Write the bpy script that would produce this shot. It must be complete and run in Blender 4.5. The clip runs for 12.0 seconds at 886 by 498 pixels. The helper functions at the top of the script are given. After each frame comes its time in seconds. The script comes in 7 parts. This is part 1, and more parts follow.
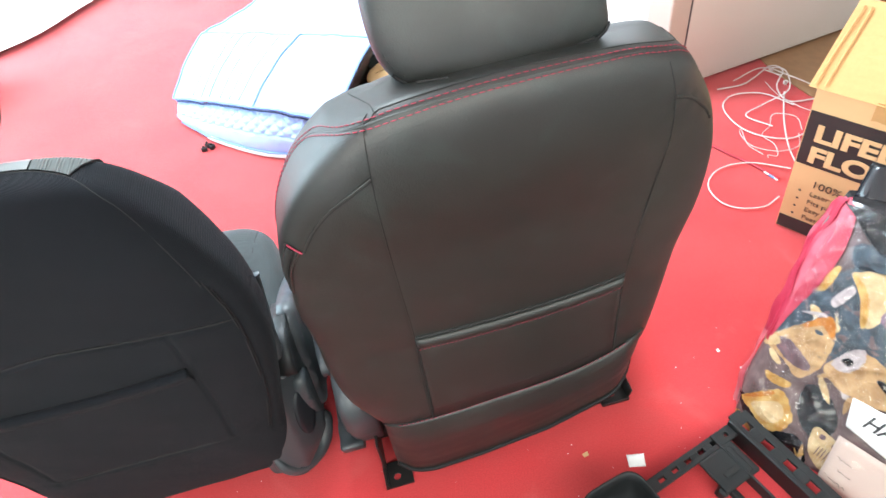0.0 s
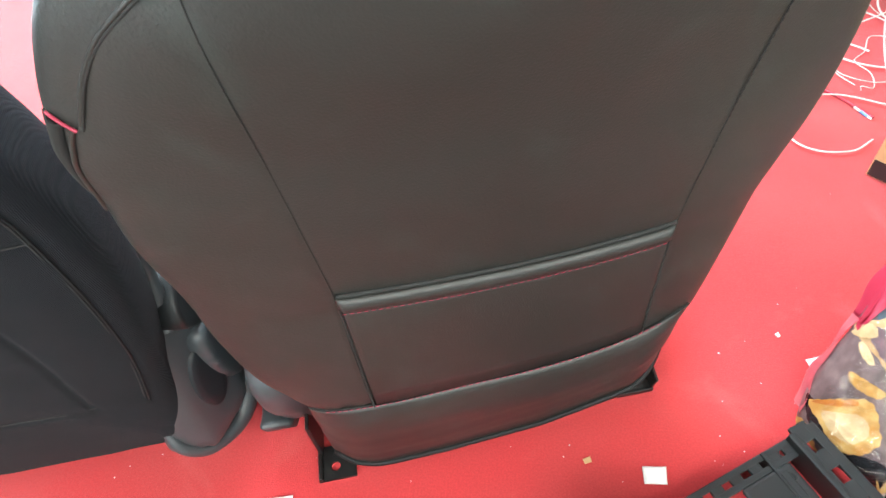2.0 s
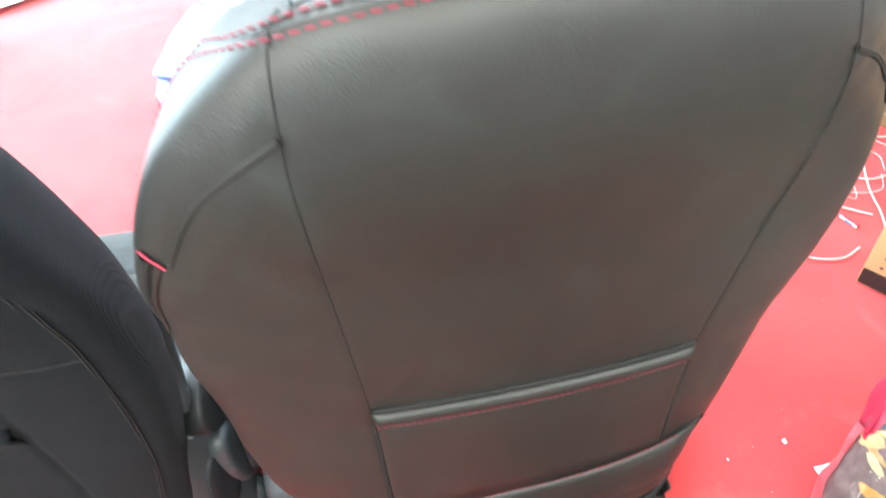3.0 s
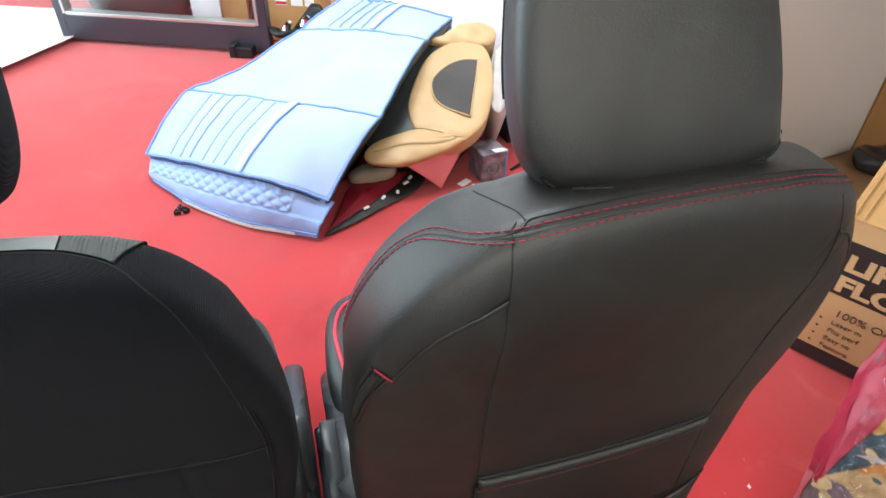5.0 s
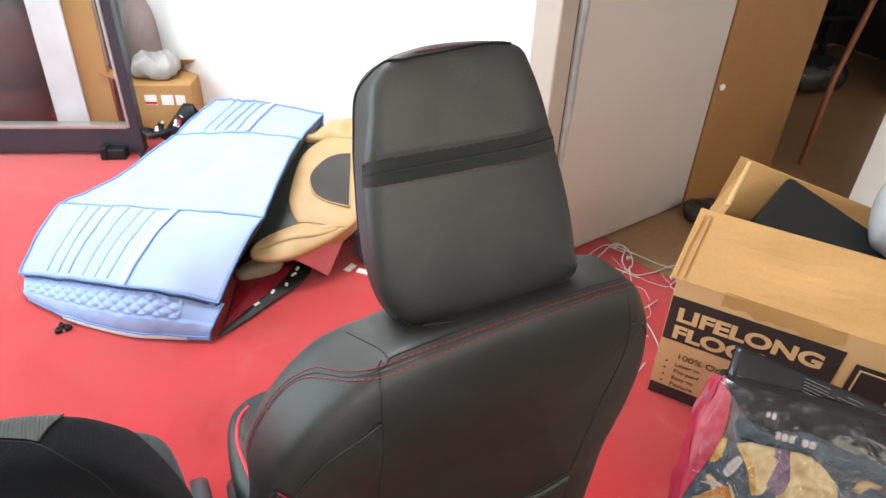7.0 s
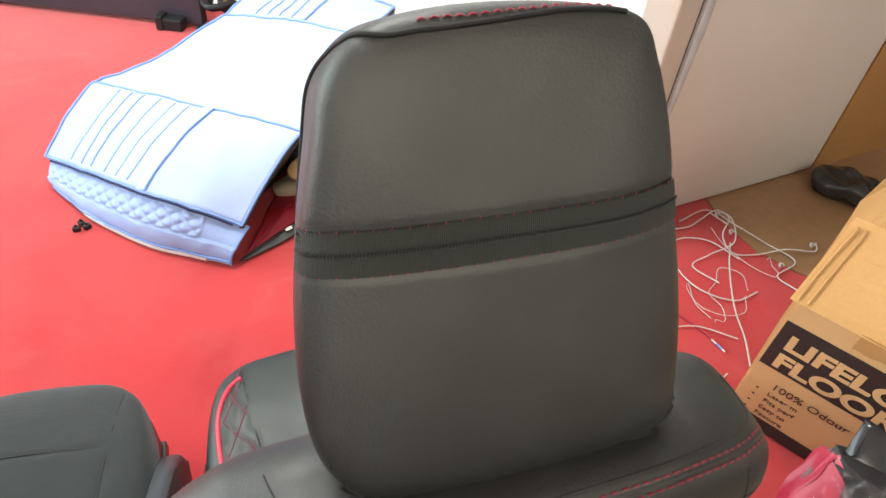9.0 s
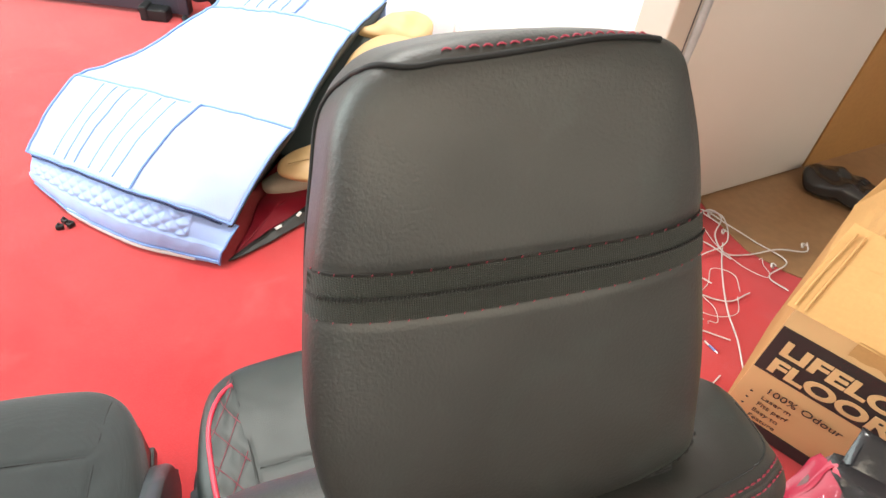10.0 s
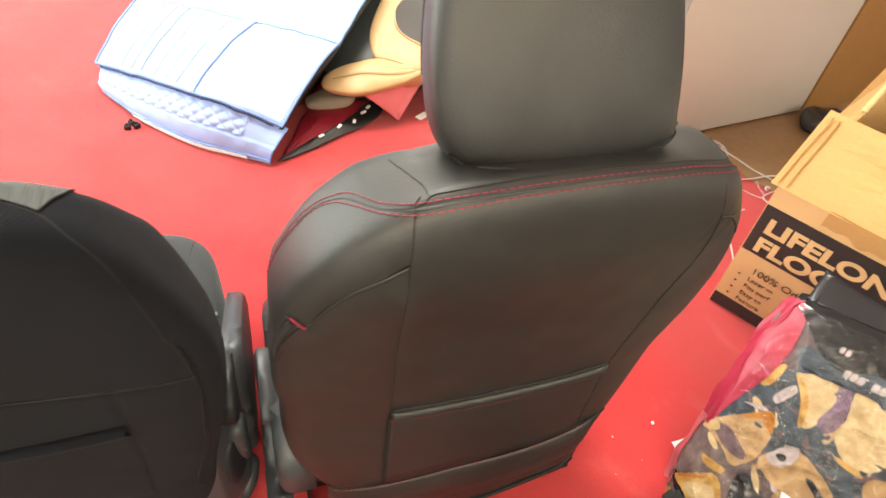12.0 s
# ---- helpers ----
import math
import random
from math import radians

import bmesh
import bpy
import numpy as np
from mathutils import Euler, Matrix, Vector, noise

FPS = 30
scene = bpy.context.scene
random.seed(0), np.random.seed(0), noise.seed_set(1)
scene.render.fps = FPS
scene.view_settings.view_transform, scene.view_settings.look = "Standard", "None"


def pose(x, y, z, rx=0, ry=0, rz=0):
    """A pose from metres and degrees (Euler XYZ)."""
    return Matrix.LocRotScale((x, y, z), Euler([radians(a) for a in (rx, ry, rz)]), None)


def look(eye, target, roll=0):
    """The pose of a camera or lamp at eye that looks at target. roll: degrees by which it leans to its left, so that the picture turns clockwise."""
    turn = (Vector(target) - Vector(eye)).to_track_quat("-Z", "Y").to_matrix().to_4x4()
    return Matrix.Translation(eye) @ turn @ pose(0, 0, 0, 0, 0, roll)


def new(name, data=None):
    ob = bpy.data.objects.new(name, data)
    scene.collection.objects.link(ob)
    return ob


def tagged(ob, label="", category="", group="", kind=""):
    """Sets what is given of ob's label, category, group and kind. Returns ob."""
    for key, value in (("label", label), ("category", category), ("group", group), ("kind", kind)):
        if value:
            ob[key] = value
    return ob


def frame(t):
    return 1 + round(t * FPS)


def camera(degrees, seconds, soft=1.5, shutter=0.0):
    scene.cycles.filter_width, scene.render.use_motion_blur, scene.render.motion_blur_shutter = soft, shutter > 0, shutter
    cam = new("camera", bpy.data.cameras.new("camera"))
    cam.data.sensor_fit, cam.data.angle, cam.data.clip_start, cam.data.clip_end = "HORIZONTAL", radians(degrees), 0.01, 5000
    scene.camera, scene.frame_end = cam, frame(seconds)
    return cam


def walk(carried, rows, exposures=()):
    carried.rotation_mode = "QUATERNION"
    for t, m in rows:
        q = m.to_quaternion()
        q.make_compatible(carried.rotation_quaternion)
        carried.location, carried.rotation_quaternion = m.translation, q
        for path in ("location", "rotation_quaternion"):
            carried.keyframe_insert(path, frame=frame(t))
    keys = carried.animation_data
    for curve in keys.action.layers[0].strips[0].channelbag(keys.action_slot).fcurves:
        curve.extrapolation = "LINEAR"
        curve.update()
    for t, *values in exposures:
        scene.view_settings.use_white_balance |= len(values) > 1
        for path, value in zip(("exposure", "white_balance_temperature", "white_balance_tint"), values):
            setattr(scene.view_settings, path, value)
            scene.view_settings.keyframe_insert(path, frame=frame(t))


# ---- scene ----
cam = camera(70.8, 12.0, shutter=0.4)
PATH = [
    (0, (0.144, 0.044, 1.057), (-0.003, 1.454, -0.355), -8.7),
    (0.5, (0.141, 0.067, 1.022), (-0.050, 1.487, -0.373), -7.8),
    (1, (0.160, 0.117, 0.954), (-0.035, 1.528, -0.450), -6.4),
    (1.5, (0.190, 0.200, 0.862), (0.078, 1.499, -0.655), -3.6),
    (2, (0.183, 0.244, 0.823), (-0.033, 1.505, -0.714), -7.1),
    (2.5, (0.186, 0.246, 0.830), (-0.061, 1.565, -0.653), -6.4),
    (3, (0.145, 0.244, 0.868), (-0.029, 1.700, -0.493), -4.1),
    (3.5, (0.093, 0.233, 0.942), (-0.168, 1.793, -0.282), -1.3),
    (3.7, (0.085, 0.222, 0.963), (-0.166, 1.812, -0.223), -1.4),
    (5.3, (-0.050, 0.152, 1.018), (0.090, 1.687, -0.257), 2.5),
    (5.5, (-0.061, 0.151, 1.020), (0.114, 1.656, -0.286), 2.6),
    (6, (-0.034, 0.144, 1.063), (0.313, 1.704, -0.140), 3.2),
    (6.5, (-0.019, 0.102, 1.121), (0.384, 1.725, 0.025), 3.1),
    (6.7, (-0.013, 0.089, 1.150), (0.404, 1.738, 0.096), 2.3),
    (8.3, (0.039, 0.279, 1.137), (0.418, 1.740, -0.176), 5.9),
    (8.5, (0.068, 0.321, 1.127), (0.373, 1.800, -0.185), 7.5),
    (9, (0.093, 0.394, 1.108), (0.258, 1.844, -0.260), 5.9),
    (9.5, (0.081, 0.438, 1.112), (0.290, 1.862, -0.278), 6.5),
    (10, (0.078, 0.424, 1.111), (0.288, 1.850, -0.275), 7.4),
    (10.5, (0.080, 0.403, 1.089), (0.275, 1.805, -0.323), 6.8),
    (11, (0.090, 0.361, 1.090), (0.250, 1.753, -0.337), 6.5),
    (11.5, (0.090, 0.268, 1.059), (0.179, 1.608, -0.424), 6.9),
    (12, (0.020, 0.148, 1.075), (0.211, 1.549, -0.341), 8.9),
]
EXPOSURES = [(0.0, 0.50, 5800, 1), (0.5, 0.58, 5800, 1), (2.0, 0.85, 5800, -1), (2.6, 0.95, 5800, -1), (3.2, 1.12, 5850, -1), (3.7, 0.92, 5900, 0),
             (5.3, -0.64, 6150, 4), (6.0, -0.62, 6250, 5), (6.7, -0.56, 6400, 5), (8.3, -0.62, 6500, 4), (9.0, -0.42, 6800, 5), (10.0, -0.14, 7000, 6),
             (10.5, 0.0, 7050, 6), (11.0, 0.0, 7200, 6), (12.0, 0.12, 7600, 7)]
walk(cam, [(t, look(eye, target, roll)) for t, eye, target, roll in PATH], EXPOSURES)

# ---- light ----
world = bpy.data.worlds.new("sky")
scene.world = world
world.use_nodes = True
wn = world.node_tree
sky = wn.nodes.new("ShaderNodeTexSky")
sky.sky_type, sky.sun_disc = "NISHITA", False
sky.sun_elevation, sky.sun_rotation = radians(50), radians(-100)
wn.links.new(sky.outputs[0], wn.nodes["Background"].inputs[0])
wn.nodes["Background"].inputs[1].default_value = 0.12

sun = new("sun", bpy.data.lights.new("sun", "SUN"))
sun.data.energy, sun.data.angle, sun.data.color = 1.0, radians(12), (1.0, 0.96, 0.9)
sun.matrix_world = look((-6, 1, 7.2), (0, 0, 0))


def area_lamp(name, eye, target, wide, high, watts, colour):
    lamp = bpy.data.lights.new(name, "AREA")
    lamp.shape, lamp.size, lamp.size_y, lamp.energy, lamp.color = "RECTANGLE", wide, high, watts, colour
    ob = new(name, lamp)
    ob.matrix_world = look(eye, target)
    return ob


area_lamp("daylight_shopfront", (-3.32, 2.0, 1.30), (0, 1.9, 1.1), 3.2, 2.3, 232, (0.83, 0.95, 1.0))
# Added fill from an unseen opening behind the camera, for the seat backs.
area_lamp("rear_fill_light", (0.3, -1.42, 2.15), (0.3, 1.0, 0.5), 5.0, 0.76, 106, (1.0, 0.91, 0.78))
# Overhead lamp is added, assumed from the bright upward-facing surfaces.
area_lamp("assumed_overhead_light", (-0.45, 1.75, 2.62), (-0.45, 1.75, 0.0), 1.15, 0.55, 96, (0.96, 0.98, 1.0))


# ---- materials ----
def material(name, colour, rough=0.6, metal=0.0, second=None, scale=6.0, amount=0.5, fine=0.0, fine_scale=300.0,
             bump=0.0, bump_scale=400.0, bump_dist=0.001, spec=0.5, rough_var=0.0, sheen=0.0, island=0.0, objrand=0.0, coat=0.0):
    m = bpy.data.materials.new(name)
    m.use_nodes = True
    t = m.node_tree
    b = t.nodes["Principled BSDF"]
    b.inputs["Roughness"].default_value, b.inputs["Metallic"].default_value = rough, metal
    b.inputs["Specular IOR Level"].default_value = spec
    b.inputs["Sheen Weight"].default_value = sheen
    b.inputs["Coat Weight"].default_value = coat
    tc = t.nodes.new("ShaderNodeTexCoord")

    def noise_at(sc, detail=4.0):
        n = t.nodes.new("ShaderNodeTexNoise")
        n.inputs["Scale"].default_value, n.inputs["Detail"].default_value = sc, detail
        t.links.new(tc.outputs["Object"], n.inputs["Vector"])
        return n

    def mix(fac, a, b_, amt=1.0, kind="MIX"):
        x = t.nodes.new("ShaderNodeMix")
        x.data_type, x.blend_type = "RGBA", kind
        for sock, val in ((x.inputs[6], a), (x.inputs[7], b_)):
            if isinstance(val, tuple):
                sock.default_value = (*val, 1)
            else:
                t.links.new(val, sock)
        if fac is None:
            x.inputs[0].default_value = amt
        else:
            mr = t.nodes.new("ShaderNodeMapRange")
            mr.inputs["From Min"].default_value, mr.inputs["From Max"].default_value = 0.35, 0.65
            mr.inputs["To Max"].default_value = amt
            t.links.new(fac, mr.inputs["Value"])
            t.links.new(mr.outputs[0], x.inputs[0])
        return x.outputs[2]

    second = second or tuple(c * 0.7 for c in colour)
    n1 = noise_at(scale)
    col = mix(n1.outputs["Fac"], tuple(colour), tuple(second), amount)
    if fine:
        n2 = noise_at(fine_scale, 2.0)
        col = mix(n2.outputs["Fac"], col, tuple(c * 0.45 for c in colour), fine)
    if island or objrand:
        src = t.nodes.new("ShaderNodeNewGeometry").outputs["Random Per Island"] if island else t.nodes.new("ShaderNodeObjectInfo").outputs["Random"]
        ramp = t.nodes.new("ShaderNodeMapRange")
        ramp.inputs["To Min"].default_value, ramp.inputs["To Max"].default_value = 1 - (island or objrand), 1.0
        t.links.new(src, ramp.inputs["Value"])
        vm = t.nodes.new("ShaderNodeMix")
        vm.data_type, vm.blend_type = "RGBA", "MULTIPLY"
        vm.inputs[0].default_value = 1.0
        t.links.new(col, vm.inputs[6])
        t.links.new(ramp.outputs[0], vm.inputs[7])
        col = vm.outputs[2]
    t.links.new(col, b.inputs["Base Color"])
    if rough_var:
        n3 = noise_at(scale * 2.3)
        mr = t.nodes.new("ShaderNodeMapRange")
        mr.inputs["To Min"].default_value, mr.inputs["To Max"].default_value = rough - rough_var, rough + rough_var
        t.links.new(n3.outputs["Fac"], mr.inputs["Value"])
        t.links.new(mr.outputs[0], b.inputs["Roughness"])
    if bump:
        n4 = noise_at(bump_scale, 3.0)
        bp = t.nodes.new("ShaderNodeBump")
        bp.inputs["Strength"].default_value, bp.inputs["Distance"].default_value = bump, bump_dist
        t.links.new(n4.outputs["Fac"], bp.inputs["Height"])
        t.links.new(bp.outputs[0], b.inputs["Normal"])
    return m


def weave(name, colour, rough, scale, strength, second, sheen=0.15):
    """Woven or knitted cloth: crossing ribs as relief."""
    m = material(name, colour, rough, second=second, scale=9, amount=0.6, spec=0.10 if sheen == 0 else 0.25, sheen=sheen)
    t = m.node_tree
    b = t.nodes["Principled BSDF"]
    tc = t.nodes.new("ShaderNodeTexCoord")
    waves = []
    for axis in ("X", "Z"):
        w = t.nodes.new("ShaderNodeTexWave")
        w.bands_direction = axis
        w.inputs["Scale"].default_value, w.inputs["Distortion"].default_value = scale, 0.4
        t.links.new(tc.outputs["Object"], w.inputs["Vector"])
        waves.append(w)
    add = t.nodes.new("ShaderNodeMath")
    add.operation = "MULTIPLY"
    t.links.new(waves[0].outputs["Fac"], add.inputs[0])
    t.links.new(waves[1].outputs["Fac"], add.inputs[1])
    bp = t.nodes.new("ShaderNodeBump")
    bp.inputs["Strength"].default_value, bp.inputs["Distance"].default_value = strength, 0.001
    t.links.new(add.outputs[0], bp.inputs["Height"])
    t.links.new(bp.outputs[0], b.inputs["Normal"])
    return m


def clear_film(name, share):
    """Thin clear plastic: mostly see-through, with sharp gloss."""
    m = bpy.data.materials.new(name)
    m.use_nodes = True
    t = m.node_tree
    t.nodes.remove(t.nodes["Principled BSDF"])
    out = t.nodes["Material Output"]
    tr, gl, mx = t.nodes.new("ShaderNodeBsdfTransparent"), t.nodes.new("ShaderNodeBsdfGlossy"), t.nodes.new("ShaderNodeMixShader")
    tr.inputs[0].default_value = (0.97, 0.97, 0.97, 1)
    gl.inputs["Roughness"].default_value = 0.04
    fr = t.nodes.new("ShaderNodeFresnel")
    fr.inputs[0].default_value = share
    t.links.new(fr.outputs[0], mx.inputs[0])
    t.links.new(tr.outputs[0], mx.inputs[1])
    t.links.new(gl.outputs[0], mx.inputs[2])
    t.links.new(mx.outputs[0], out.inputs["Surface"])
    return m


LEATHER = material("black_leatherette", (0.0082, 0.0086, 0.0076), 0.50, second=(0.0108, 0.0110, 0.0098), scale=5, amount=0.6,
                   bump=0.42, bump_scale=560, bump_dist=0.0007, rough_var=0.06, spec=0.70)
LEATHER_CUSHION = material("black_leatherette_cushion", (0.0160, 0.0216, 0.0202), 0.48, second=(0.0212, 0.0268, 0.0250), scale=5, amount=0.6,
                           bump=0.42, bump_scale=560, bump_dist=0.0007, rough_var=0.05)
SEAM = material("seam_shadow_thread", (0.012, 0.012, 0.012), 0.8)
THREAD = material("red_thread", (0.27, 0.014, 0.042), 0.6, second=(0.20, 0.010, 0.028), scale=60)
PIPING_RED = material("red_piping", (0.60, 0.015, 0.05), 0.4, second=(0.5, 0.012, 0.04), scale=30)
PIPING = material("black_piping", (0.008, 0.008, 0.009), 0.6, spec=0.25)
TAPE = weave("zip_tape_cloth", (0.030, 0.033, 0.030), 0.65, 300, 0.8, (0.020, 0.022, 0.020), 0.02)
TEETH = material("zip_teeth", (0.028, 0.029, 0.028), 0.35)
FABRIC = weave("charcoal_seat_fabric", (0.0058, 0.0068, 0.0098), 0.85, 260, 0.7, (0.0078, 0.0088, 0.012), 0.0)
FABRIC.node_tree.nodes["Principled BSDF"].inputs["Specular IOR Level"].default_value = 0.12
FABRIC.node_tree.nodes["Principled BSDF"].inputs["Sheen Weight"].default_value = 0.03
FABRIC_GREY = weave("grey_seat_fabric", (0.031, 0.035, 0.036), 0.85, 210, 0.30, (0.024, 0.028, 0.028))
MESHCLOTH = weave("ribbed_mesh_fabric", (0.07, 0.08, 0.08), 0.8, 110, 1.0, (0.05, 0.055, 0.055))
# Satin's grey is raised so the base colour carries the window's sheen.
SATIN = material("sheen_painted_satin", (0.20, 0.215, 0.22), 0.40, second=(0.15, 0.16, 0.165), scale=14, bump=0.2, bump_scale=90, bump_dist=0.001)
PLASTIC = material("grey_black_plastic", (0.034, 0.039, 0.044), 0.42, second=(0.043, 0.048, 0.053), scale=12, bump=0.15, bump_scale=900, bump_dist=0.0003)
PLASTIC_BLACK = material("black_plastic", (0.011, 0.012, 0.013), 0.46, second=(0.016, 0.017, 0.018), bump=0.15, bump_scale=800, bump_dist=0.0003, spec=0.32)
PLASTIC_CAP = material("smooth_black_plastic", (0.010, 0.012, 0.015), 0.5, second=(0.013, 0.015, 0.018), spec=0.3)
STEEL_BLACK = material("black_painted_steel", (0.012, 0.012, 0.013), 0.32, metal=0.3, second=(0.03, 0.028, 0.025), scale=25)
CHROME = material("chrome", (0.75, 0.76, 0.78), 0.12, metal=1.0)
CARPET = material("red_carpet", (0.50, 0.035, 0.041), 0.95, second=(0.44, 0.050, 0.052), scale=4.5, amount=0.8, fine=0.30, fine_scale=380,
                  bump=0.5, bump_scale=650, bump_dist=0.002, spec=0.15, sheen=0.3)


def scuffs(m, colour, scale, low, amount):
    """Pale worn smears laid over a material's colour."""
    t = m.node_tree
    b = t.nodes["Principled BSDF"]
    base = b.inputs["Base Color"].links[0].from_socket
    tc, n, mr, x = (t.nodes.new("ShaderNode" + k) for k in ("TexCoord", "TexNoise", "MapRange", "Mix"))
    n.inputs["Scale"].default_value, n.inputs["Detail"].default_value, n.inputs["Distortion"].default_value = scale, 6.0, 0.8
    mr.inputs["From Min"].default_value, mr.inputs["From Max"].default_value, mr.inputs["To Max"].default_value = low, low + 0.12, amount
    x.data_type = "RGBA"
    x.inputs[7].default_value = (*colour, 1)
    t.links.new(tc.outputs["Object"], n.inputs["Vector"])
    t.links.new(n.outputs["Fac"], mr.inputs["Value"])
    t.links.new(mr.outputs[0], x.inputs[0])
    t.links.new(base, x.inputs[6])
    t.links.new(x.outputs[2], b.inputs["Base Color"])


scuffs(CARPET, (0.55, 0.13, 0.125), 7.0, 0.60, 0.22)
scuffs(LEATHER, (0.016, 0.022, 0.020), 16.0, 0.56, 0.45)
scuffs(CARPET, (0.34, 0.020, 0.024), 2.6, 0.56, 0.5)
WALL = material("white_wall_paint", (0.80, 0.80, 0.80), 0.7, second=(0.76, 0.765, 0.77), scale=1.3, bump=0.1, bump_scale=60, bump_dist=0.002)
WALL_GREY = material("grey_wall_paint", (0.45, 0.44, 0.42), 0.8, second=(0.38, 0.37, 0.36), scale=1.5, bump=0.1, bump_scale=60, bump_dist=0.002)
FLOOR_BROWN = material("unseen_brown_floor", (0.19, 0.135, 0.105), 0.6, second=(0.14, 0.10, 0.08), scale=3, fine=0.2, fine_scale=70)
CEILING = material("ceiling_paint", (0.78, 0.77, 0.75), 0.8, second=(0.74, 0.73, 0.71), scale=2)
DOOR = material("cream_door_paint", (0.50, 0.455, 0.42), 0.35, second=(0.46, 0.415, 0.38), scale=2.5, bump=0.06, bump_scale=45, bump_dist=0.001)
JAMB = material("beige_jamb_paint", (0.42, 0.355, 0.305), 0.5, second=(0.36, 0.30, 0.26), scale=5)
PANEL = material("brown_board", (0.34, 0.17, 0.055), 0.55, second=(0.28, 0.135, 0.045), scale=3.5, fine=0.15, fine_scale=60, bump=0.08, bump_scale=120)
SHEET_FLOOR = material("brown_floor_sheet", (0.30, 0.17, 0.085), 0.42, second=(0.22, 0.12, 0.06), scale=6, fine=0.2, fine_scale=40)
CARDBOARD = material("cardboard", (0.46, 0.255, 0.095), 0.75, second=(0.40, 0.215, 0.075), scale=7, fine=0.12, fine_scale=160, bump=0.12, bump_scale=90, bump_dist=0.001)
CARD_EDGE = material("cardboard_edge", (0.58, 0.38, 0.18), 0.85, second=(0.45, 0.27, 0.11), scale=60)
CARD_PRINT = material("light_kraft_print", (0.60, 0.38, 0.185), 0.65, second=(0.55, 0.34, 0.16), scale=9)
PRINT_BLACK = material("black_print", (0.022, 0.021, 0.021), 0.55, second=(0.03, 0.028, 0.027), scale=20)
PRINT_KRAFT = material("kraft_lettering", (0.62, 0.40, 0.20), 0.65)
BLUE = material("pale_blue_cover_cloth", (0.345, 0.420, 0.64), 0.8, second=(0.300, 0.375, 0.605), scale=7, amount=0.7, bump=0.3, bump_scale=260, bump_dist=0.001)
BLUE_QUILT = material("pale_blue_quilt", (0.29, 0.39, 0.67), 0.85, second=(0.25, 0.35, 0.63), scale=9, bump=0.3, bump_scale=260, bump_dist=0.001)
BLUE_TRIM = material("blue_binding", (0.16, 0.28, 0.58), 0.6, second=(0.12, 0.22, 0.48), scale=20)
# Darker blue for the shade that lies in the pleat grooves.
BLUE_GROOVE = material("blue_pleat_shade", (0.15, 0.25, 0.52), 0.8, second=(0.18, 0.28, 0.55), scale=20)
STRAP = material("pale_webbing", (0.46, 0.54, 0.72), 0.8, second=(0.40, 0.48, 0.66), scale=30)
# Darker beige that paints shade into the covers' fold and seam lines.
FOLD = material("painted_fold_shade", (0.22, 0.13, 0.055), 0.8)
NAVY = material("navy_slot_shade", (0.03, 0.05, 0.13), 0.8)
WHITE_CLOTH = material("white_backing_cloth", (0.60, 0.59, 0.60), 0.85, second=(0.6, 0.6, 0.63), scale=9)
BEIGE = material("beige_leatherette", (0.50, 0.33, 0.16), 0.5, second=(0.42, 0.27, 0.125), scale=6, bump=0.2, bump_scale=400, bump_dist=0.0006)
MESH_GREY = weave("grey_mesh_panel", (0.075, 0.07, 0.068), 0.8, 160, 0.8, (0.055, 0.05, 0.05))
PINK = material("pink_cloth", (0.72, 0.20, 0.22), 0.85, second=(0.62, 0.15, 0.17), scale=9)
PINK_FADED = material("faded_pink_cloth", (0.52, 0.30, 0.29), 0.85, second=(0.60, 0.46, 0.44), scale=14)
GREY_CLOTH = material("pale_grey_cloth", (0.40, 0.37, 0.36), 0.85, second=(0.52, 0.46, 0.45), scale=14)
CREAM = material("cream_cloth", (0.46, 0.38, 0.29), 0.8, second=(0.38, 0.31, 0.24), scale=11)
RED_CLOTH = material("crimson_cloth", (0.34, 0.012, 0.03), 0.55, second=(0.25, 0.01, 0.02), scale=9)
BLACK_RUBBER = material("black_rubber", (0.015, 0.015, 0.014), 0.5, second=(0.03, 0.03, 0.027), scale=25)
PAPER = material("white_paper", (0.78, 0.77, 0.76), 0.8, second=(0.72, 0.71, 0.70), scale=15)
PINK_PAPER = material("pale_pink_label", (0.46, 0.36, 0.32), 0.75, second=(0.40, 0.31, 0.27), scale=15)
PAPER_WHITE = material("white_diffuser", (0.85, 0.85, 0.85), 0.5, second=(0.82, 0.82, 0.82))
STRING = material("white_nylon_string", (0.56, 0.52, 0.50), 0.5, second=(0.42, 0.39, 0.38), scale=40)
ALU = material("aluminium_bead", (0.55, 0.55, 0.54), 0.35, metal=0.8)
FRAME = material("dark_blue_grey_frame", (0.030, 0.030, 0.042), 0.35, second=(0.04, 0.04, 0.052), scale=8)
MARBLE = material("white_marbled_board", (0.70, 0.70, 0.74), 0.35, second=(0.50, 0.50, 0.56), scale=9, amount=0.7)
WHITE_SHEET = material("white_vinyl_sheet", (0.80, 0.80, 0.80), 0.5, second=(0.74, 0.745, 0.75), scale=4)
WORN = material("worn_pale_paint", (0.52, 0.53, 0.56), 0.5, second=(0.36, 0.36, 0.38), scale=22, amount=0.8, fine=0.2, fine_scale=90)
PLANK = material("dusty_grey_wood", (0.26, 0.235, 0.20), 0.8, second=(0.17, 0.15, 0.13), scale=14, fine=0.3, fine_scale=90)
# Near-black base puts the unlit store's darkness into its walls.
DARK = material("store_darkness_paint", (0.030, 0.028, 0.026), 0.9, second=(0.05, 0.045, 0.04), scale=3)
RUST = material("red_brown_pole", (0.24, 0.07, 0.025), 0.6, second=(0.12, 0.04, 0.02), scale=20)
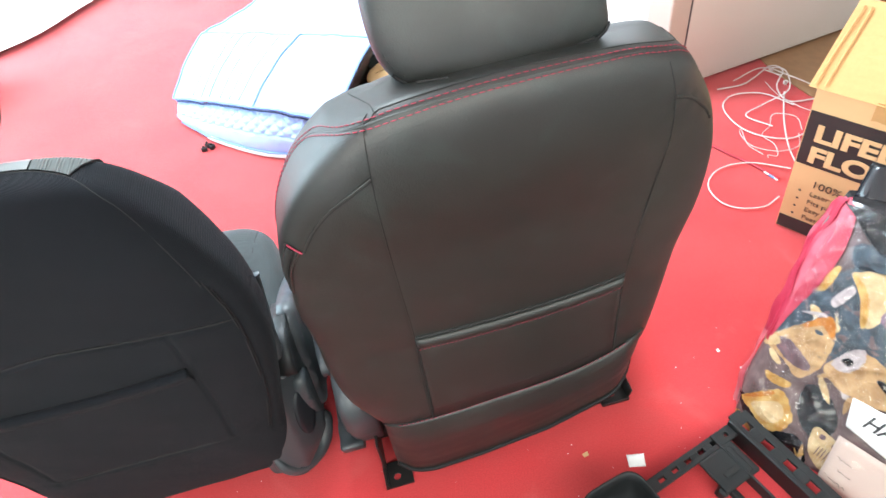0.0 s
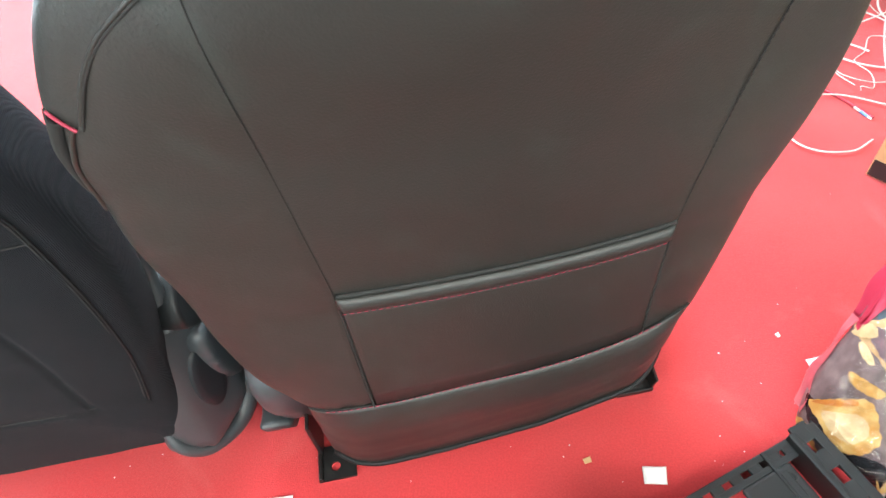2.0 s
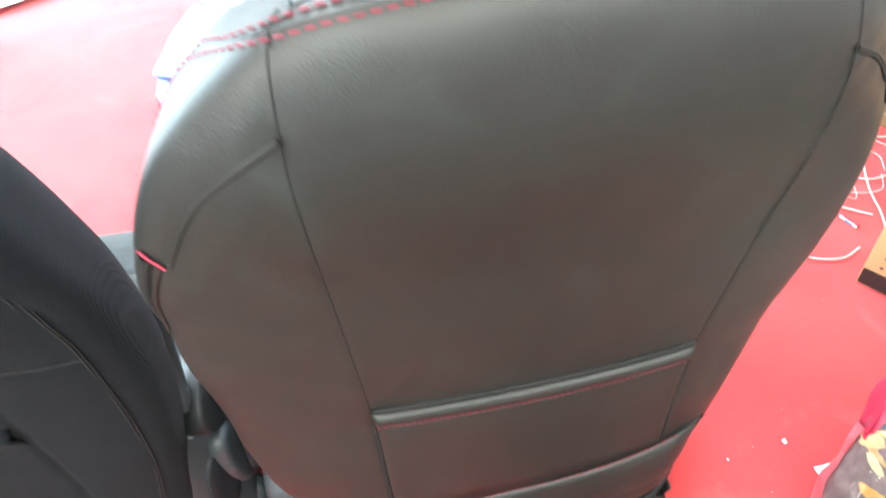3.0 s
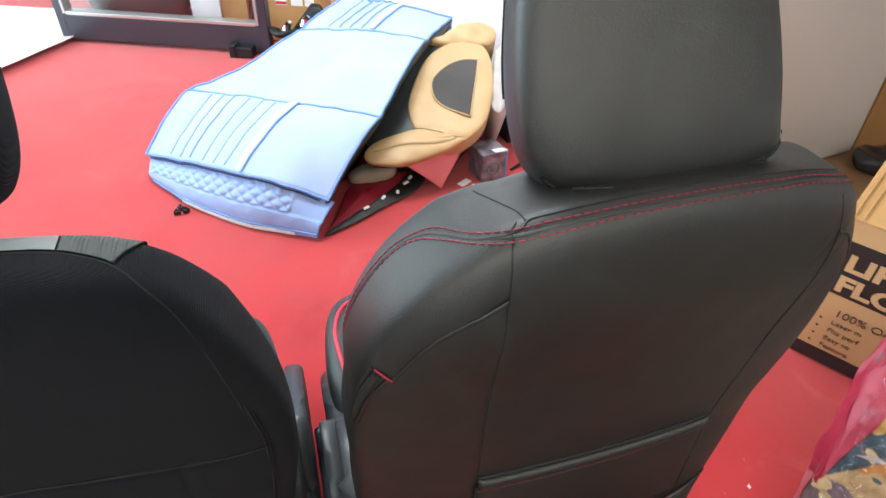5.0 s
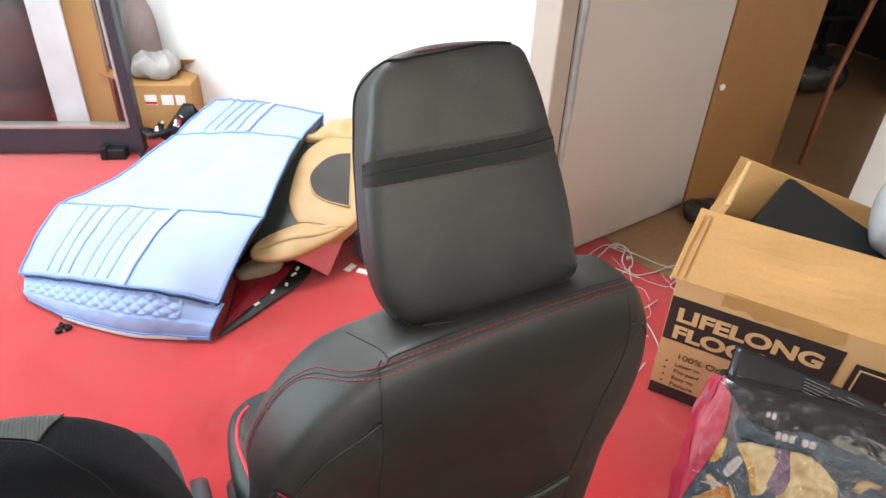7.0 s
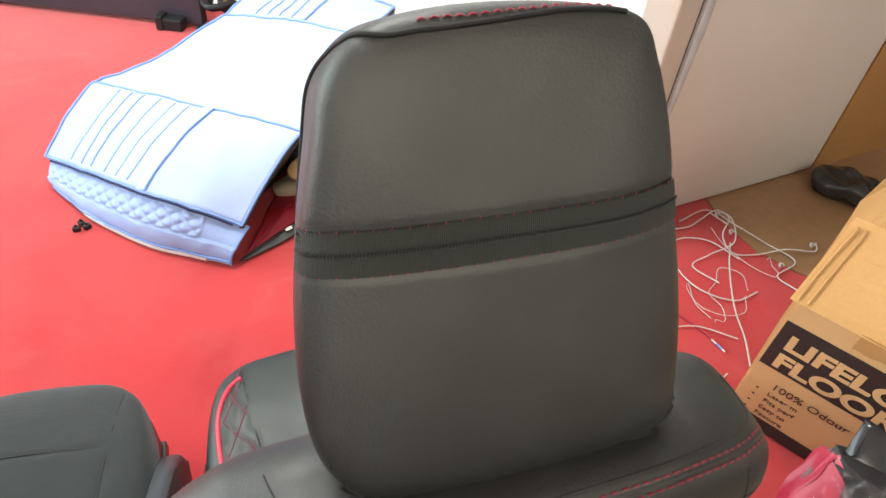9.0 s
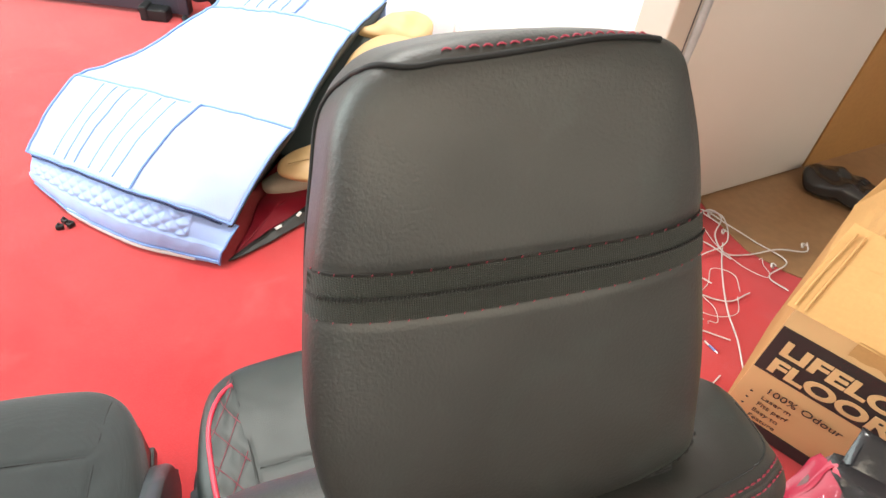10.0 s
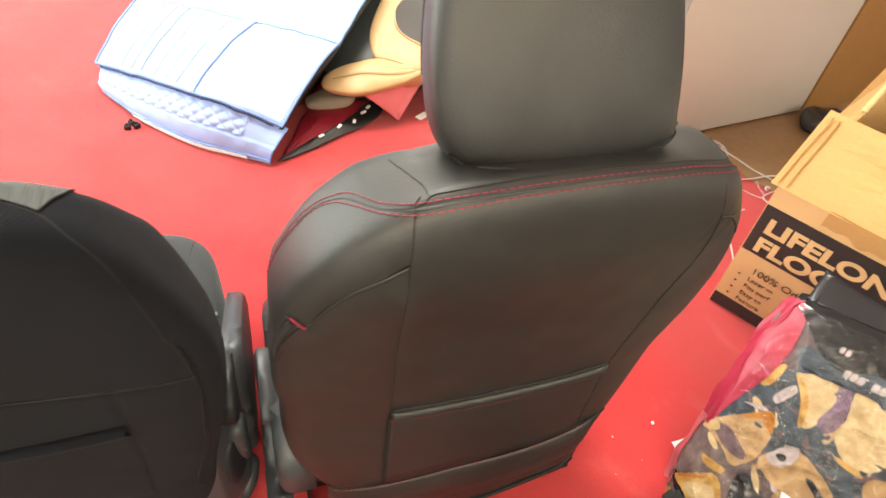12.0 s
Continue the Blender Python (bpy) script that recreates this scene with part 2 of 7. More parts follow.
def printed(name, colour, second, scale=30, fine=0.22):
    """Glossy printed film with mottled colour."""
    return material(name, colour, 0.34, second=second, scale=scale * 1.6, amount=1.0, fine=fine * 1.6, fine_scale=110, bump=0.25, bump_scale=26, bump_dist=0.004, spec=0.25)


PRINT_GOLD = printed("golden_print", (0.50, 0.33, 0.12), (0.34, 0.17, 0.04))
PRINT_TAN = printed("tan_print", (0.42, 0.27, 0.14), (0.28, 0.165, 0.08))
PRINT_PALE = printed("pale_cream_print", (0.50, 0.38, 0.22), (0.40, 0.27, 0.14))
PRINT_MAUVE = printed("mauve_brown_print", (0.17, 0.11, 0.125), (0.09, 0.06, 0.07))
PRINT_RUST = printed("burnt_orange_print", (0.42, 0.17, 0.03), (0.30, 0.10, 0.02))
PRINT_PURPLE = printed("dusky_purple_print", (0.13, 0.075, 0.13), (0.22, 0.16, 0.20))
PRINT_SLATE = printed("slate_blue_print", (0.060, 0.078, 0.10), (0.03, 0.035, 0.045), 30, 0.0)
PRINT_INK = material("black_film_print", (0.009, 0.009, 0.011), 0.16, second=(0.016, 0.015, 0.018), scale=20, bump=0.3, bump_scale=22, bump_dist=0.005)
PRINT_GREY = printed("warm_grey_print", (0.42, 0.36, 0.36), (0.30, 0.25, 0.26))
BAG_DARK = printed("grey_mauve_film", (0.17, 0.12, 0.12), (0.075, 0.052, 0.056), 18)
BAG_RED = material("red_bag_film", (0.27, 0.012, 0.035), 0.42, second=(0.36, 0.03, 0.06), scale=16, bump=0.25, bump_scale=60, bump_dist=0.002)
BAG_HEADER = material("black_header_film", (0.022, 0.021, 0.022), 0.2, second=(0.035, 0.034, 0.034), scale=12)
PINK_FILM = material("pink_clear_film", (0.36, 0.07, 0.09), 0.3, second=(0.42, 0.15, 0.16), scale=20)
GREY_PRINT = material("grey_print", (0.13, 0.13, 0.14), 0.5)
INK = material("ink", (0.02, 0.02, 0.025), 0.6)
FILM = clear_film("clear_bag_film", 1.33)
GLASS = clear_film("clear_glass", 1.45)
TAPE_FILM = clear_film("clear_packing_tape", 1.12)


# ---- building blocks ----
def mesh(name, verts, faces, mat, parent=None, label="", smooth=True):
    """One mesh object; a part when it has a parent."""
    me = bpy.data.meshes.new(name)
    me.from_pydata([tuple(map(float, v)) for v in verts], [], faces)
    me.polygons.foreach_set("use_smooth", [smooth] * len(me.polygons))
    me.materials.append(mat)
    me.update()
    ob = new(name, me)
    if parent:
        ob.parent = parent
    if label:
        ob["label"] = label
    if name in ("stitching", "zip_teeth"):
        ob["kind"] = "stuff"
    return ob


def part(name, bm, mat, parent=None, label="", smooth=False):
    me = bpy.data.meshes.new(name)
    bm.to_mesh(me)
    bm.free()
    me.polygons.foreach_set("use_smooth", [smooth] * len(me.polygons))
    me.materials.append(mat)
    ob = new(name, me)
    if parent:
        ob.parent = parent
    if label:
        ob["label"] = label
    return ob


def thing(name, m, label, category, group="", kind=""):
    ob = new(name)
    ob.empty_display_size = 0.1
    ob.matrix_world = m
    return tagged(ob, label, category, group, kind)


def block(size, at=(0, 0, 0), turn=(0, 0, 0), bevel=0.003, bm=None, segments=2):
    """A bevelled block, its middle at at; adds to bm when given."""
    own = bmesh.new()
    bmesh.ops.create_cube(own, size=1.0, matrix=Matrix.Diagonal((*size, 1)))
    if bevel:
        bmesh.ops.bevel(own, geom=own.edges[:], offset=min(bevel, min(size) * 0.45), segments=segments, affect="EDGES", profile=0.5)
    own.transform(pose(*at, *turn))
    if bm is None:
        return own
    me = bpy.data.meshes.new("tmp")
    own.to_mesh(me)
    own.free()
    bm.from_mesh(me)
    bpy.data.meshes.remove(me)
    return bm


def sweep(points, radius, sides=8, closed=False, caps=True):
    """Verts and faces of a round cord through points; radius may be a list."""
    p = np.array(points, float)
    n = len(p)
    rad = np.broadcast_to(np.array(radius, float), (n,))
    tan = np.roll(p, -1, 0) - np.roll(p, 1, 0) if closed else np.gradient(p, axis=0)
    tan /= np.linalg.norm(tan, axis=1)[:, None] + 1e-12
    up = np.array([0.13, 0.21, 0.97])
    a = np.cross(tan, up)
    a /= np.linalg.norm(a, axis=1)[:, None] + 1e-12
    b = np.cross(tan, a)
    ang = np.arange(sides) * 2 * np.pi / sides
    v = p[:, None] + rad[:, None, None] * (np.cos(ang)[None, :, None] * a[:, None] + np.sin(ang)[None, :, None] * b[:, None])
    f = []
    for i in range(n if closed else n - 1):
        k = (i + 1) % n
        for j in range(sides):
            q = (j + 1) % sides
            f.append((i * sides + j, i * sides + q, k * sides + q, k * sides + j))
    if caps and not closed:
        f += [tuple(range(sides)), tuple(range((n - 1) * sides, n * sides))[::-1]]
    return v.reshape(-1, 3), f


def join(pieces):
    vs, fs, k = [], [], 0
    for v, f in pieces:
        vs.append(np.array(v, float).reshape(-1, 3))
        fs += [tuple(i + k for i in q) for q in f]
        k += len(vs[-1])
    return np.concatenate(vs), fs


def smooth_line(pts, n=60, closed=False):
    """Catmull-Rom through a few points, n samples at even steps along it."""
    p = np.array(pts, float)
    q = np.vstack([p[-1:], p, p[:2]]) if closed else np.vstack([2 * p[0] - p[1], p, 2 * p[-1] - p[-2]])
    out = []
    for i in range(1, len(q) - 2):
        t = np.linspace(0, 1, 24, endpoint=False)[:, None]
        a, b, c, d = q[i - 1], q[i], q[i + 1], q[i + 2]
        out.append(0.5 * (2 * b + (c - a) * t + (2 * a - 5 * b + 4 * c - d) * t ** 2 + (3 * b - a - 3 * c + d) * t ** 3))
    out = np.vstack(out + [q[1:2] if closed else q[-2:-1]])
    L = np.r_[0, np.cumsum(np.linalg.norm(np.diff(out, axis=0), axis=1))]
    s = np.linspace(0, L[-1], n + 1 if closed else n)
    out = np.stack([np.interp(s, L, out[:, k]) for k in range(out.shape[1])], 1)
    return out[:-1] if closed else out


def sheet(grid, thick=0.0):
    """Verts and faces of a grid of points (rows, columns, 3); thick gives it a back and edges."""
    g = np.array(grid, float)
    r, c = g.shape[:2]
    f = [(i * c + j, i * c + j + 1, (i + 1) * c + j + 1, (i + 1) * c + j) for i in range(r - 1) for j in range(c - 1)]
    v = g.reshape(-1, 3)
    if thick:
        du, dv = np.gradient(g, axis=0), np.gradient(g, axis=1)
        nn = np.cross(dv, du)
        nn /= np.linalg.norm(nn, axis=2)[..., None] + 1e-12
        back = (g - nn * thick).reshape(-1, 3)
        n = r * c
        f += [tuple(i + n for i in q[::-1]) for q in f]
        rim = [j for j in range(c)] + [i * c + c - 1 for i in range(1, r)] + [(r - 1) * c + j for j in range(c - 2, -1, -1)] + [i * c for i in range(r - 2, 0, -1)]
        f += [(rim[k], rim[(k + 1) % len(rim)], rim[(k + 1) % len(rim)] + n, rim[k] + n)[::-1] for k in range(len(rim))]
        v = np.vstack([v, back])
    return v, f


def crumple(x, y, seed=0.0, scale=1.0):
    """A smooth uneven field for folds."""
    return (np.sin(5.1 * x * scale + 2.3 * y * scale + seed) + np.sin(-3.7 * x * scale + 6.1 * y * scale + 1.7 * seed)
            + 0.6 * np.sin(11.3 * x * scale - 4.2 * y * scale + 2.9 * seed) + 0.5 * np.sin(7.9 * x * scale + 12.7 * y * scale + 0.7 * seed)) / 3.1


class Pad:
    """An upholstered pad: an outline in the plane (a, b), rounded over to both faces. The face that is dressed lies at depth below mid."""

    def __init__(self, outline, centre, front, back, power, mid, place, swell=None):
        line = smooth_line(outline, 900, closed=True) - np.array(centre)
        ang = np.arctan2(line[:, 0], line[:, 1])
        order = np.argsort(ang)
        self.ang, self.rad = ang[order], np.hypot(line[:, 0], line[:, 1])[order]
        self.centre, self.front, self.back, self.power, self.mid, self.place = centre, front, back, power, mid, place
        self.swell = swell or (lambda a, b: 0.0)

    def radius(self, th):
        return np.interp(th, self.ang, self.rad, period=2 * np.pi)

    def polar(self, a, b):
        da, db = np.asarray(a) - self.centre[0], np.asarray(b) - self.centre[1]
        th = np.arctan2(da, db)
        return th, np.hypot(da, db) / self.radius(th)

    def plane(self, th, s):
        sr = np.where(s <= 1, s, 2 - s) * self.radius(th)
        return self.centre[0] + sr * np.sin(th), self.centre[1] + sr * np.cos(th)

    def at(self, th, s, sink=0.0):
        th, s = np.broadcast_arrays(np.asarray(th, float), np.asarray(s, float))
        a, b = self.plane(th, s)
        n = self.power(th)
        d1 = -self.front * (1 - np.clip(s, 0, 1) ** n) ** (1 / n) * (1 + self.swell(a, b))
        d2 = self.back * (1 - np.clip(2 - s, 0, 1) ** n) ** (1 / n)
        return self.place(a, b, self.mid(a, b) + np.where(s <= 1, d1, d2) + sink)

    def edge(self, th, fr):
        """The share s at which the surface has fr of the front depth; minus: past the rim."""
        th, fr = np.asarray(th, float), np.clip(np.asarray(fr, float), -0.995, 0.995)
        n = self.power(th)
        q = (1 - abs(fr) ** n) ** (1 / n)
        return np.where(fr >= 0, q, 2 - q)

    def rim(self, keys, n=200):
        """Samples (th, s) along keys of (th, share of the depth)."""
        k = smooth_line(keys, n)
        return k[:, 0], self.edge(k[:, 0], k[:, 1])

    def lifted(self, th, s, lift):
        th, s = np.broadcast_arrays(np.asarray(th, float), np.asarray(s, float))
        e = 2e-3
        dt = self.at(th + e, s) - self.at(th - e, s)
        ds = self.at(th, s + e) - self.at(th, s - e)
        nn = np.cross(dt, ds)
        nn /= np.linalg.norm(nn, axis=-1)[..., None] + 1e-12
        c = self.at(0.0, 0.0)
        deep = self.at(0.0, 2.0)
        out = np.sign(np.sum(nn * (self.at(th, s) - (c + deep) / 2), axis=-1))[..., None]
        return self.at(th, s) + nn * out * np.asarray(lift, float).reshape(np.shape(lift) + (1,) if np.ndim(lift) else ())

    def on(self, pts, lift=0.0):
        p = np.array(pts, float)
        th, s = self.polar(p[:, 0], p[:, 1])
        return self.lifted(th, np.clip(s, 0.001, 0.999), lift)

    def build(self, nt, ns, grooves=(), nb=16, wave=0.0006, width=0.0026, deep=0.0019, seed=0.0):
        n0 = float(self.power(np.array(0.0)))
        fr = np.r_[np.linspace(0.93, 0.2, 16), 0.1, 0.0]
        rim = (1 - fr ** n0) ** (1 / n0)
        s = np.r_[np.linspace(0, rim[0], ns)[1:], rim[1:]]
        rest = 2 - s[::-1][1:]
        keep = np.unique(np.r_[np.arange(0, 17), np.linspace(17, len(rest) - 1, nb).astype(int)])
        rest = rest[keep[keep < len(rest)]]
        s_all = np.r_[s, rest]
        th = np.linspace(-np.pi, np.pi, nt, endpoint=False)
        T, S = np.meshgrid(th, s_all)
        a, b = self.plane(T, S)
        sink = wave * crumple(a, b, seed, 9.0)
        side = (S <= 1)
        for line in grooves:
            line, depth = line if isinstance(line, tuple) else (line, deep)
            line = np.array(line, float)
            d = np.full(a.shape, 9.0)
            for p, q in zip(line[:-1], line[1:]):
                v = q - p
                k = np.clip(((a - p[0]) * v[0] + (b - p[1]) * v[1]) / (v @ v + 1e-12), 0, 1)
                d = np.minimum(d, np.hypot(a - p[0] - k * v[0], b - p[1] - k * v[1]))
            sink = sink + side * depth * np.exp(-(d / width) ** 2)
        g = self.at(T, S, sink)
        r, c = T.shape
        f = [(i * c + j, i * c + (j + 1) % c, (i + 1) * c + (j + 1) % c, (i + 1) * c + j) for i in range(r - 1) for j in range(c)]
        v = np.vstack([g.reshape(-1, 3), self.at(0.0, 1e-6)[None], self.at(0.0, 2 - 1e-6)[None]])
        n = r * c
        f += [(n, (j + 1) % c, j) for j in range(c)] + [(n + 1, (r - 1) * c + j, (r - 1) * c + (j + 1) % c) for j in range(c)]
        return v, f


def stitches(path, length=0.0055, gap=0.0022, radius=0.0008, slant=0.0):
    """Short thread capsules along a path of points."""
    p = np.array(path, float)
    L = np.r_[0, np.cumsum(np.linalg.norm(np.diff(p, axis=0), axis=1))]
    out, k = [], 0.0
    while k + length < L[-1]:
        t = np.linspace(k, k + length, 4)
        q = np.stack([np.interp(t, L, p[:, i]) for i in range(3)], 1)
        q[0, 2] -= slant
        q[-1, 2] += slant
        out.append(sweep(q, [radius * 0.45, radius, radius, radius * 0.45], 5))
        k += length + gap
    return join(out)


# ---- the room ----
def slab(name, corners, low, high, mat, label, parent=None):
    """An upright or flat prism over a plan."""
    bm = bmesh.new()
    lo = [bm.verts.new((x, y, low)) for x, y in corners]
    hi = [bm.verts.new((x, y, high)) for x, y in corners]
    n = len(corners)
    bm.faces.new(lo[::-1]), bm.faces.new(hi)
    for i in range(n):
        bm.faces.new((lo[i], lo[(i + 1) % n], hi[(i + 1) % n], hi[i]))
    bmesh.ops.recalc_face_normals(bm, faces=bm.faces[:])
    ob = part(name, bm, mat, parent)
    return tagged(ob, label, name.split("_")[0], kind="structure") if not parent else ob


def wall(name, a, b, low, high, mat, label, thick=0.12, side=1):
    a, b = Vector(a), Vector(b)
    n = (b - a).normalized()
    n = Vector((-n.y, n.x)) * thick * side
    return slab(name, [a, b, b + n, a + n], low, high, mat, label)


slab("floor", [(-3.6, 0.34), (4.4, 0.34), (4.4, 4.6), (-3.6, 4.6)], -0.15, 0.0, CARPET, "red carpet over the shop floor")
# Out-of-view floor, added in brown so less red light bounces onto the seats.
slab("floor_back", [(-3.6, -2.8), (4.4, -2.8), (4.4, 0.34), (-3.6, 0.34)], -0.15, -0.006, FLOOR_BROWN, "unseen brown floor added to keep red bounce off the seats")
slab("ceiling", [(-3.6, -2.8), (4.4, -2.8), (4.4, 4.6), (-3.6, 4.6)], 2.7, 2.85, CEILING, "plain white painted ceiling")
wall("wall_north", (0.43, 2.236), (-0.62, 3.27), 0, 2.7, WALL, "white painted wall behind the pile of covers", side=-1)
wall("wall_return", (0.660, 1.690), (0.43, 2.236), 0, 2.7, WALL, "white painted wall beside the door jamb", side=-1)
wall("wall_north_west", (-0.60, 3.25), (-0.60, 4.1), 0, 2.7, WALL, "white painted return wall", side=-1)
wall("wall_back", (-0.60, 3.95), (-3.5, 3.95), 0, 2.7, WALL_GREY, "grey painted wall behind the glass door leaf", side=-1)
# Unseen rear wall; its opening is placed to suit the added rear fill.
wall("wall_south", (-3.5, -1.5), (4.3, -1.5), 0, 1.75, WALL, "white wall under the unseen rear opening", side=-1)
wall("wall_south_top", (-3.5, -1.5), (4.3, -1.5), 2.55, 2.7, WALL, "white wall over the unseen rear opening", side=-1)
wall("wall_south_left", (-3.5, -1.5), (-2.3, -1.5), 1.75, 2.55, WALL, "white wall beside the unseen rear opening", side=-1)
wall("wall_south_right", (2.9, -1.5), (4.3, -1.5), 1.75, 2.55, WALL, "white wall beside the unseen rear opening", side=-1)
wall("wall_west", (-3.4, -1.5), (-3.4, 0.4), 0, 2.7, WALL, "white wall beside the open shopfront")
wall("wall_west_top", (-3.4, 0.4), (-3.4, 3.6), 2.45, 2.7, WALL, "white lintel over the open shopfront")
wall("wall_west_end", (-3.4, 3.6), (-3.4, 4.1), 0, 2.7, WALL, "white pier beside the open shopfront")
wall("wall_east", (3.6, -1.5), (3.6, 2.98), 0, 2.7, WALL, "white painted side wall", side=-1)
wall("wall_store_side", (3.45, 2.88), (3.6, 2.94), 0, 2.7, WALL, "white wall end beside the dark store")
wall("wall_store_back", (1.6, 4.2), (4.2, 4.2), 0, 2.7, DARK, "back wall painted near black for the unlit store")
wall("wall_store_left", (1.75, 2.25), (1.75, 4.2), 0, 2.7, DARK, "side wall painted near black for the unlit store")
wall("wall_store_right", (4.1, 2.94), (4.1, 4.2), 0, 2.7, DARK, "side wall painted near black for the unlit store", side=-1)
slab("wall_lintel", [(0.668, 1.705), (3.48, 2.90), (3.44, 3.00), (0.628, 1.80)], 2.10, 2.7, WALL, "white wall over the door and the board")
slab("pavement", [(-9, -6), (-3.6, -6), (-3.6, 9), (-9, 9)], -0.2, -0.02, WALL_GREY, "pale concrete pavement outside the shopfront")

# Unseen housing added round the assumed overhead lamp.
panel_lamp = thing("assumed_ceiling_light", pose(-0.45, 1.75, 2.7), "assumed flat white ceiling light panel, out of view", "ceiling light")
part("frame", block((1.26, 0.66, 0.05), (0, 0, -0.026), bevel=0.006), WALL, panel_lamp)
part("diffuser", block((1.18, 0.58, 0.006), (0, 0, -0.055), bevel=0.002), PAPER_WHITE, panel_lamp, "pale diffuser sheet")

# white door leaf, its jamb and the brown board beside it
AX = Vector((0.529, 0.224, 0)).normalized()
YAW = math.degrees(math.atan2(AX.y, AX.x))
door = thing("door_1", pose(0.905, 1.755, 0, 0, 0, YAW), "cream painted flush door leaf, closed, with a dark gap below", "door", kind="structure")
part("door_leaf", block((0.752, 0.04, 2.04), (0.196, 0.02, 1.033), bevel=0.004), DOOR, door)
mesh("worn_edge", *sheet(np.array([[(-0.177 + w * (0.034 + 0.006 * math.sin(7 * z) - 0.030 * max(0.0, 0.56 - z) / 0.3), -0.0022, z) for z in np.linspace(0.30, 2.0, 60)] for w in (0.0, 0.5, 1.0)]), 0.001), WORN, door, "pale blue-grey worn paint along the hinge edge")
part("jamb", block((0.064, 0.10, 2.10), (-0.222, 0.042, 1.05), bevel=0.006), JAMB, door, "beige painted door jamb")
# Dark strip stands in for the shaded gap between jamb and leaf.
part("jamb_stop", block((0.008, 0.04, 2.08), (-0.1855, 0.018, 1.04), bevel=0.001), FRAME, door, "dark strip painting the shaded gap beside the door")
board = thing("board_1", pose(1.450, 1.990, 0, 0, 0, YAW), "tall brown board standing beside the door", "board", kind="structure")
part("board_sheet", block((0.63, 0.02, 2.1), (0.317, 0.012, 1.05), bevel=0.003), PANEL, board)
bm = bmesh.new()
bmesh.ops.create_uvsphere(bm, u_segments=12, v_segments=8, radius=0.016)
bmesh.ops.scale(bm, vec=(1.1, 0.5, 0.8), verts=bm.verts[:])
bm.transform(pose(0.035, -0.003, 0.47))
part("latch", bm, PAPER, board, "small white plastic latch", smooth=True)
sheet_floor = slab("trim_floor_sheet", [(1.02, 1.845), (1.035, 1.74), (1.06, 1.66), (1.085, 1.59), (1.163, 1.511), (1.34, 1.40), (1.8, 1.2), (3.55, 1.0), (4.05, 2.9), (4.05, 4.1), (1.80, 4.1), (1.9, 2.26), (1.47, 2.06)],
                   0.001, 0.005, SHEET_FLOOR, "glossy brown floor sheet lying by the door")


# ---- car seats ----
def ring(half, c):
    """A closed outline from its right half, mirrored about a = c."""
    h = [(c + x, z) for x, z in half]
    m = [(c - x, z) for x, z in half[::-1] if x > 1e-6]
    return h + m


YAW_SEAT = 14.0
SEAT_AT = pose(0.172, 0.565, 0, 0, 0, YAW_SEAT)
BACK_RIGHT = [(0.0, 0.7760), (0.0701, 0.7738), (0.1290, 0.7660), (0.180, 0.7430), (0.2085, 0.708), (0.2350, 0.662), (0.2525, 0.61), (0.2605, 0.555),
              (0.2620, 0.5), (0.2535, 0.42), (0.2485, 0.345), (0.2414, 0.27), (0.2309, 0.215), (0.2050, 0.150), (0.150, 0.085), (0.0, 0.065)]
BACK_LEFT = [0.0, 0.0686, 0.1225, 0.1655, 0.2055, 0.2360, 0.2556, 0.2597, 0.2653, 0.262, 0.2625, 0.2527, 0.2319, 0.2050, 0.150, 0.0]
BACK_LINE = BACK_RIGHT + [(-BACK_LEFT[i], BACK_RIGHT[i][1]) for i in range(len(BACK_LEFT) - 2, 0, -1)]


def back_mid(a, b):
    return -0.0426 + 0.1229 * (0.75 - b) + 0.058 + 0.0323 * a


def back_swell(a, b):
    """How much fuller the back is at its foot and along its top edge."""
    k = np.clip((np.asarray(b) - 0.56) / 0.14, 0, 1)
    top = 0.26 * k * k * (3 - 2 * k) * np.clip(0.85 - 1.0 * np.asarray(a), 0.5, 1.0) * np.clip((0.235 - abs(np.asarray(a))) / 0.07, 0, 1)
    return 0.47 * np.clip((0.40 - b) / 0.18, 0, 1) ** 1.4 + top


def upright(a, b, d):
    return np.stack(np.broadcast_arrays(a, d, b), -1)


def sagging(a, b, d):
    """Upright, with the top edge falling away behind its front ridge, most of all under the headrest."""
    a, b, d = np.broadcast_arrays(np.asarray(a, float), b, d)
    rate = 0.24 * np.clip((0.170 - abs(a)) / 0.05, 0, 1)
    return np.stack([a, d, b - rate * np.clip(d + 0.02, 0, 0.06) * np.clip((b - 0.60) / 0.15, 0, 1)], -1)


def thin_topped(a, b, d):
    """Upright, with the far side drawn in towards the top edge."""
    a, b, d = np.broadcast_arrays(np.asarray(a, float), b, d)
    over = np.clip(d - 0.0448 - 0.0827 * (0.75 - b), 0, None)
    return np.stack([a, d - 0.62 * over * np.clip((b - 0.64) / 0.09, 0, 1), b], -1)


def flat(a, b, d):
    return np.stack(np.broadcast_arrays(a, b, -d), -1)


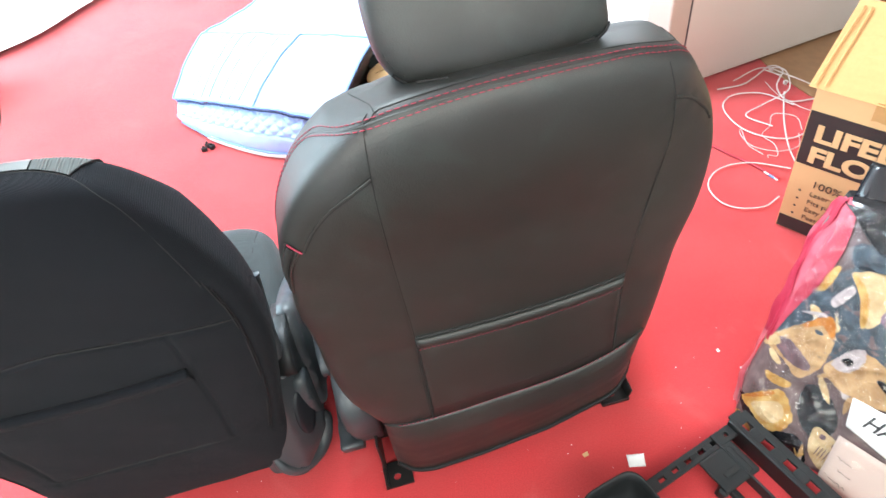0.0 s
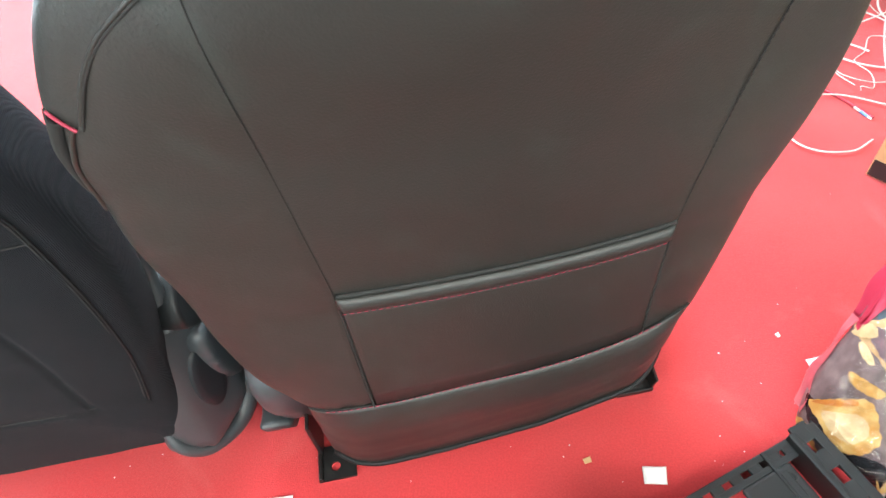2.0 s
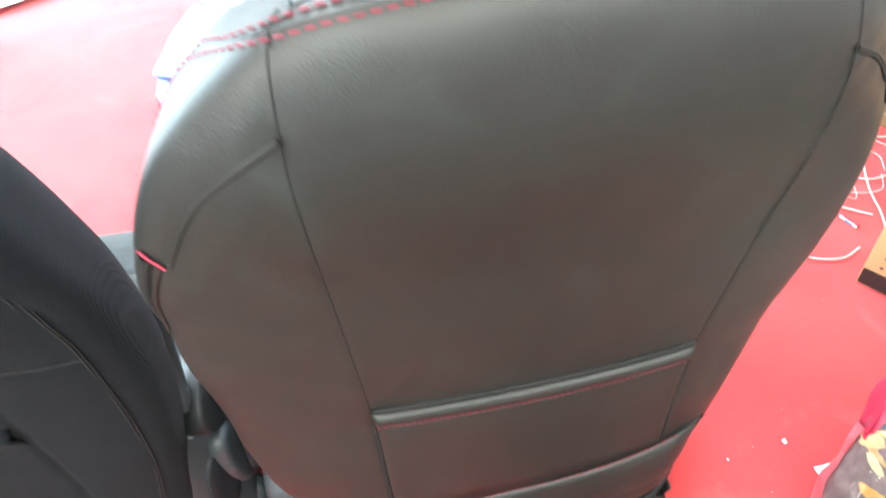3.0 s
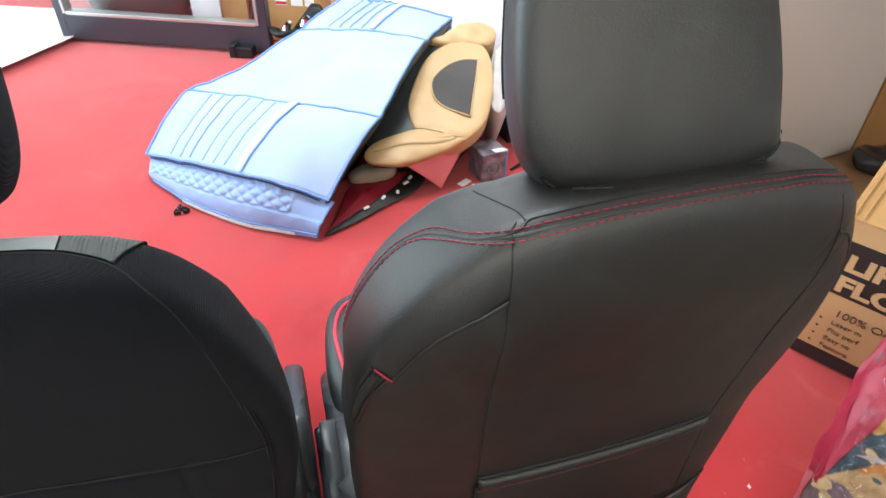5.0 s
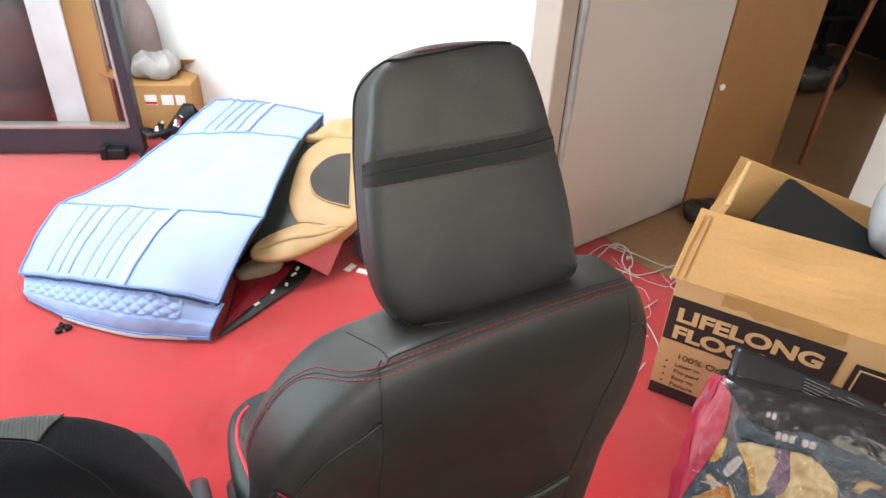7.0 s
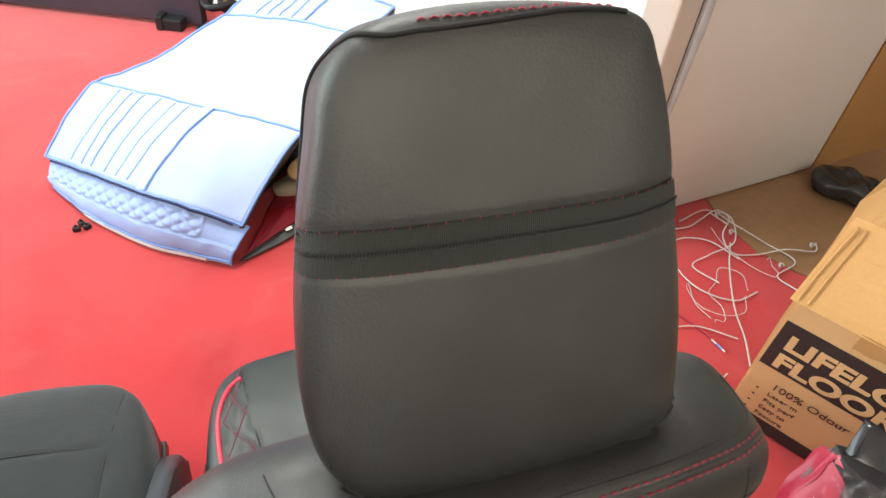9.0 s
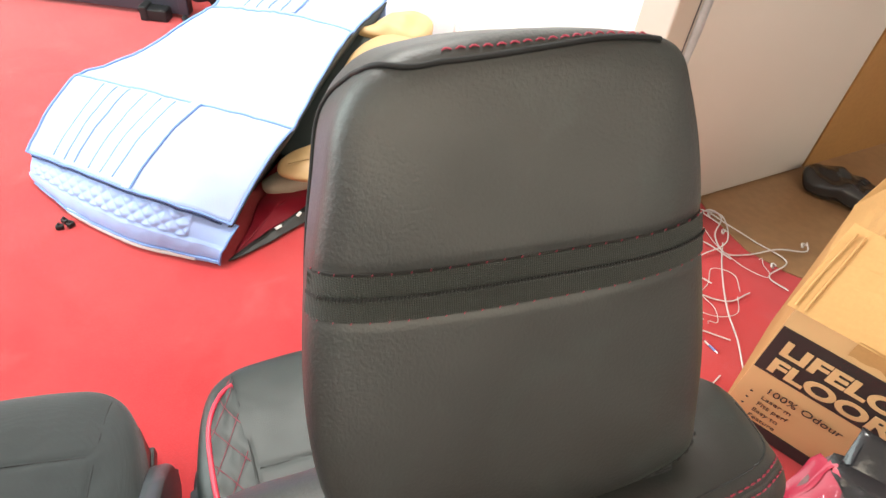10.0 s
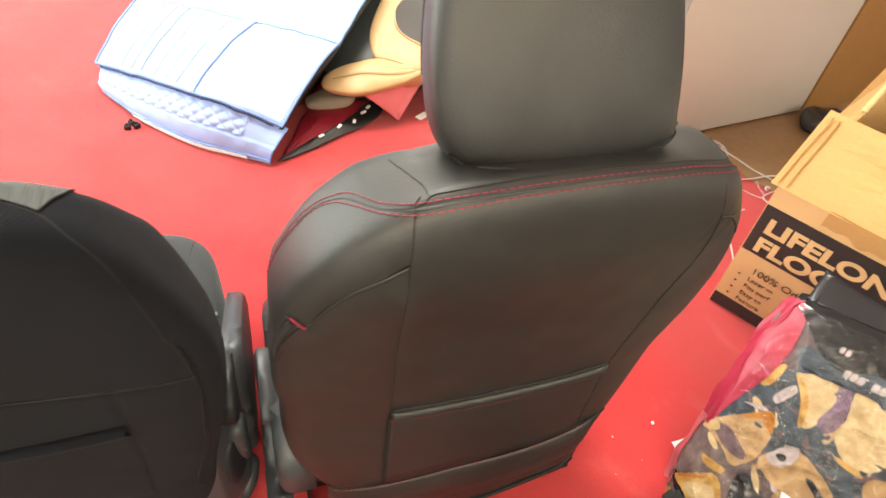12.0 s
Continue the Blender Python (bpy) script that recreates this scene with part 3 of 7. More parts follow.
def leather_seat():
    seat = thing("car_seat", SEAT_AT, "black leatherette car seat with red stitching standing on a red carpet", "car seat", group="car seats on the carpet")
    power = lambda th: 4.4 - 0.9 * np.clip(np.sin(th), 0, 1) ** 2 + 1.3 * np.exp(-((th + 0.90) / 0.28) ** 2)
    pad = Pad(BACK_LINE, (0.0, 0.48), 0.058, 0.086, power, back_mid, sagging, back_swell)
    along = lambda keys, n=200: pad.rim([(t, f if f > 0 else 0.70 * f) for t, f in keys], n)
    left = smooth_line([(-0.1405, 0.7535), (-0.1423, 0.745), (-0.1448, 0.705), (-0.1449, 0.667), (-0.1433, 0.595), (-0.1405, 0.515), (-0.137, 0.4145), (-0.139, 0.335), (-0.139, 0.18)], 60)
    right = smooth_line([(0.1535, 0.752), (0.1555, 0.738), (0.1625, 0.706), (0.1665, 0.657), (0.1650, 0.591), (0.160, 0.515), (0.157, 0.415), (0.1565, 0.32), (0.152, 0.20)], 60)
    arc_l = smooth_line([(-0.145, 0.7085), (-0.1665, 0.6955), (-0.190, 0.6775), (-0.2085, 0.656), (-0.220, 0.637), (-0.2265, 0.625)], 48)
    arc_r = smooth_line([(0.1625, 0.7065), (0.1864, 0.6945), (0.2138, 0.669), (0.2270, 0.650)], 30)
    low = smooth_line([(-0.212, 0.196), (-0.145, 0.214), (-0.056, 0.220), (0.035, 0.224), (0.126, 0.236), (0.185, 0.248), (0.212, 0.254)], 50)
    v, f = pad.build(460, 110, [(left, 0.0007), (right, 0.0007), (arc_l, 0.0022), (arc_r, 0.0022), low], wave=0.0007)
    back = mesh("backrest", v, f, LEATHER, seat)
    for line, w in ((left, 0.0005), (right, 0.0005), (arc_l, 0.0010), (arc_r, 0.0010)):
        mesh("seam", *sweep(pad.on(line, -0.0003), w, 6), SEAM, back)
    for line in (arc_l, arc_r):
        mesh("seam_fold", *sweep(pad.on(line + np.array([0, 0.0022]), -0.0005), 0.0014, 8), LEATHER, back, "turned leatherette edge over the seam")
    mesh("stitching", *join([stitches(pad.on(left[8:], 0.0002), 0.003, 0.003, 0.0005), stitches(pad.on(right[10:], 0.0002), 0.003, 0.003, 0.0005)]), SEAM, back, "fine black thread")

    # the folded ridge with two red rows along the top edge
    t1, s1 = along([(0.62, 0.40), (0.55, 0.478), (0.481, 0.555), (0.33, 0.618), (0.16, 0.642), (-0.02, 0.648), (-0.23, 0.645), (-0.37, 0.641), (-0.475, 0.568), (-0.552, 0.365), (-0.632, -0.03), (-0.688, -0.31), (-0.76, -0.46), (-0.856, -0.52), (-0.968, -0.555), (-1.136, -0.55)], 300)
    t2, s2 = along([(0.63, 0.27), (0.565, 0.356), (0.48, 0.46), (0.33, 0.538), (0.165, 0.555), (-0.02, 0.56), (-0.22, 0.556), (-0.355, 0.536), (-0.463, 0.455), (-0.545, 0.215), (-0.622, -0.24), (-0.69, -0.45), (-0.76, -0.58), (-0.87, -0.65), (-1.0, -0.68), (-1.136, -0.66)], 300)
    for t, s in ((t1, s1), (t2, s2)):
        mesh("stitching", *stitches(pad.lifted(t, s, 0.0007), 0.0058, 0.0016, 0.00065, 0.0002), THREAD, back, "red thread rows along the top edge")
    mesh("welt", *sweep((pad.lifted(t1, s1, -0.0012) + pad.lifted(t2, s2, -0.0012)) / 2, 0.0020, 10), LEATHER, back, "raised leatherette welt between the stitch rows")
    t, s = along([(0.60, -0.4), (0.612, -0.15), (0.59, 0.15), (0.50, 0.33), (0.30, 0.45), (0.10, 0.47), (-0.10, 0.472), (-0.34, 0.46), (-0.415, 0.43), (-0.445, 0.49), (-0.485, 0.47), (-0.53, 0.36)], 160)
    mesh("seam", *sweep(pad.lifted(t, s, 0.0001), 0.0007, 6), SEAM, back)
    t, s = along([(-0.426, 0.41), (-0.429, 0.185), (-0.447, -0.08), (-0.460, -0.27), (-0.472, -0.43), (-0.484, -0.60)], 70)
    mesh("seam", *sweep(pad.lifted(t, s, 0.0001), 0.0006, 6), SEAM, back)
    t, s = along([(-0.477, 0.60), (-0.470, 0.52), (-0.464, 0.45), (-0.445, 0.385)], 30)
    mesh("seam", *sweep(pad.lifted(t, s, 0.0001), 0.0006, 6), SEAM, back)

    # side slot with its red tab
    th0, s0 = pad.polar(-0.2375, 0.6325)
    n0 = power(th0)
    f0 = (1 - s0 ** n0) ** (1 / n0)
    # The SEAM cord paints the slot's shaded hollow; the leather ones are its lips.
    for off, mat in ((0.0, SEAM), (0.075, LEATHER), (-0.075, LEATHER)):
        t, q = along([(th0, f0 + off), (th0 - 0.10, f0 - 0.07 + off), (th0 - 0.20, f0 - 0.17 + off), (th0 - 0.32, f0 - 0.28 + off)], 40)
        r = np.interp(np.linspace(0, 1, 40), [0, 0.3, 0.7, 1], [0.0046, 0.0042, 0.0034, 0.0014]) if mat is SEAM else np.full(40, 0.0019)
        mesh("slot_lip", *sweep(pad.lifted(t, q, 0.0003), list(r), 8), mat, back)
    tab = [(-0.240, 0.636), (-0.234, 0.631), (-0.228, 0.626)]
    mesh("red_tab", *sweep(pad.on(smooth_line(tab, 24), 0.0020), 0.0011, 6), THREAD, back, "small red folded tab")

    # map pocket with a rolled hem
    cols = np.linspace(0, 1, 70)
    prof = [(0.0, 0.000), (0.001, 0.0050), (0.0055, 0.0088), (0.014, 0.0088), (0.0205, 0.0055), (0.0222, 0.0022), (0.0243, 0.0034), (0.03, 0.0042), (0.06, 0.0046), (0.10, 0.0042), (0.14, 0.0036), (0.17, 0.0030), (0.20, 0.0024)]
    rows = []
    for d, lift in prof:
        xs = -0.137 + (0.157 + 0.137) * cols
        top = 0.4150 - 0.0085 * np.sin(np.pi * cols) + 0.001 * cols
        bot = np.interp(xs, low[:, 0], low[:, 1])
        z = top - d if d < 0.05 else top - 0.05 - (d - 0.05) / 0.15 * (top - 0.05 - bot)
        edge = np.clip(np.minimum(cols, 1 - cols) / 0.02, 0, 1) ** 0.5
        rows.append([p for p in pad.on(np.stack([xs, z], 1), 0.0) + np.array([0, -1, 0]) * (lift * (0.35 + 0.65 * edge))[:, None]])
    mesh("pocket", *sheet(np.array(rows), -0.0025), LEATHER, back, "map pocket with a rolled top hem")
    for x0 in (-0.1367, 0.1563):
        side_line = np.stack([np.full(30, x0), np.linspace(0.400, 0.222 if x0 > 0 else 0.200, 30)], 1)
        mesh("seam", *sweep(pad.on(side_line, 0.0024), 0.0011, 6), SEAM, back)
    xs = np.linspace(-0.1355, 0.156, 90)
    c = (xs + 0.137) / 0.294
    hem = np.stack([xs, 0.4150 - 0.0085 * np.sin(np.pi * c) + 0.001 * c], 1)
    # Solid dark cord draws the shade inside the pocket's mouth.
    mesh("pocket_slot", *sweep(pad.on(hem + np.array([0, 0.0014]), 0.0006), 0.0024, 6), SEAM, back, "dark pocket opening")
    mesh("stitching", *stitches(pad.on(hem - np.array([0, 0.0240]), 0.0040), 0.004, 0.0022, 0.0005), THREAD, back, "thin red thread under the hem")

    # bulging bottom panel
    rows = []
    n = 60
    xs = np.linspace(-0.212, 0.212, n)
    zt = np.interp(xs, low[:, 0], low[:, 1]) + 0.001
    zb = np.interp(xs, [-0.212, -0.19, -0.065, 0.05, 0.14, 0.212], [0.050, 0.036, 0.045, 0.068, 0.106, 0.145])
    endr = np.clip((abs(xs - 0.005) - 0.150) / 0.066, 0, 1) ** 2
    for k in np.linspace(0, 1, 26):
        y0 = pad.on(np.stack([xs, zt], 1), 0.0015)[:, 1]
        y1 = 0.005 + np.where(xs > 0, 0.060, 0.022) * endr - 0.003 * (k > 0.93)
        y = y0 * (1 - k) + y1 * k - 0.011 * (1 - 0.95 * endr) * np.sin(np.pi * k ** 0.7) ** 0.9
        rows.append(np.stack([xs, y + 0.0015 * crumple(xs, k, 3.0, 3.0), zt + (zb - zt) * k], 1))
    g = np.array(rows)
    band = mesh("bottom_panel", *sheet(g, -0.004), LEATHER, back, "bulging lower leatherette panel")
    lowp = g[0] + np.array([0, -0.0030, 0.0025])
    mesh("stitching", *stitches(lowp[3:-5], 0.005, 0.0022, 0.0006), THREAD, back, "red thread along the lower seam")
    mesh("seam", *sweep(g[0] + np.array([0, -0.001, 0.0]), 0.0008, 6), SEAM, back)
    mesh("hem", *sweep(g[-2], 0.0035, 8), PIPING, band)

    # headrest
    hr = [(0.0316, 0.2579), (0.0603, 0.2508), (0.0719, 0.2306), (0.0827, 0.1972), (0.0933, 0.1567), (0.1018, 0.1112), (0.1055, 0.0708), (0.1055, 0.0354), (0.1009, 0.0105), (0.0688, -0.0020), (0.0323, -0.0082)]
    hl = [-0.0428, -0.0715, -0.0909, -0.1, -0.1096, -0.1165, -0.1187, -0.115, -0.1027, -0.0815, -0.0445]
    hr = [(-0.006 + 0.983 * (a + 0.006) + min(1, a / 0.06) * (0.0056 + 0.0030 * min(1, max(0, (b - 0.10) / 0.1))), b) for a, b in hr]
    hl = [-0.006 + 0.983 * (a + 0.006) for a in hl]
    hp = Pad([(-0.006, 0.26)] + hr + [(-0.006, -0.0115)] + [(hl[i], hr[i][1]) for i in range(10, -1, -1)],
             (-0.006, 0.115), 0.034, 0.062, lambda th: 2.9 + 4.9 * np.clip(np.cos(th), 0, 1) ** 3, lambda a, b: 0.034 - 0.0105 * a,
             lambda a, b, d: np.stack(np.broadcast_arrays(a, -0.0118 + 0.440 * b + 0.898 * d, 0.7712 + 0.898 * b - 0.440 * d), -1))
    up_l = smooth_line([(-0.1100, 0.1632), (-0.06, 0.1632), (0, 0.1632), (0.05, 0.1640), (0.0922, 0.1676)], 80)
    lo_l = smooth_line([(-0.1115, 0.1405), (-0.06, 0.1405), (0, 0.1405), (0.05, 0.1413), (0.0974, 0.1446)], 80)
    v, f = hp.build(300, 70, [up_l, lo_l], wave=0.0008, seed=2.0, deep=0.0010)
    head = mesh("headrest", v, f, LEATHER, seat, "black leatherette headrest with a zip across")
    rows = [hp.on(up_l * (1 - k) + lo_l * k, 0.0008 - 0.0006 * math.exp(-((k - 0.5) / 0.022) ** 2)) for k in np.linspace(0.02, 0.98, 21)]
    tape = mesh("zip_tape", *sheet(np.array(rows)), TAPE, head, "woven black zip tape")
    mid = hp.on((up_l + lo_l) / 2, 0.0)
    mesh("zip_slit", *sheet(np.array([hp.on((up_l + lo_l) / 2 + np.array([0, h]), 0.0011) for h in (-0.0010, -0.0004, 0.0004, 0.0010)])), SEAM, tape, "dark slit behind the zip teeth")
    zl = smooth_line(mid, 132)
    teeth = [sweep([p + np.array([-0.0003, -0.0009, -0.0012]), p + np.array([0, -0.0020, 0.0008]), p + np.array([0.0003, -0.0014, 0.0018])], [0.0004, 0.0006, 0.0004], 5) for p in zl]
    mesh("zip_teeth", *join(teeth), TEETH, tape)
    for line, sgn in ((up_l, 1), (lo_l, -1)):
        mesh("seam", *sweep(hp.on(line, -0.0005), 0.0003, 6), SEAM, head)
        p = hp.on(line, 0.0005)
        L = np.r_[0, np.cumsum(np.linalg.norm(np.diff(p, axis=0), axis=1))]
        ticks = []
        for k in np.arange(0.004, L[-1] - 0.004, 0.0085):
            q = np.array([np.interp(k, L, p[:, i]) for i in range(3)])
            ticks.append(sweep([q + np.array([-0.0003, 0, -0.0007]), q, q + np.array([0.0003, -0.0002, 0.0007])], [0.0002, 0.0004, 0.0002], 5))
        mesh("stitching", *join(ticks), THREAD, head, "red thread ticks")
    t, s = hp.rim([(-1.95, -0.48), (-1.4, -0.46), (-0.9, -0.48), (-0.70, -0.44), (-0.60, -0.30), (-0.55, -0.10), (-0.512, 0.12), (-0.486, 0.44), (-0.416, 0.79), (-0.276, 0.868), (-0.108, 0.888), (0.08, 0.866), (0.20, 0.824), (0.30, 0.78), (0.43, 0.715)], 220)
    mesh("piping", *sweep(hp.lifted(t, s, 0.0003), 0.0014, 8), PIPING, head, "black piping along the upper edge")
    t, s = hp.rim([(-0.30, 0.80), (-0.20, 0.832), (-0.094, 0.848), (0.08, 0.828), (0.20, 0.784), (0.30, 0.74), (0.42, 0.67)], 160)
    up = hp.lifted(t, s, 0.0006)
    L = np.r_[0, np.cumsum(np.linalg.norm(np.diff(up, axis=0), axis=1))]
    loops = []
    for k in np.arange(0.002, L[-1] - 0.006, 0.0058):
        q = np.array([[np.interp(k + d, L, up[:, i]) for i in range(3)] for d in (0, 0.0014, 0.0028, 0.0042)])
        q += np.array([[0, 0, 0], [0, 0.0007, 0.0005], [0, 0.0007, 0.0005], [0, 0, 0]])
        loops.append(sweep(q, [0.0003, 0.00045, 0.00045, 0.0003], 6))
    mesh("stitching", *join(loops), THREAD, head, "thick red looped thread on the upper edge")
    for x in (-0.075, 0.065):
        mesh("post", *sweep([(x, 0.045, 0.70), (x, 0.058, 0.80)], 0.0055, 12), CHROME, seat, "chrome headrest post")
        mesh("post_sleeve", *sweep([(x, 0.045, 0.752), (x, 0.046, 0.770), (x, 0.0465, 0.776)], [0.017, 0.016, 0.011], 14), PLASTIC_BLACK, seat)
    mesh("bottom_hem", *sweep(hp.lifted(np.linspace(2.28, 3.90, 80), hp.edge(np.linspace(2.28, 3.90, 80), 0.30 + np.zeros(80)), 0.0004), 0.0017, 8), PIPING, head, "dark turned hem round the bottom edge")
    t = np.linspace(2.24, 4.04, 90)
    mesh("stitching", *stitches(hp.lifted(t, hp.edge(t, 0.48 + 0 * t), 0.0005), 0.0034, 0.0030, 0.0005), SEAM, head, "fine dark thread over the hem")
    # oval post guides under the headrest, with the bright posts beside them
    for x0, x1, y, z, ends in ((-0.0850, -0.0535, -0.0040, 0.7688, ()), (0.0545, 0.0925, 0.0035, 0.7665, (0.0495,))):
        slope = np.array([0, 0.004 if x0 > 0 else -0.012, -0.0010 if x0 > 0 else 0.004])
        axis = np.array([np.array([x0, y, z]) + k * (np.array([x1 - x0, 0, 0]) + slope) + (0 if x0 > 0 else 1) * np.array([0, 0.005, -0.003]) for k in np.linspace(0, 1, 16)])
        guide = mesh("post_guide", *sweep(axis, [0.0012, 0.0018, 0.0022] + [0.0023] * 10 + [0.0022, 0.0018, 0.0012], 12), PIPING, head, "oval plastic post guide")
        # Dark cord puts in the shade of the gap above the guide.
        mesh("guide_rim", *sweep(axis[1:-1] + np.array([0, 0.0006, 0.0028]), 0.0012, 8), SEAM, guide, "dark gap over the guide")
        for xe in ends:
            at_ = axis[0] if abs(xe - x0) < abs(xe - x1) else axis[-1]
            part("post_end", block((0.0070, 0.004, 0.0034), (xe, at_[1] + 0.0005, at_[2] + 0.0004), (0, -12, 0), bevel=0.0014), CHROME, head, "bright metal glimpse of the post")

    # cushion
    out = ring([(0, 0.583), (0.10, 0.578), (0.17, 0.567), (0.215, 0.550), (0.250, 0.508), (0.266, 0.44), (0.271, 0.34), (0.262, 0.22), (0.25, 0.14), (0.20, 0.095), (0.10, 0.085), (0, 0.085)], 0.003)
    cp = Pad(out, (0.003, 0.33), 0.075, 0.085, lambda th: 4.0 + 0 * th,
             lambda a, b: -0.152 - 0.020 * np.clip(abs(a - 0.003) / 0.24, 0, 1) ** 4 + 0.018 * np.clip((0.45 - b) / 0.35, 0, 1), flat)
    inner = smooth_line([(-0.207, 0.545), (-0.200, 0.50), (-0.192, 0.43), (-0.179, 0.335), (-0.17, 0.20)], 50)
    red = smooth_line([(-0.205, 0.507), (-0.222, 0.492), (-0.236, 0.462), (-0.243, 0.42), (-0.240, 0.36), (-0.232, 0.28), (-0.225, 0.2)], 50)
    mir = lambda l: np.stack([0.006 - l[:, 0], l[:, 1]], 1)
    cross = np.array([(-0.175, 0.354), (0.0, 0.362), (0.178, 0.354)])
    v, f = cp.build(240, 64, [inner, mir(inner), cross], wave=0.001, seed=4.0, width=0.004)
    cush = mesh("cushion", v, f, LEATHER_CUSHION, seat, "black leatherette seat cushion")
    for l in (inner, mir(inner), cross):
        mesh("seam", *sweep(cp.on(smooth_line(l, 40), -0.002), 0.0012, 6), SEAM, cush)
    for l in (red, mir(red)):
        mesh("red_piping", *sweep(cp.on(l, 0.001), 0.0042, 8), PIPING_RED, cush, "bright red piping")
    for m in (1, -1):
        rows = []
        ia, ra = smooth_line(inner, 40), smooth_line(red, 40)
        for k in np.linspace(0.06, 0.94, 14):
            l = ra * (1 - k) + ia * k
            if m < 0:
                l = mir(l)
            puff = 0.0032 * abs(np.sin(k * 3.1416 * 1.5 + np.arange(40) * 0.42)) * abs(np.sin(k * 3.1416 * 1.5 - np.arange(40) * 0.42)) + 0.0006
            rows.append(cp.on(l, 0.0) + np.array([0, 0, 1]) * puff[:, None])
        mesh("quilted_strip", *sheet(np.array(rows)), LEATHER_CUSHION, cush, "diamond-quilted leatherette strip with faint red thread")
        threads = []
        for j in range(-1, 5):
            for sg in (1, -1):
                kk = np.linspace(0.08, 0.92, 10)
                idx = (j * 7.5 + 8 + sg * (kk - 0.5) * 11.2)
                ok = (idx > 0) & (idx < 39)
                if ok.sum() > 3:
                    l = np.stack([np.interp(idx[ok], np.arange(40), ra[:, i]) * (1 - kk[ok]) + np.interp(idx[ok], np.arange(40), ia[:, i]) * kk[ok] for i in range(2)], 1)
                    threads.append(sweep(cp.on(mir(l) if m < 0 else l, 0.0030), 0.0005, 5))
        mesh("stitching", *join(threads), THREAD, cush, "red quilting thread")
    base_parts(seat, 0.0)
    return seat


def holed_plate(x0, x1, y0, y1, z, thick, hole, r):
    """A flat plate with one round hole through it."""
    n = 32
    ang = np.arange(n) * 2 * np.pi / n
    c, s = np.cos(ang), np.sin(ang)
    k = 1 / np.maximum(abs(c), abs(s))
    box = np.stack([(x0 + x1) / 2 + (x1 - x0) / 2 * np.clip(c * k, -1, 1), (y0 + y1) / 2 + (y1 - y0) / 2 * np.clip(s * k, -1, 1)], 1)
    cut = np.stack([hole[0] + r * c, hole[1] + r * s], 1)
    v = [(*p, zz) for zz in (z + thick, z) for q in (box, cut) for p in q]
    f = []
    for i in range(n):
        j = (i + 1) % n
        f += [(i, j, n + j, n + i), (2 * n + j, 2 * n + i, 3 * n + i, 3 * n + j), (j, i, 2 * n + i, 2 * n + j), (n + i, n + j, 3 * n + j, 3 * n + i)]
    return v, f


def base_parts(seat, shift, feet=True):
    """Rails and feet below the cushion; shift narrows them."""
    for x, sg in ((-0.220 + shift, -1), (0.195 - shift, 1)):
        bm = block((0.034, 0.44, 0.026), (x, 0.32, 0.026), bevel=0.004)
        block((0.024, 0.40, 0.09), (x, 0.33, 0.08), bevel=0.003, bm=bm)
        rail = part("rail", bm, STEEL_BLACK, seat, "black steel seat rail")
        if not feet:
            continue
        if sg < 0:
            mesh("foot_plate", *holed_plate(x - 0.024, x + 0.026, 0.008, 0.055, 0.001, 0.004, (x - 0.001, 0.026), 0.0065), STEEL_BLACK, rail, smooth=False)
            bm = block((0.005, 0.062, 0.092), (x - 0.0185, 0.074, 0.047), (0, 0, 0), bevel=0.0015)
            block((0.006, 0.046, 0.010), (x - 0.0205, 0.031, 0.007), (0, 0, 0), bevel=0.002, bm=bm)
            block((0.030, 0.004, 0.10), (x - 0.006, 0.105, 0.06), (0, 0, 0), bevel=0.001, bm=bm)
        else:
            mesh("foot_plate", *holed_plate(x - 0.020, x + 0.034, 0.046, 0.094, 0.001, 0.004, (x + 0.004, 0.066), 0.0075), STEEL_BLACK, rail, smooth=False)
            bm = block((0.004, 0.056, 0.040), (x + 0.033, 0.074, 0.021), (12, 0, 0), bevel=0.0012)
            block((0.056, 0.004, 0.042), (x + 0.006, 0.098, 0.022), (0, 0, 0), bevel=0.001, bm=bm)
            block((0.052, 0.004, 0.008), (x + 0.007, 0.046, 0.005), (0, 0, 0), bevel=0.001, bm=bm)
            block((0.010, 0.016, 0.024), (x - 0.012, 0.060, 0.014), (0, 0, 20), bevel=0.002, bm=bm)
            block((0.014, 0.030, 0.020), (x - 0.002, 0.085, 0.012), (0, 0, 0), bevel=0.002, bm=bm)
        part("bracket", bm, STEEL_BLACK, rail, "black steel bracket")


def profile_plate(line, x0, x1, bevel=0.006):
    """A plate with the outline line in (y, z), from x0 to x1."""
    bm = bmesh.new()
    pts = smooth_line(line, 60, closed=True)
    bottom = [bm.verts.new((x0, y, z)) for y, z in pts]
    face = bm.faces.new(bottom)
    r = bmesh.ops.extrude_face_region(bm, geom=[face])
    moved = [g for g in r["geom"] if isinstance(g, bmesh.types.BMVert)]
    for vtx in moved:
        vtx.co.x = x1
    rim = [e for e in bm.edges if all(abs(v.co.x - x1) < 1e-7 for v in e.verts)]
    bmesh.ops.bevel(bm, geom=rim, offset=bevel, segments=4, affect="EDGES", profile=0.5)
    bmesh.ops.recalc_face_normals(bm, faces=bm.faces[:])
    return bm


seat_1 = leather_seat()
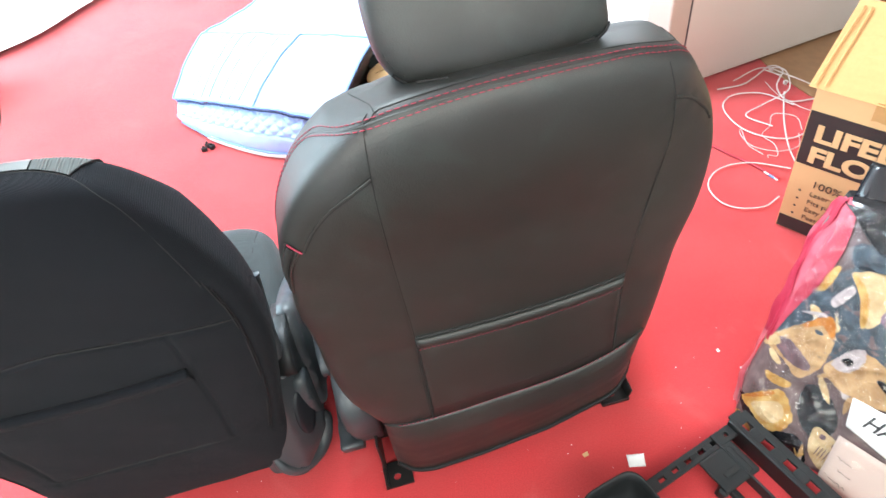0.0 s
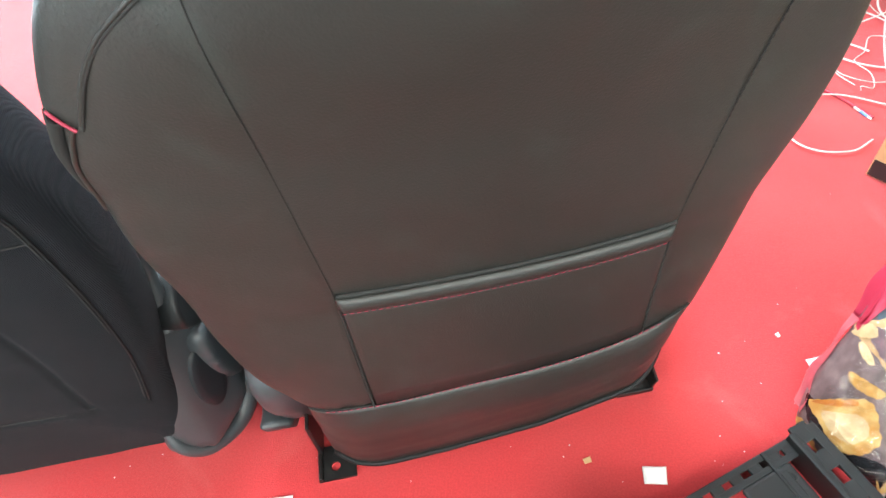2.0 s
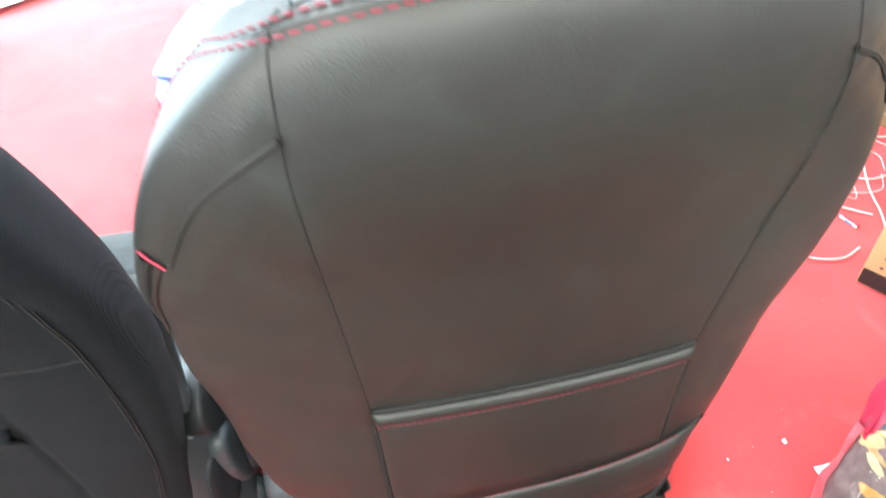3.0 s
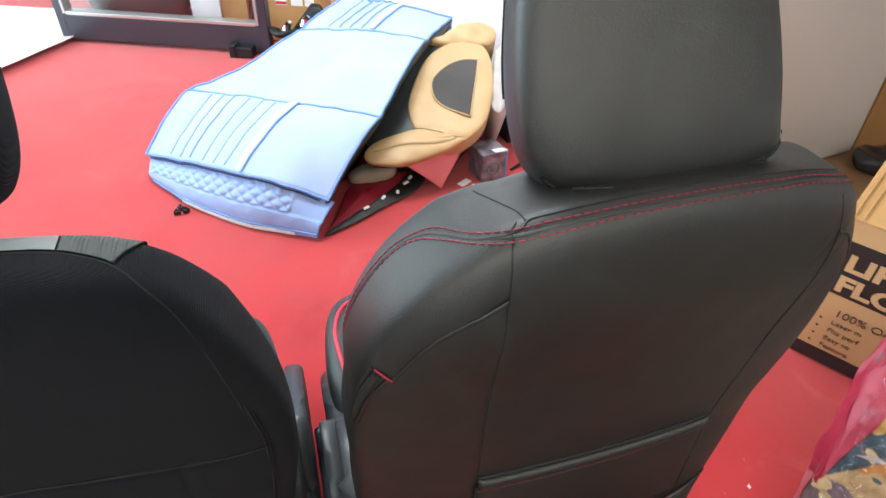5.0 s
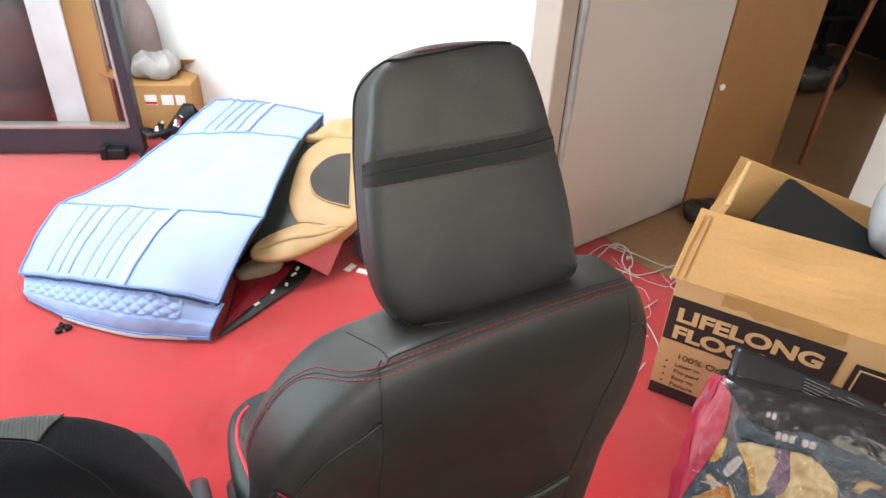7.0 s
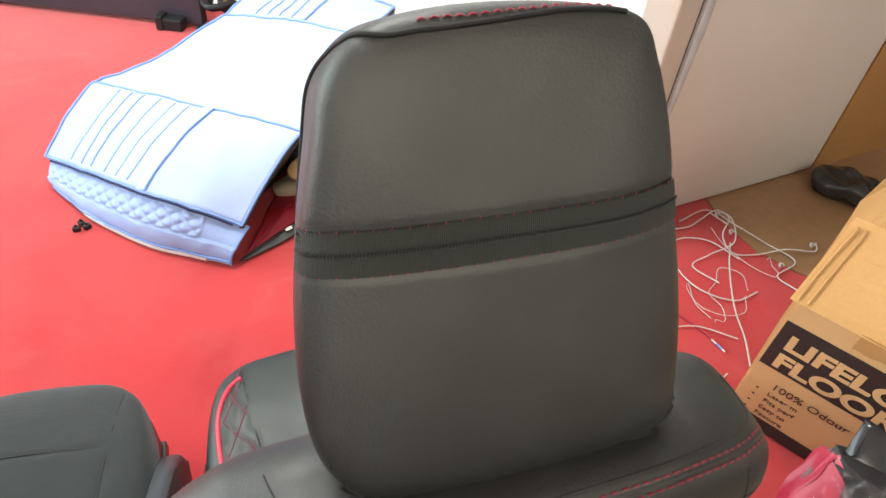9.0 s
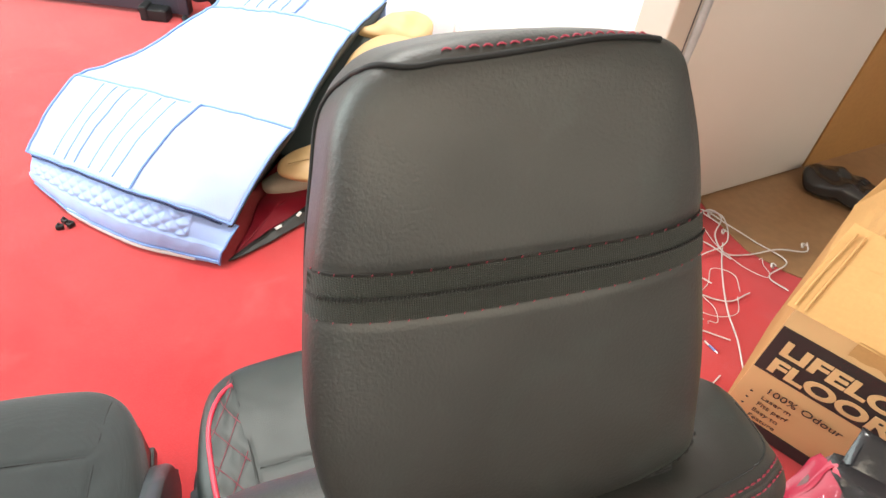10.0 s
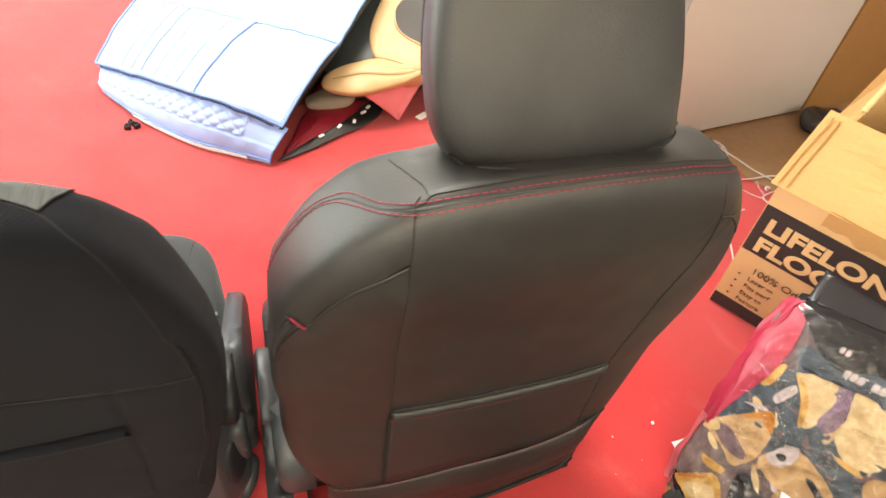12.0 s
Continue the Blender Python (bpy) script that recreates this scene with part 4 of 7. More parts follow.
# grey side cover and lever on the covered seat
cover = part("side_cover", profile_plate([(0.050, 0.215), (0.042, 0.160), (0.060, 0.105), (0.095, 0.055), (0.25, 0.045), (0.40, 0.06), (0.44, 0.12), (0.40, 0.16), (0.28, 0.205), (0.205, 0.262), (0.12, 0.25)], -0.226, -0.280, 0.022), PLASTIC, seat_1, "grey-black plastic side cover", smooth=True)
part("recline_lever", profile_plate([(0.060, 0.085), (0.075, 0.045), (0.11, 0.030), (0.24, 0.045), (0.30, 0.10), (0.305, 0.145), (0.285, 0.15), (0.24, 0.09), (0.16, 0.068), (0.09, 0.075)], -0.262, -0.302, 0.007), PLASTIC, cover, "grey recline lever", smooth=True)
part("upper_trim", profile_plate([(0.115, 0.24), (0.13, 0.205), (0.155, 0.20), (0.22, 0.255), (0.212, 0.272), (0.17, 0.268)], -0.270, -0.292, 0.004), PLASTIC, cover, "slim grey trim bar", smooth=True)


def fabric_seat():
    at = SEAT_AT @ pose(-0.552, 0, 0)
    seat = thing("car_seat", at, "charcoal woven fabric car seat beside the leatherette one", "car seat", group="car seats on the carpet")
    half = [(0, 0.7506), (0.0773, 0.7476), (0.1378, 0.7376), (0.1689, 0.7156), (0.1915, 0.6776), (0.2060, 0.6437), (0.2245, 0.5877), (0.2360, 0.5327), (0.2385, 0.4627), (0.2300, 0.3927), (0.2120, 0.3027), (0.1970, 0.2327), (0.1920, 0.1627), (0.1860, 0.1027), (0.165, 0.0640), (0, 0.0560)]
    pad = Pad(ring(half, 0.0), (0.0, 0.46), 0.055, 0.095, lambda th: 3.2 + 1.6 * np.clip(np.cos(th), 0, 1) ** 2, lambda a, b: -0.0102 + 0.0827 * (0.75 - b) + 0.055 + 0 * a, thin_topped)
    arc = smooth_line([(0.202, 0.580), (0.207, 0.545), (0.211, 0.508), (0.208, 0.422), (0.194, 0.319), (0.170, 0.22)], 90)
    mirror = lambda l: np.stack([-l[:, 0], l[:, 1]], 1)
    seam1 = smooth_line([(-0.22, 0.50), (-0.14, 0.518), (0.0, 0.535), (0.06, 0.530), (0.138, 0.518), (0.214, 0.500)], 40)
    seam2 = smooth_line([(-0.165, 0.250), (0, 0.250), (0.130, 0.244)], 40)
    side = smooth_line([(0.138, 0.518), (0.137, 0.44), (0.134, 0.36), (0.126, 0.246)], 30)
    v, f = pad.build(300, 90, [arc, mirror(arc), seam1, seam2, side, mirror(side)], wave=0.0012, seed=7.0, width=0.004, deep=0.0026)
    back = mesh("backrest", v, f, FABRIC, seat)
    for l in (arc, mirror(arc), seam1, seam2):
        mesh("seam", *sweep(pad.on(l, -0.0018), 0.0008, 6), SEAM, back)
    for l in (arc[4:], mirror(arc)[4:]):
        mesh("zip_piping", *sweep(pad.on(l + np.array([0.003 * np.sign(l[0, 0]), 0]), 0.0001), 0.0010, 7), PIPING, back, "dark piping along the side zip")
    # the seam over the shoulder, ribbed mesh patches and the smooth band between them
    keys = smooth_line([(0.0, 0.02), (0.25, 0.0), (0.357, 0.05), (0.43, 0.18), (0.47, 0.28), (0.54, 0.51), (0.62, 0.60), (0.76, 0.69), (0.90, 0.725), (1.06, 0.742)], 60)
    over = lambda t: np.interp(abs(t), keys[:, 0], keys[:, 1])
    tt = np.linspace(-1.06, 1.06, 200)
    mesh("seam", *sweep(pad.lifted(tt, pad.edge(tt, over(tt)), -0.0002), 0.0007, 6), SEAM, back)
    for m in (1, -1):
        rows = []
        for k in np.linspace(0.02, 1, 14):
            t = np.linspace(0.36, 0.470 + 0.08 * k, 24) * m
            rows.append(pad.lifted(t, pad.edge(t, over(np.minimum(abs(t), 0.470)) * (1 - k) - 0.75 * k), 0.0019))
        mesh("mesh_patch", *sheet(np.array(rows)), MESHCLOTH, back, "pale ribbed mesh shoulder patch")
        mesh("seam", *sweep([r[-1] for r in rows], 0.0008, 6), SEAM, back)
    t = np.linspace(-0.355, 0.355, 50)
    rows = [pad.lifted(t, pad.edge(t, over(t) * (1 - k) - 0.75 * k - 0.02), 0.0018) for k in np.linspace(0, 1, 12)]
    mesh("top_band", *sheet(np.array(rows)), SATIN, back, "smooth grey cloth band along the top edge")
    # pocket
    xs = np.linspace(-0.136, 0.134, 60)
    c = (xs + 0.136) / 0.27
    top = 0.4485 - 0.003 * np.sin(np.pi * c)
    rows = []
    for d, lift in [(0, 0), (0.002, 0.006), (0.007, 0.010), (0.014, 0.008), (0.018, 0.004), (0.022, 0.0035), (0.028, 0.001), (0.031, -0.0015)]:
        z = top - d
        rows.append(pad.on(np.stack([xs, z], 1), 0.0) + np.array([0, -lift, 0]))
    mesh("pocket", *sheet(np.array(rows), -0.003), FABRIC, back, "fabric map pocket with a rolled hem")
    # headrest
    hp = Pad(ring([(0, 0.20), (0.06, 0.198), (0.09, 0.180), (0.105, 0.13), (0.108, 0.07), (0.100, 0.02), (0.075, -0.002), (0, -0.006)], 0.0), (0, 0.10), 0.045, 0.05, lambda th: 3.6 + 0 * th,
             lambda a, b: 0.045 + 0.0 * a, lambda a, b, d: np.stack(np.broadcast_arrays(a - 0.027, 0.060 + 0.30 * b + 0.95 * d, 0.762 + 0.95 * b - 0.30 * d), -1))
    mesh("headrest", *hp.build(160, 40, [], wave=0.001, seed=1.0), FABRIC, seat, "charcoal fabric headrest")
    for x in (-0.085, 0.03):
        mesh("post", *sweep([(x, 0.075, 0.72), (x, 0.085, 0.83)], 0.0055, 12), CHROME, seat, "chrome headrest post")
    # cushion
    out = ring([(0, 0.592), (0.10, 0.583), (0.155, 0.562), (0.190, 0.515), (0.207, 0.44), (0.214, 0.34), (0.215, 0.2), (0.19, 0.11), (0.1, 0.09), (0, 0.09)], 0.0)
    cp = Pad(out, (0.0, 0.33), 0.072, 0.085, lambda th: 4.0 + 0 * th, lambda a, b: -0.150 - 0.018 * np.clip(abs(a) / 0.2, 0, 1) ** 4 + 0.018 * np.clip((0.45 - b) / 0.35, 0, 1), flat)
    inner = smooth_line([(0.166, 0.545), (0.156, 0.47), (0.146, 0.39), (0.138, 0.30), (0.13, 0.2)], 40)
    cross = np.array([(-0.14, 0.435), (0, 0.448), (0.14, 0.435)])
    cush = mesh("cushion", *cp.build(200, 50, [inner, mirror(inner), cross], wave=0.001, seed=9.0, width=0.005), FABRIC_GREY, seat, "grey woven fabric cushion")
    for l in (inner, mirror(inner), cross):
        mesh("seam", *sweep(cp.on(smooth_line(l, 30), -0.002), 0.0012, 6), SEAM, cush)
    base_parts(seat, 0.02, False)
    # recliner cover, cap and lever on the side that faces the other seat
    cov = part("side_cover", profile_plate([(0.105, 0.235), (0.105, 0.16), (0.14, 0.10), (0.20, 0.09), (0.235, 0.12), (0.22, 0.16), (0.165, 0.19), (0.14, 0.235)], 0.212, 0.236, 0.010), PLASTIC, seat, "grey-black plastic recliner cover", smooth=True)
    # shell round the recliner with an oval cap on its slanted corner, and the lever that hooks below it
    rows = []
    for z, grow in ((0.070, -0.006), (0.078, 0.003), (0.095, 0.007), (0.14, 0.009), (0.20, 0.009), (0.25, 0.007), (0.272, 0.002), (0.281, -0.008), (0.285, -0.020)):
        lean = 0.055 + 0.14 * (z - 0.075)
        plan = [(0.118, lean + 0.030), (0.135, lean + 0.006), (0.160, lean - grow * 0.6), (0.182, lean - grow * 0.6), (0.197 + grow * 0.3, lean + 0.006), (0.226 + grow * 0.5, lean + 0.056), (0.228 + grow * 0.6, lean + 0.078), (0.224 + grow * 0.6, 0.19), (0.165, 0.19)]
        rows.append([(x, y, z) for x, y in smooth_line(plan, 60)])
    top = np.array(rows[-1]).mean(axis=0)
    rows.append([tuple(top + 0.05 * (np.array(p) - top)) for p in rows[-1]])
    shell = mesh("recliner_shell", *sheet(np.array(rows)), PLASTIC, cov, "grey plastic shell round the recliner")
    ang = np.linspace(0, 2 * np.pi, 40, endpoint=False)
    rows = []
    for k, rise in ((1.0, -0.006), (1.0, 0.0070), (0.93, 0.0088), (0.6, 0.0098), (0.002, 0.0100)):
        u, w = 0.024 * k * np.cos(ang), 0.050 * k * np.sin(ang)
        rows.append(np.stack([0.2115 + 0.5 * u + 0.86 * rise, 0.1000 + 0.86 * u + 0.14 * w - 0.5 * rise, 0.172 + w], 1))
    loop = np.array(rows)
    mesh("cap", *sheet(np.concatenate([loop, loop[:, :1]], axis=1)), PLASTIC_CAP, shell, "dark oval cap")
    bar = smooth_line([(0.146, 0.062, 0.118), (0.158, 0.052, 0.090), (0.178, 0.060, 0.062), (0.200, 0.085, 0.046), (0.216, 0.110, 0.046), (0.226, 0.132, 0.064), (0.228, 0.148, 0.088)], 60)
    wide = np.interp(np.linspace(0, 1, 60), [0, 0.1, 0.45, 0.75, 0.93, 1.0], [0.005, 0.008, 0.011, 0.0150, 0.0150, 0.006])
    mesh("recline_lever", *sweep(bar, list(wide), 14), PLASTIC, shell, "curved plastic recline lever")
    mesh("hinge_bar", *sweep(smooth_line([(0.206, 0.105, 0.270), (0.212, 0.118, 0.315), (0.216, 0.135, 0.38), (0.222, 0.15, 0.45)], 24), [0.010] * 8 + [0.0085] * 16, 10), PLASTIC, cov, "grey hinge bar beside the backrest")
    part("valance", profile_plate([(0.155, 0.10), (0.15, 0.22), (0.17, 0.30), (0.22, 0.315), (0.40, 0.20), (0.44, 0.12), (0.40, 0.08)], 0.218, 0.246, 0.012), PLASTIC, cov, "grey plastic side trim of the seat base", smooth=True)
    part("upper_trim", profile_plate([(0.10, 0.27), (0.11, 0.31), (0.16, 0.325), (0.24, 0.29), (0.24, 0.24), (0.16, 0.22)], 0.205, 0.232, 0.006), PLASTIC_BLACK, cov, "slim grey trim strip", smooth=True)
    return seat


fabric_seat()


# ---- cartons, bags and cover packs round the seats ----
def carton():
    """An opened carton with its flaps standing, printed on the front."""
    u, w = Vector((0.722, -0.692, 0)), Vector((0.692, 0.722, 0))
    m = Matrix(((u.x, w.x, 0, 0.806), (u.y, w.y, 0, 1.097), (0, 0, 1, 0), (0, 0, 0, 1)))
    box = thing("open_carton", m, "opened brown cardboard carton with black printed front", "carton")
    W, D, H, lean = 0.46, 0.34, 0.392, -0.062

    def face(name, a, b, c, d, mat=CARDBOARD, thick=0.005, n=10, wave=0.003, seed=0.0, label=""):
        a, b, c, d = (np.array(p, float) for p in (a, b, c, d))
        g = np.array([[(a * (1 - i) + b * i) * (1 - j) + (d * (1 - i) + c * i) * j for i in np.linspace(0, 1, n)] for j in np.linspace(0, 1, n)])
        nn = np.cross(b - a, d - a)
        nn /= np.linalg.norm(nn)
        ii, jj = np.meshgrid(np.linspace(0, 1, n), np.linspace(0, 1, n))
        edge = np.sin(np.pi * ii) * np.sin(np.pi * jj)
        g = g + nn * (wave * crumple(ii, jj, seed) * edge)[..., None]
        return mesh(name, *sheet(g, thick), mat, box, label, smooth=False)

    front = face("front_wall", (0, 0, 0.001), (W, 0, 0.001), (W, lean, H), (0, lean, H), CARD_PRINT, wave=0.0, label="light kraft printed front")
    face("side_wall", (0, D, 0.001), (0, 0.006, 0.001), (0, lean + 0.006, H), (0, D - 0.02, H))
    face("side_wall", (W, 0.006, 0.001), (W, D, 0.001), (W, D - 0.02, H), (W, lean + 0.006, H))
    face("back_wall", (W, D, 0.001), (0, D, 0.001), (0, D - 0.02, H), (W, D - 0.02, H))
    face("base", (0.004, 0.006, 0.004), (W - 0.004, 0.006, 0.004), (W - 0.004, D - 0.006, 0.004), (0.004, D - 0.006, 0.004))
    face("front_flap", (-0.014, lean - 0.004, H - 0.004), (W + 0.01, lean - 0.004, H - 0.006), (W + 0.06, lean + 0.065, H + 0.130), (0.000, lean + 0.085, H + 0.130), wave=0.012, seed=1.0, label="raised creased front flap")
    face("side_flap", (-0.002, D - 0.03, H), (-0.002, lean + 0.03, H), (0.045, 0.035, H + 0.140), (0.055, D - 0.10, H + 0.165), wave=0.010, seed=2.0, label="raised side flap with a torn edge")
    face("back_flap", (W, D - 0.02, H), (0.0, D - 0.02, H), (0.03, D - 0.02, H + 0.15), (W + 0.02, D + 0.01, H + 0.06), wave=0.006, seed=3.0, label="raised back flap")
    for k, (x0, x1) in enumerate(((-0.004, 0.012), (0.012, 0.024))):
        pts = smooth_line([(x0, lean - 0.004, H + 0.004), (x0 + 0.006, lean + 0.034, H + 0.060), (x1, lean + 0.074, H + 0.122)], 20)
        mesh("crease", *sweep(pts, 0.0018, 6), CARDBOARD, box, "pale torn crease")
    pts = smooth_line([(0.047, 0.04, H + 0.141), (0.05, 0.10, H + 0.153), (0.053, 0.17, H + 0.156), (0.056, D - 0.10, H + 0.166)], 24)
    mesh("torn_edge", *sweep(pts, [0.004 + 0.003 * abs(math.sin(i * 1.7)) for i in range(24)], 7), CARD_EDGE, box, "pale torn corrugated edge")

    # print on the front face: slope = how far it leans per metre of height
    def at(x, z, out):
        k = z / H
        return Vector((x, lean * k - out * 0.988, z - out * 0.156))

    def patch(name, x0, x1, z0, z1, mat, out, label=""):
        v = [at(x0, z0, out), at(x1, z0, out), at(x1, z1, out), at(x0, z1, out)] + [at(x0, z0, out - 0.001), at(x1, z0, out - 0.001), at(x1, z1, out - 0.001), at(x0, z1, out - 0.001)]
        f = [(0, 1, 2, 3), (7, 6, 5, 4), (0, 4, 5, 1), (1, 5, 6, 2), (2, 6, 7, 3), (3, 7, 4, 0)]
        return mesh(name, v, f, mat, front, label, smooth=False)

    def words(text, x, z, size, mat, bold=0.0, wide=1.0):
        cu = bpy.data.curves.new("lettering", "FONT")
        cu.body, cu.size, cu.offset, cu.extrude, cu.align_x = text, size, bold, 0.0003, "LEFT"
        tmp = bpy.data.objects.new("tmp", cu)
        me = bpy.data.meshes.new_from_object(tmp)
        bpy.data.objects.remove(tmp)
        bpy.data.curves.remove(cu)
        me.name = "lettering"
        tilt = math.degrees(math.atan2(-lean, H))
        p = at(x, z, 0.0035)
        me.transform(Matrix.Translation(p) @ pose(0, 0, 0, 90 + tilt) @ Matrix.Diagonal((wide, 1, 1, 1)))
        me.materials.clear()
        me.materials.append(mat)
        ob = new("lettering", me)
        ob.parent = front
        return ob

    patch("black_band", 0.002, 0.345, 0.203, 0.337, PRINT_BLACK, 0.002, "black printed band")
    patch("black_icon", 0.368, 0.445, 0.225, 0.315, PRINT_BLACK, 0.002, "black printed picture frame")
    patch("icon_line", 0.378, 0.435, 0.300, 0.3035, PRINT_KRAFT, 0.0035)
    patch("icon_line", 0.378, 0.3815, 0.240, 0.300, PRINT_KRAFT, 0.0035)
    patch("black_stripe", 0.002, W - 0.002, 0.004, 0.042, PRINT_BLACK, 0.002, "black printed foot stripe")
    words("LIFELONG", 0.020, 0.2705, 0.056, PRINT_KRAFT, 0.0023, 1.17)
    words("FLOOR", 0.020, 0.2155, 0.056, PRINT_KRAFT, 0.0023, 1.17)
    words("100% Odour", 0.044, 0.150, 0.027, PRINT_BLACK, 0.0, 1.0)
    for k, line in enumerate(("Laser m", "Fits perf", "Easy to", "Feature")):
        words(line, 0.046, 0.125 - 0.024 * k, 0.018, PRINT_BLACK)
        ang = np.linspace(0, 2 * np.pi, 12, endpoint=False)
        v = [at(0.026 + 0.003 * math.cos(a), 0.131 - 0.024 * k + 0.003 * math.sin(a), 0.0026) for a in ang]
        mesh("bullet", v, [tuple(range(12))], PRINT_BLACK, front, smooth=False)
    rows = [[at(x, z + 0.006 * math.sin(9 * x) + (0.005 * math.sin(61 * x) + 0.004 * math.sin(137 * x)) * (z < 0.35), 0.0045 + 0.002 * math.sin(25 * x + 40 * z)) for x in np.linspace(0.10, 0.33, 24)] for z in np.linspace(0.388, 0.345, 6)]
    mesh("torn_flap", *sheet(np.array([[tuple(p) for p in r] for r in rows])), CARDBOARD, front, "torn kraft strip below the flap")
    rows = [[at(x, z - 0.18 * (x - 0.12) + 0.006 * math.sin(30 * x), 0.0064 + 0.0010 * math.sin(45 * x + 90 * z)) for x in np.linspace(0.10, 0.27, 16)] for z in np.linspace(0.350, 0.305, 6)]
    tape = mesh("packing_tape", *sheet(np.array([[tuple(p) for p in r] for r in rows])), TAPE_FILM, front, "torn glossy packing tape", smooth=False)
    tape.visible_shadow = False
    return m


CARTON_AT = carton()
tray = thing("plastic_tray", CARTON_AT @ pose(0.30, 0.16, 0.008, 0, 0, 0), "black plastic tray stuffed into the open carton", "tray")
bm = block((0.36, 0.22, 0.045), (0, 0, 0), bevel=0.014, segments=4)
bm.transform(pose(-0.02, 0.02, 0.405, 24, 20, -8))
part("tray_body", bm, PLASTIC_BLACK, tray, smooth=True)
bm = block((0.06, 0.06, 0.30), (0.05, 0.02, 0.15), bevel=0.01)
part("tray_leg", bm, PLASTIC_BLACK, tray)
bag_lump = Pad(ring([(0, 0.09), (0.06, 0.07), (0.08, 0.0), (0.06, -0.07), (0, -0.09)], 0.0), (0, 0), 0.10, 0.10, lambda th: 2.4 + 0 * th, lambda a, b: -0.10 + 0.02 * crumple(a, b, 2.0, 8.0), flat)
v, f = bag_lump.build(70, 18, wave=0.010)
ob = mesh("plastic_bag", v, f, material("grey_clear_plastic", (0.45, 0.45, 0.47), 0.15, second=(0.32, 0.32, 0.34), scale=18, bump=0.3, bump_scale=40, bump_dist=0.004))
ob.matrix_world = CARTON_AT @ pose(0.40, 0.25, 0.42)
tagged(ob, "crumpled grey clear plastic bag in the carton", "plastic bag")


def snack_bag():
    """A big glossy printed bag that leans against the carton."""
    e1 = Vector((0.173, 0.191, 0.341)).normalized()
    e2 = Vector((0.74, -0.67, 0.0)).normalized()
    n = e2.cross(e1).normalized()
    m = Matrix(((e2.x, e1.x, n.x, 0.568), (e2.y, e1.y, n.y, 0.632), (e2.z, e1.z, n.z, 0.012), (0, 0, 0, 1)))
    sack = thing("packed_bag", m, "glossy clear bag printed with tan and black pictures", "bag")
    outline = smooth_line([(-0.006, 0.0), (-0.016, 0.06), (-0.015, 0.14), (-0.018, 0.22), (-0.022, 0.30), (-0.012, 0.385), (0.0, 0.41), (0.06, 0.418), (0.2, 0.43), (0.35, 0.44), (0.50, 0.43), (0.56, 0.30), (0.56, 0.12), (0.50, -0.02), (0.3, -0.05), (0.12, -0.055), (0.02, -0.045)], 200, closed=True)
    shape = Pad(outline, (0.25, 0.19), 0.05, 0.05, lambda th: 3.0 + 0 * th, lambda a, b: 0 * a, upright)

    def crease(a, b, k):
        w = a + 0.035 * np.sin(21 * b + k) + 0.012 * np.sin(57 * a - 31 * b)
        q = b + 0.030 * np.sin(19 * a + 2 * k) + 0.011 * np.sin(49 * b + 27 * a)
        return 1 - abs(np.sin(23 * w + 17 * q + k)) ** 0.6 + 0.7 * (1 - abs(np.sin(-19 * w + 29 * q + 2.3 * k)) ** 0.6)

    def height(a, b):
        _, sr = shape.polar(a, b)
        dome = np.clip(1 - np.clip(sr, 0, 1) ** 3.0, 0, 1) ** (1 / 2.2)
        return -0.012 + 0.046 * dome + (0.0065 * crease(a, b, 0.4) + 0.0030 * crease(2.1 * a, 2.1 * b, 1.9)) * (0.35 + 0.65 * dome) + 0.005 * crumple(a, b, 3.0, 2.4) * dome

    th = np.linspace(-np.pi, np.pi, 240, endpoint=False)
    T, S = np.meshgrid(th, np.r_[0.004, np.linspace(0.04, 1, 70)])
    a, b = shape.plane(T, S)
    g = np.stack([a, b, height(a, b)], -1)
    back = np.stack([a, b, np.minimum(-0.014 - 0.05 * np.clip(1 - S ** 3, 0, 1), g[..., 2] - 0.002)], -1)[::-1]
    g = np.concatenate([g, back[:, :]], 0)
    body = mesh("printed_film", *sheet(np.concatenate([g, g[:, :1]], 1)), BAG_DARK, sack, "grey-mauve printed film, full and creased")

    def patch(name, pts, mat, lift, label, ragged=0.0007, seed=0.0):
        line = smooth_line(pts, 64, closed=True)
        wob = np.sin(np.arange(64) * 1.9 + seed) + 0.7 * np.sin(np.arange(64) * 0.83 + 2 * seed)
        c = line.mean(0)
        line = line + (line - c) / (np.linalg.norm(line - c, axis=1)[:, None] + 1e-9) * (wob * ragged)[:, None]
        k = np.r_[0.02, np.linspace(0.12, 1, 12)][:, None, None]
        q = c + (line - c)[None] * k
        z = height(q[..., 0], q[..., 1]) + lift
        q = np.concatenate([q, z[..., None]], -1)
        return mesh(name, *sheet(np.concatenate([q, q[:, :1]], 1)), mat, body, label)

    tan, dark = "tan printed picture on the bag", "dark printed picture on the bag"
    patch("slate_patch", [(0.0, 0.16), (0.02, 0.24), (0.05, 0.30), (0.11, 0.33), (0.24, 0.31), (0.40, 0.30), (0.40, 0.20), (0.24, 0.16), (0.12, 0.15)], PRINT_SLATE, 0.0008, "slate blue printed ground")
    patch("dark_patch", [(-0.008, 0.028), (0.03, 0.02), (0.062, -0.002), (0.058, -0.02), (0.01, 0.0)], PRINT_INK, 0.0010, dark, seed=1.0)
    patch("dark_patch", [(0.075, 0.10), (0.11, 0.10), (0.14, 0.06), (0.125, 0.02), (0.085, 0.045)], PRINT_INK, 0.0010, dark, seed=2.0)
    patch("dark_patch", [(0.065, -0.005), (0.10, 0.012), (0.125, -0.02), (0.12, -0.05), (0.07, -0.045)], PRINT_INK, 0.0010, dark, seed=3.0)
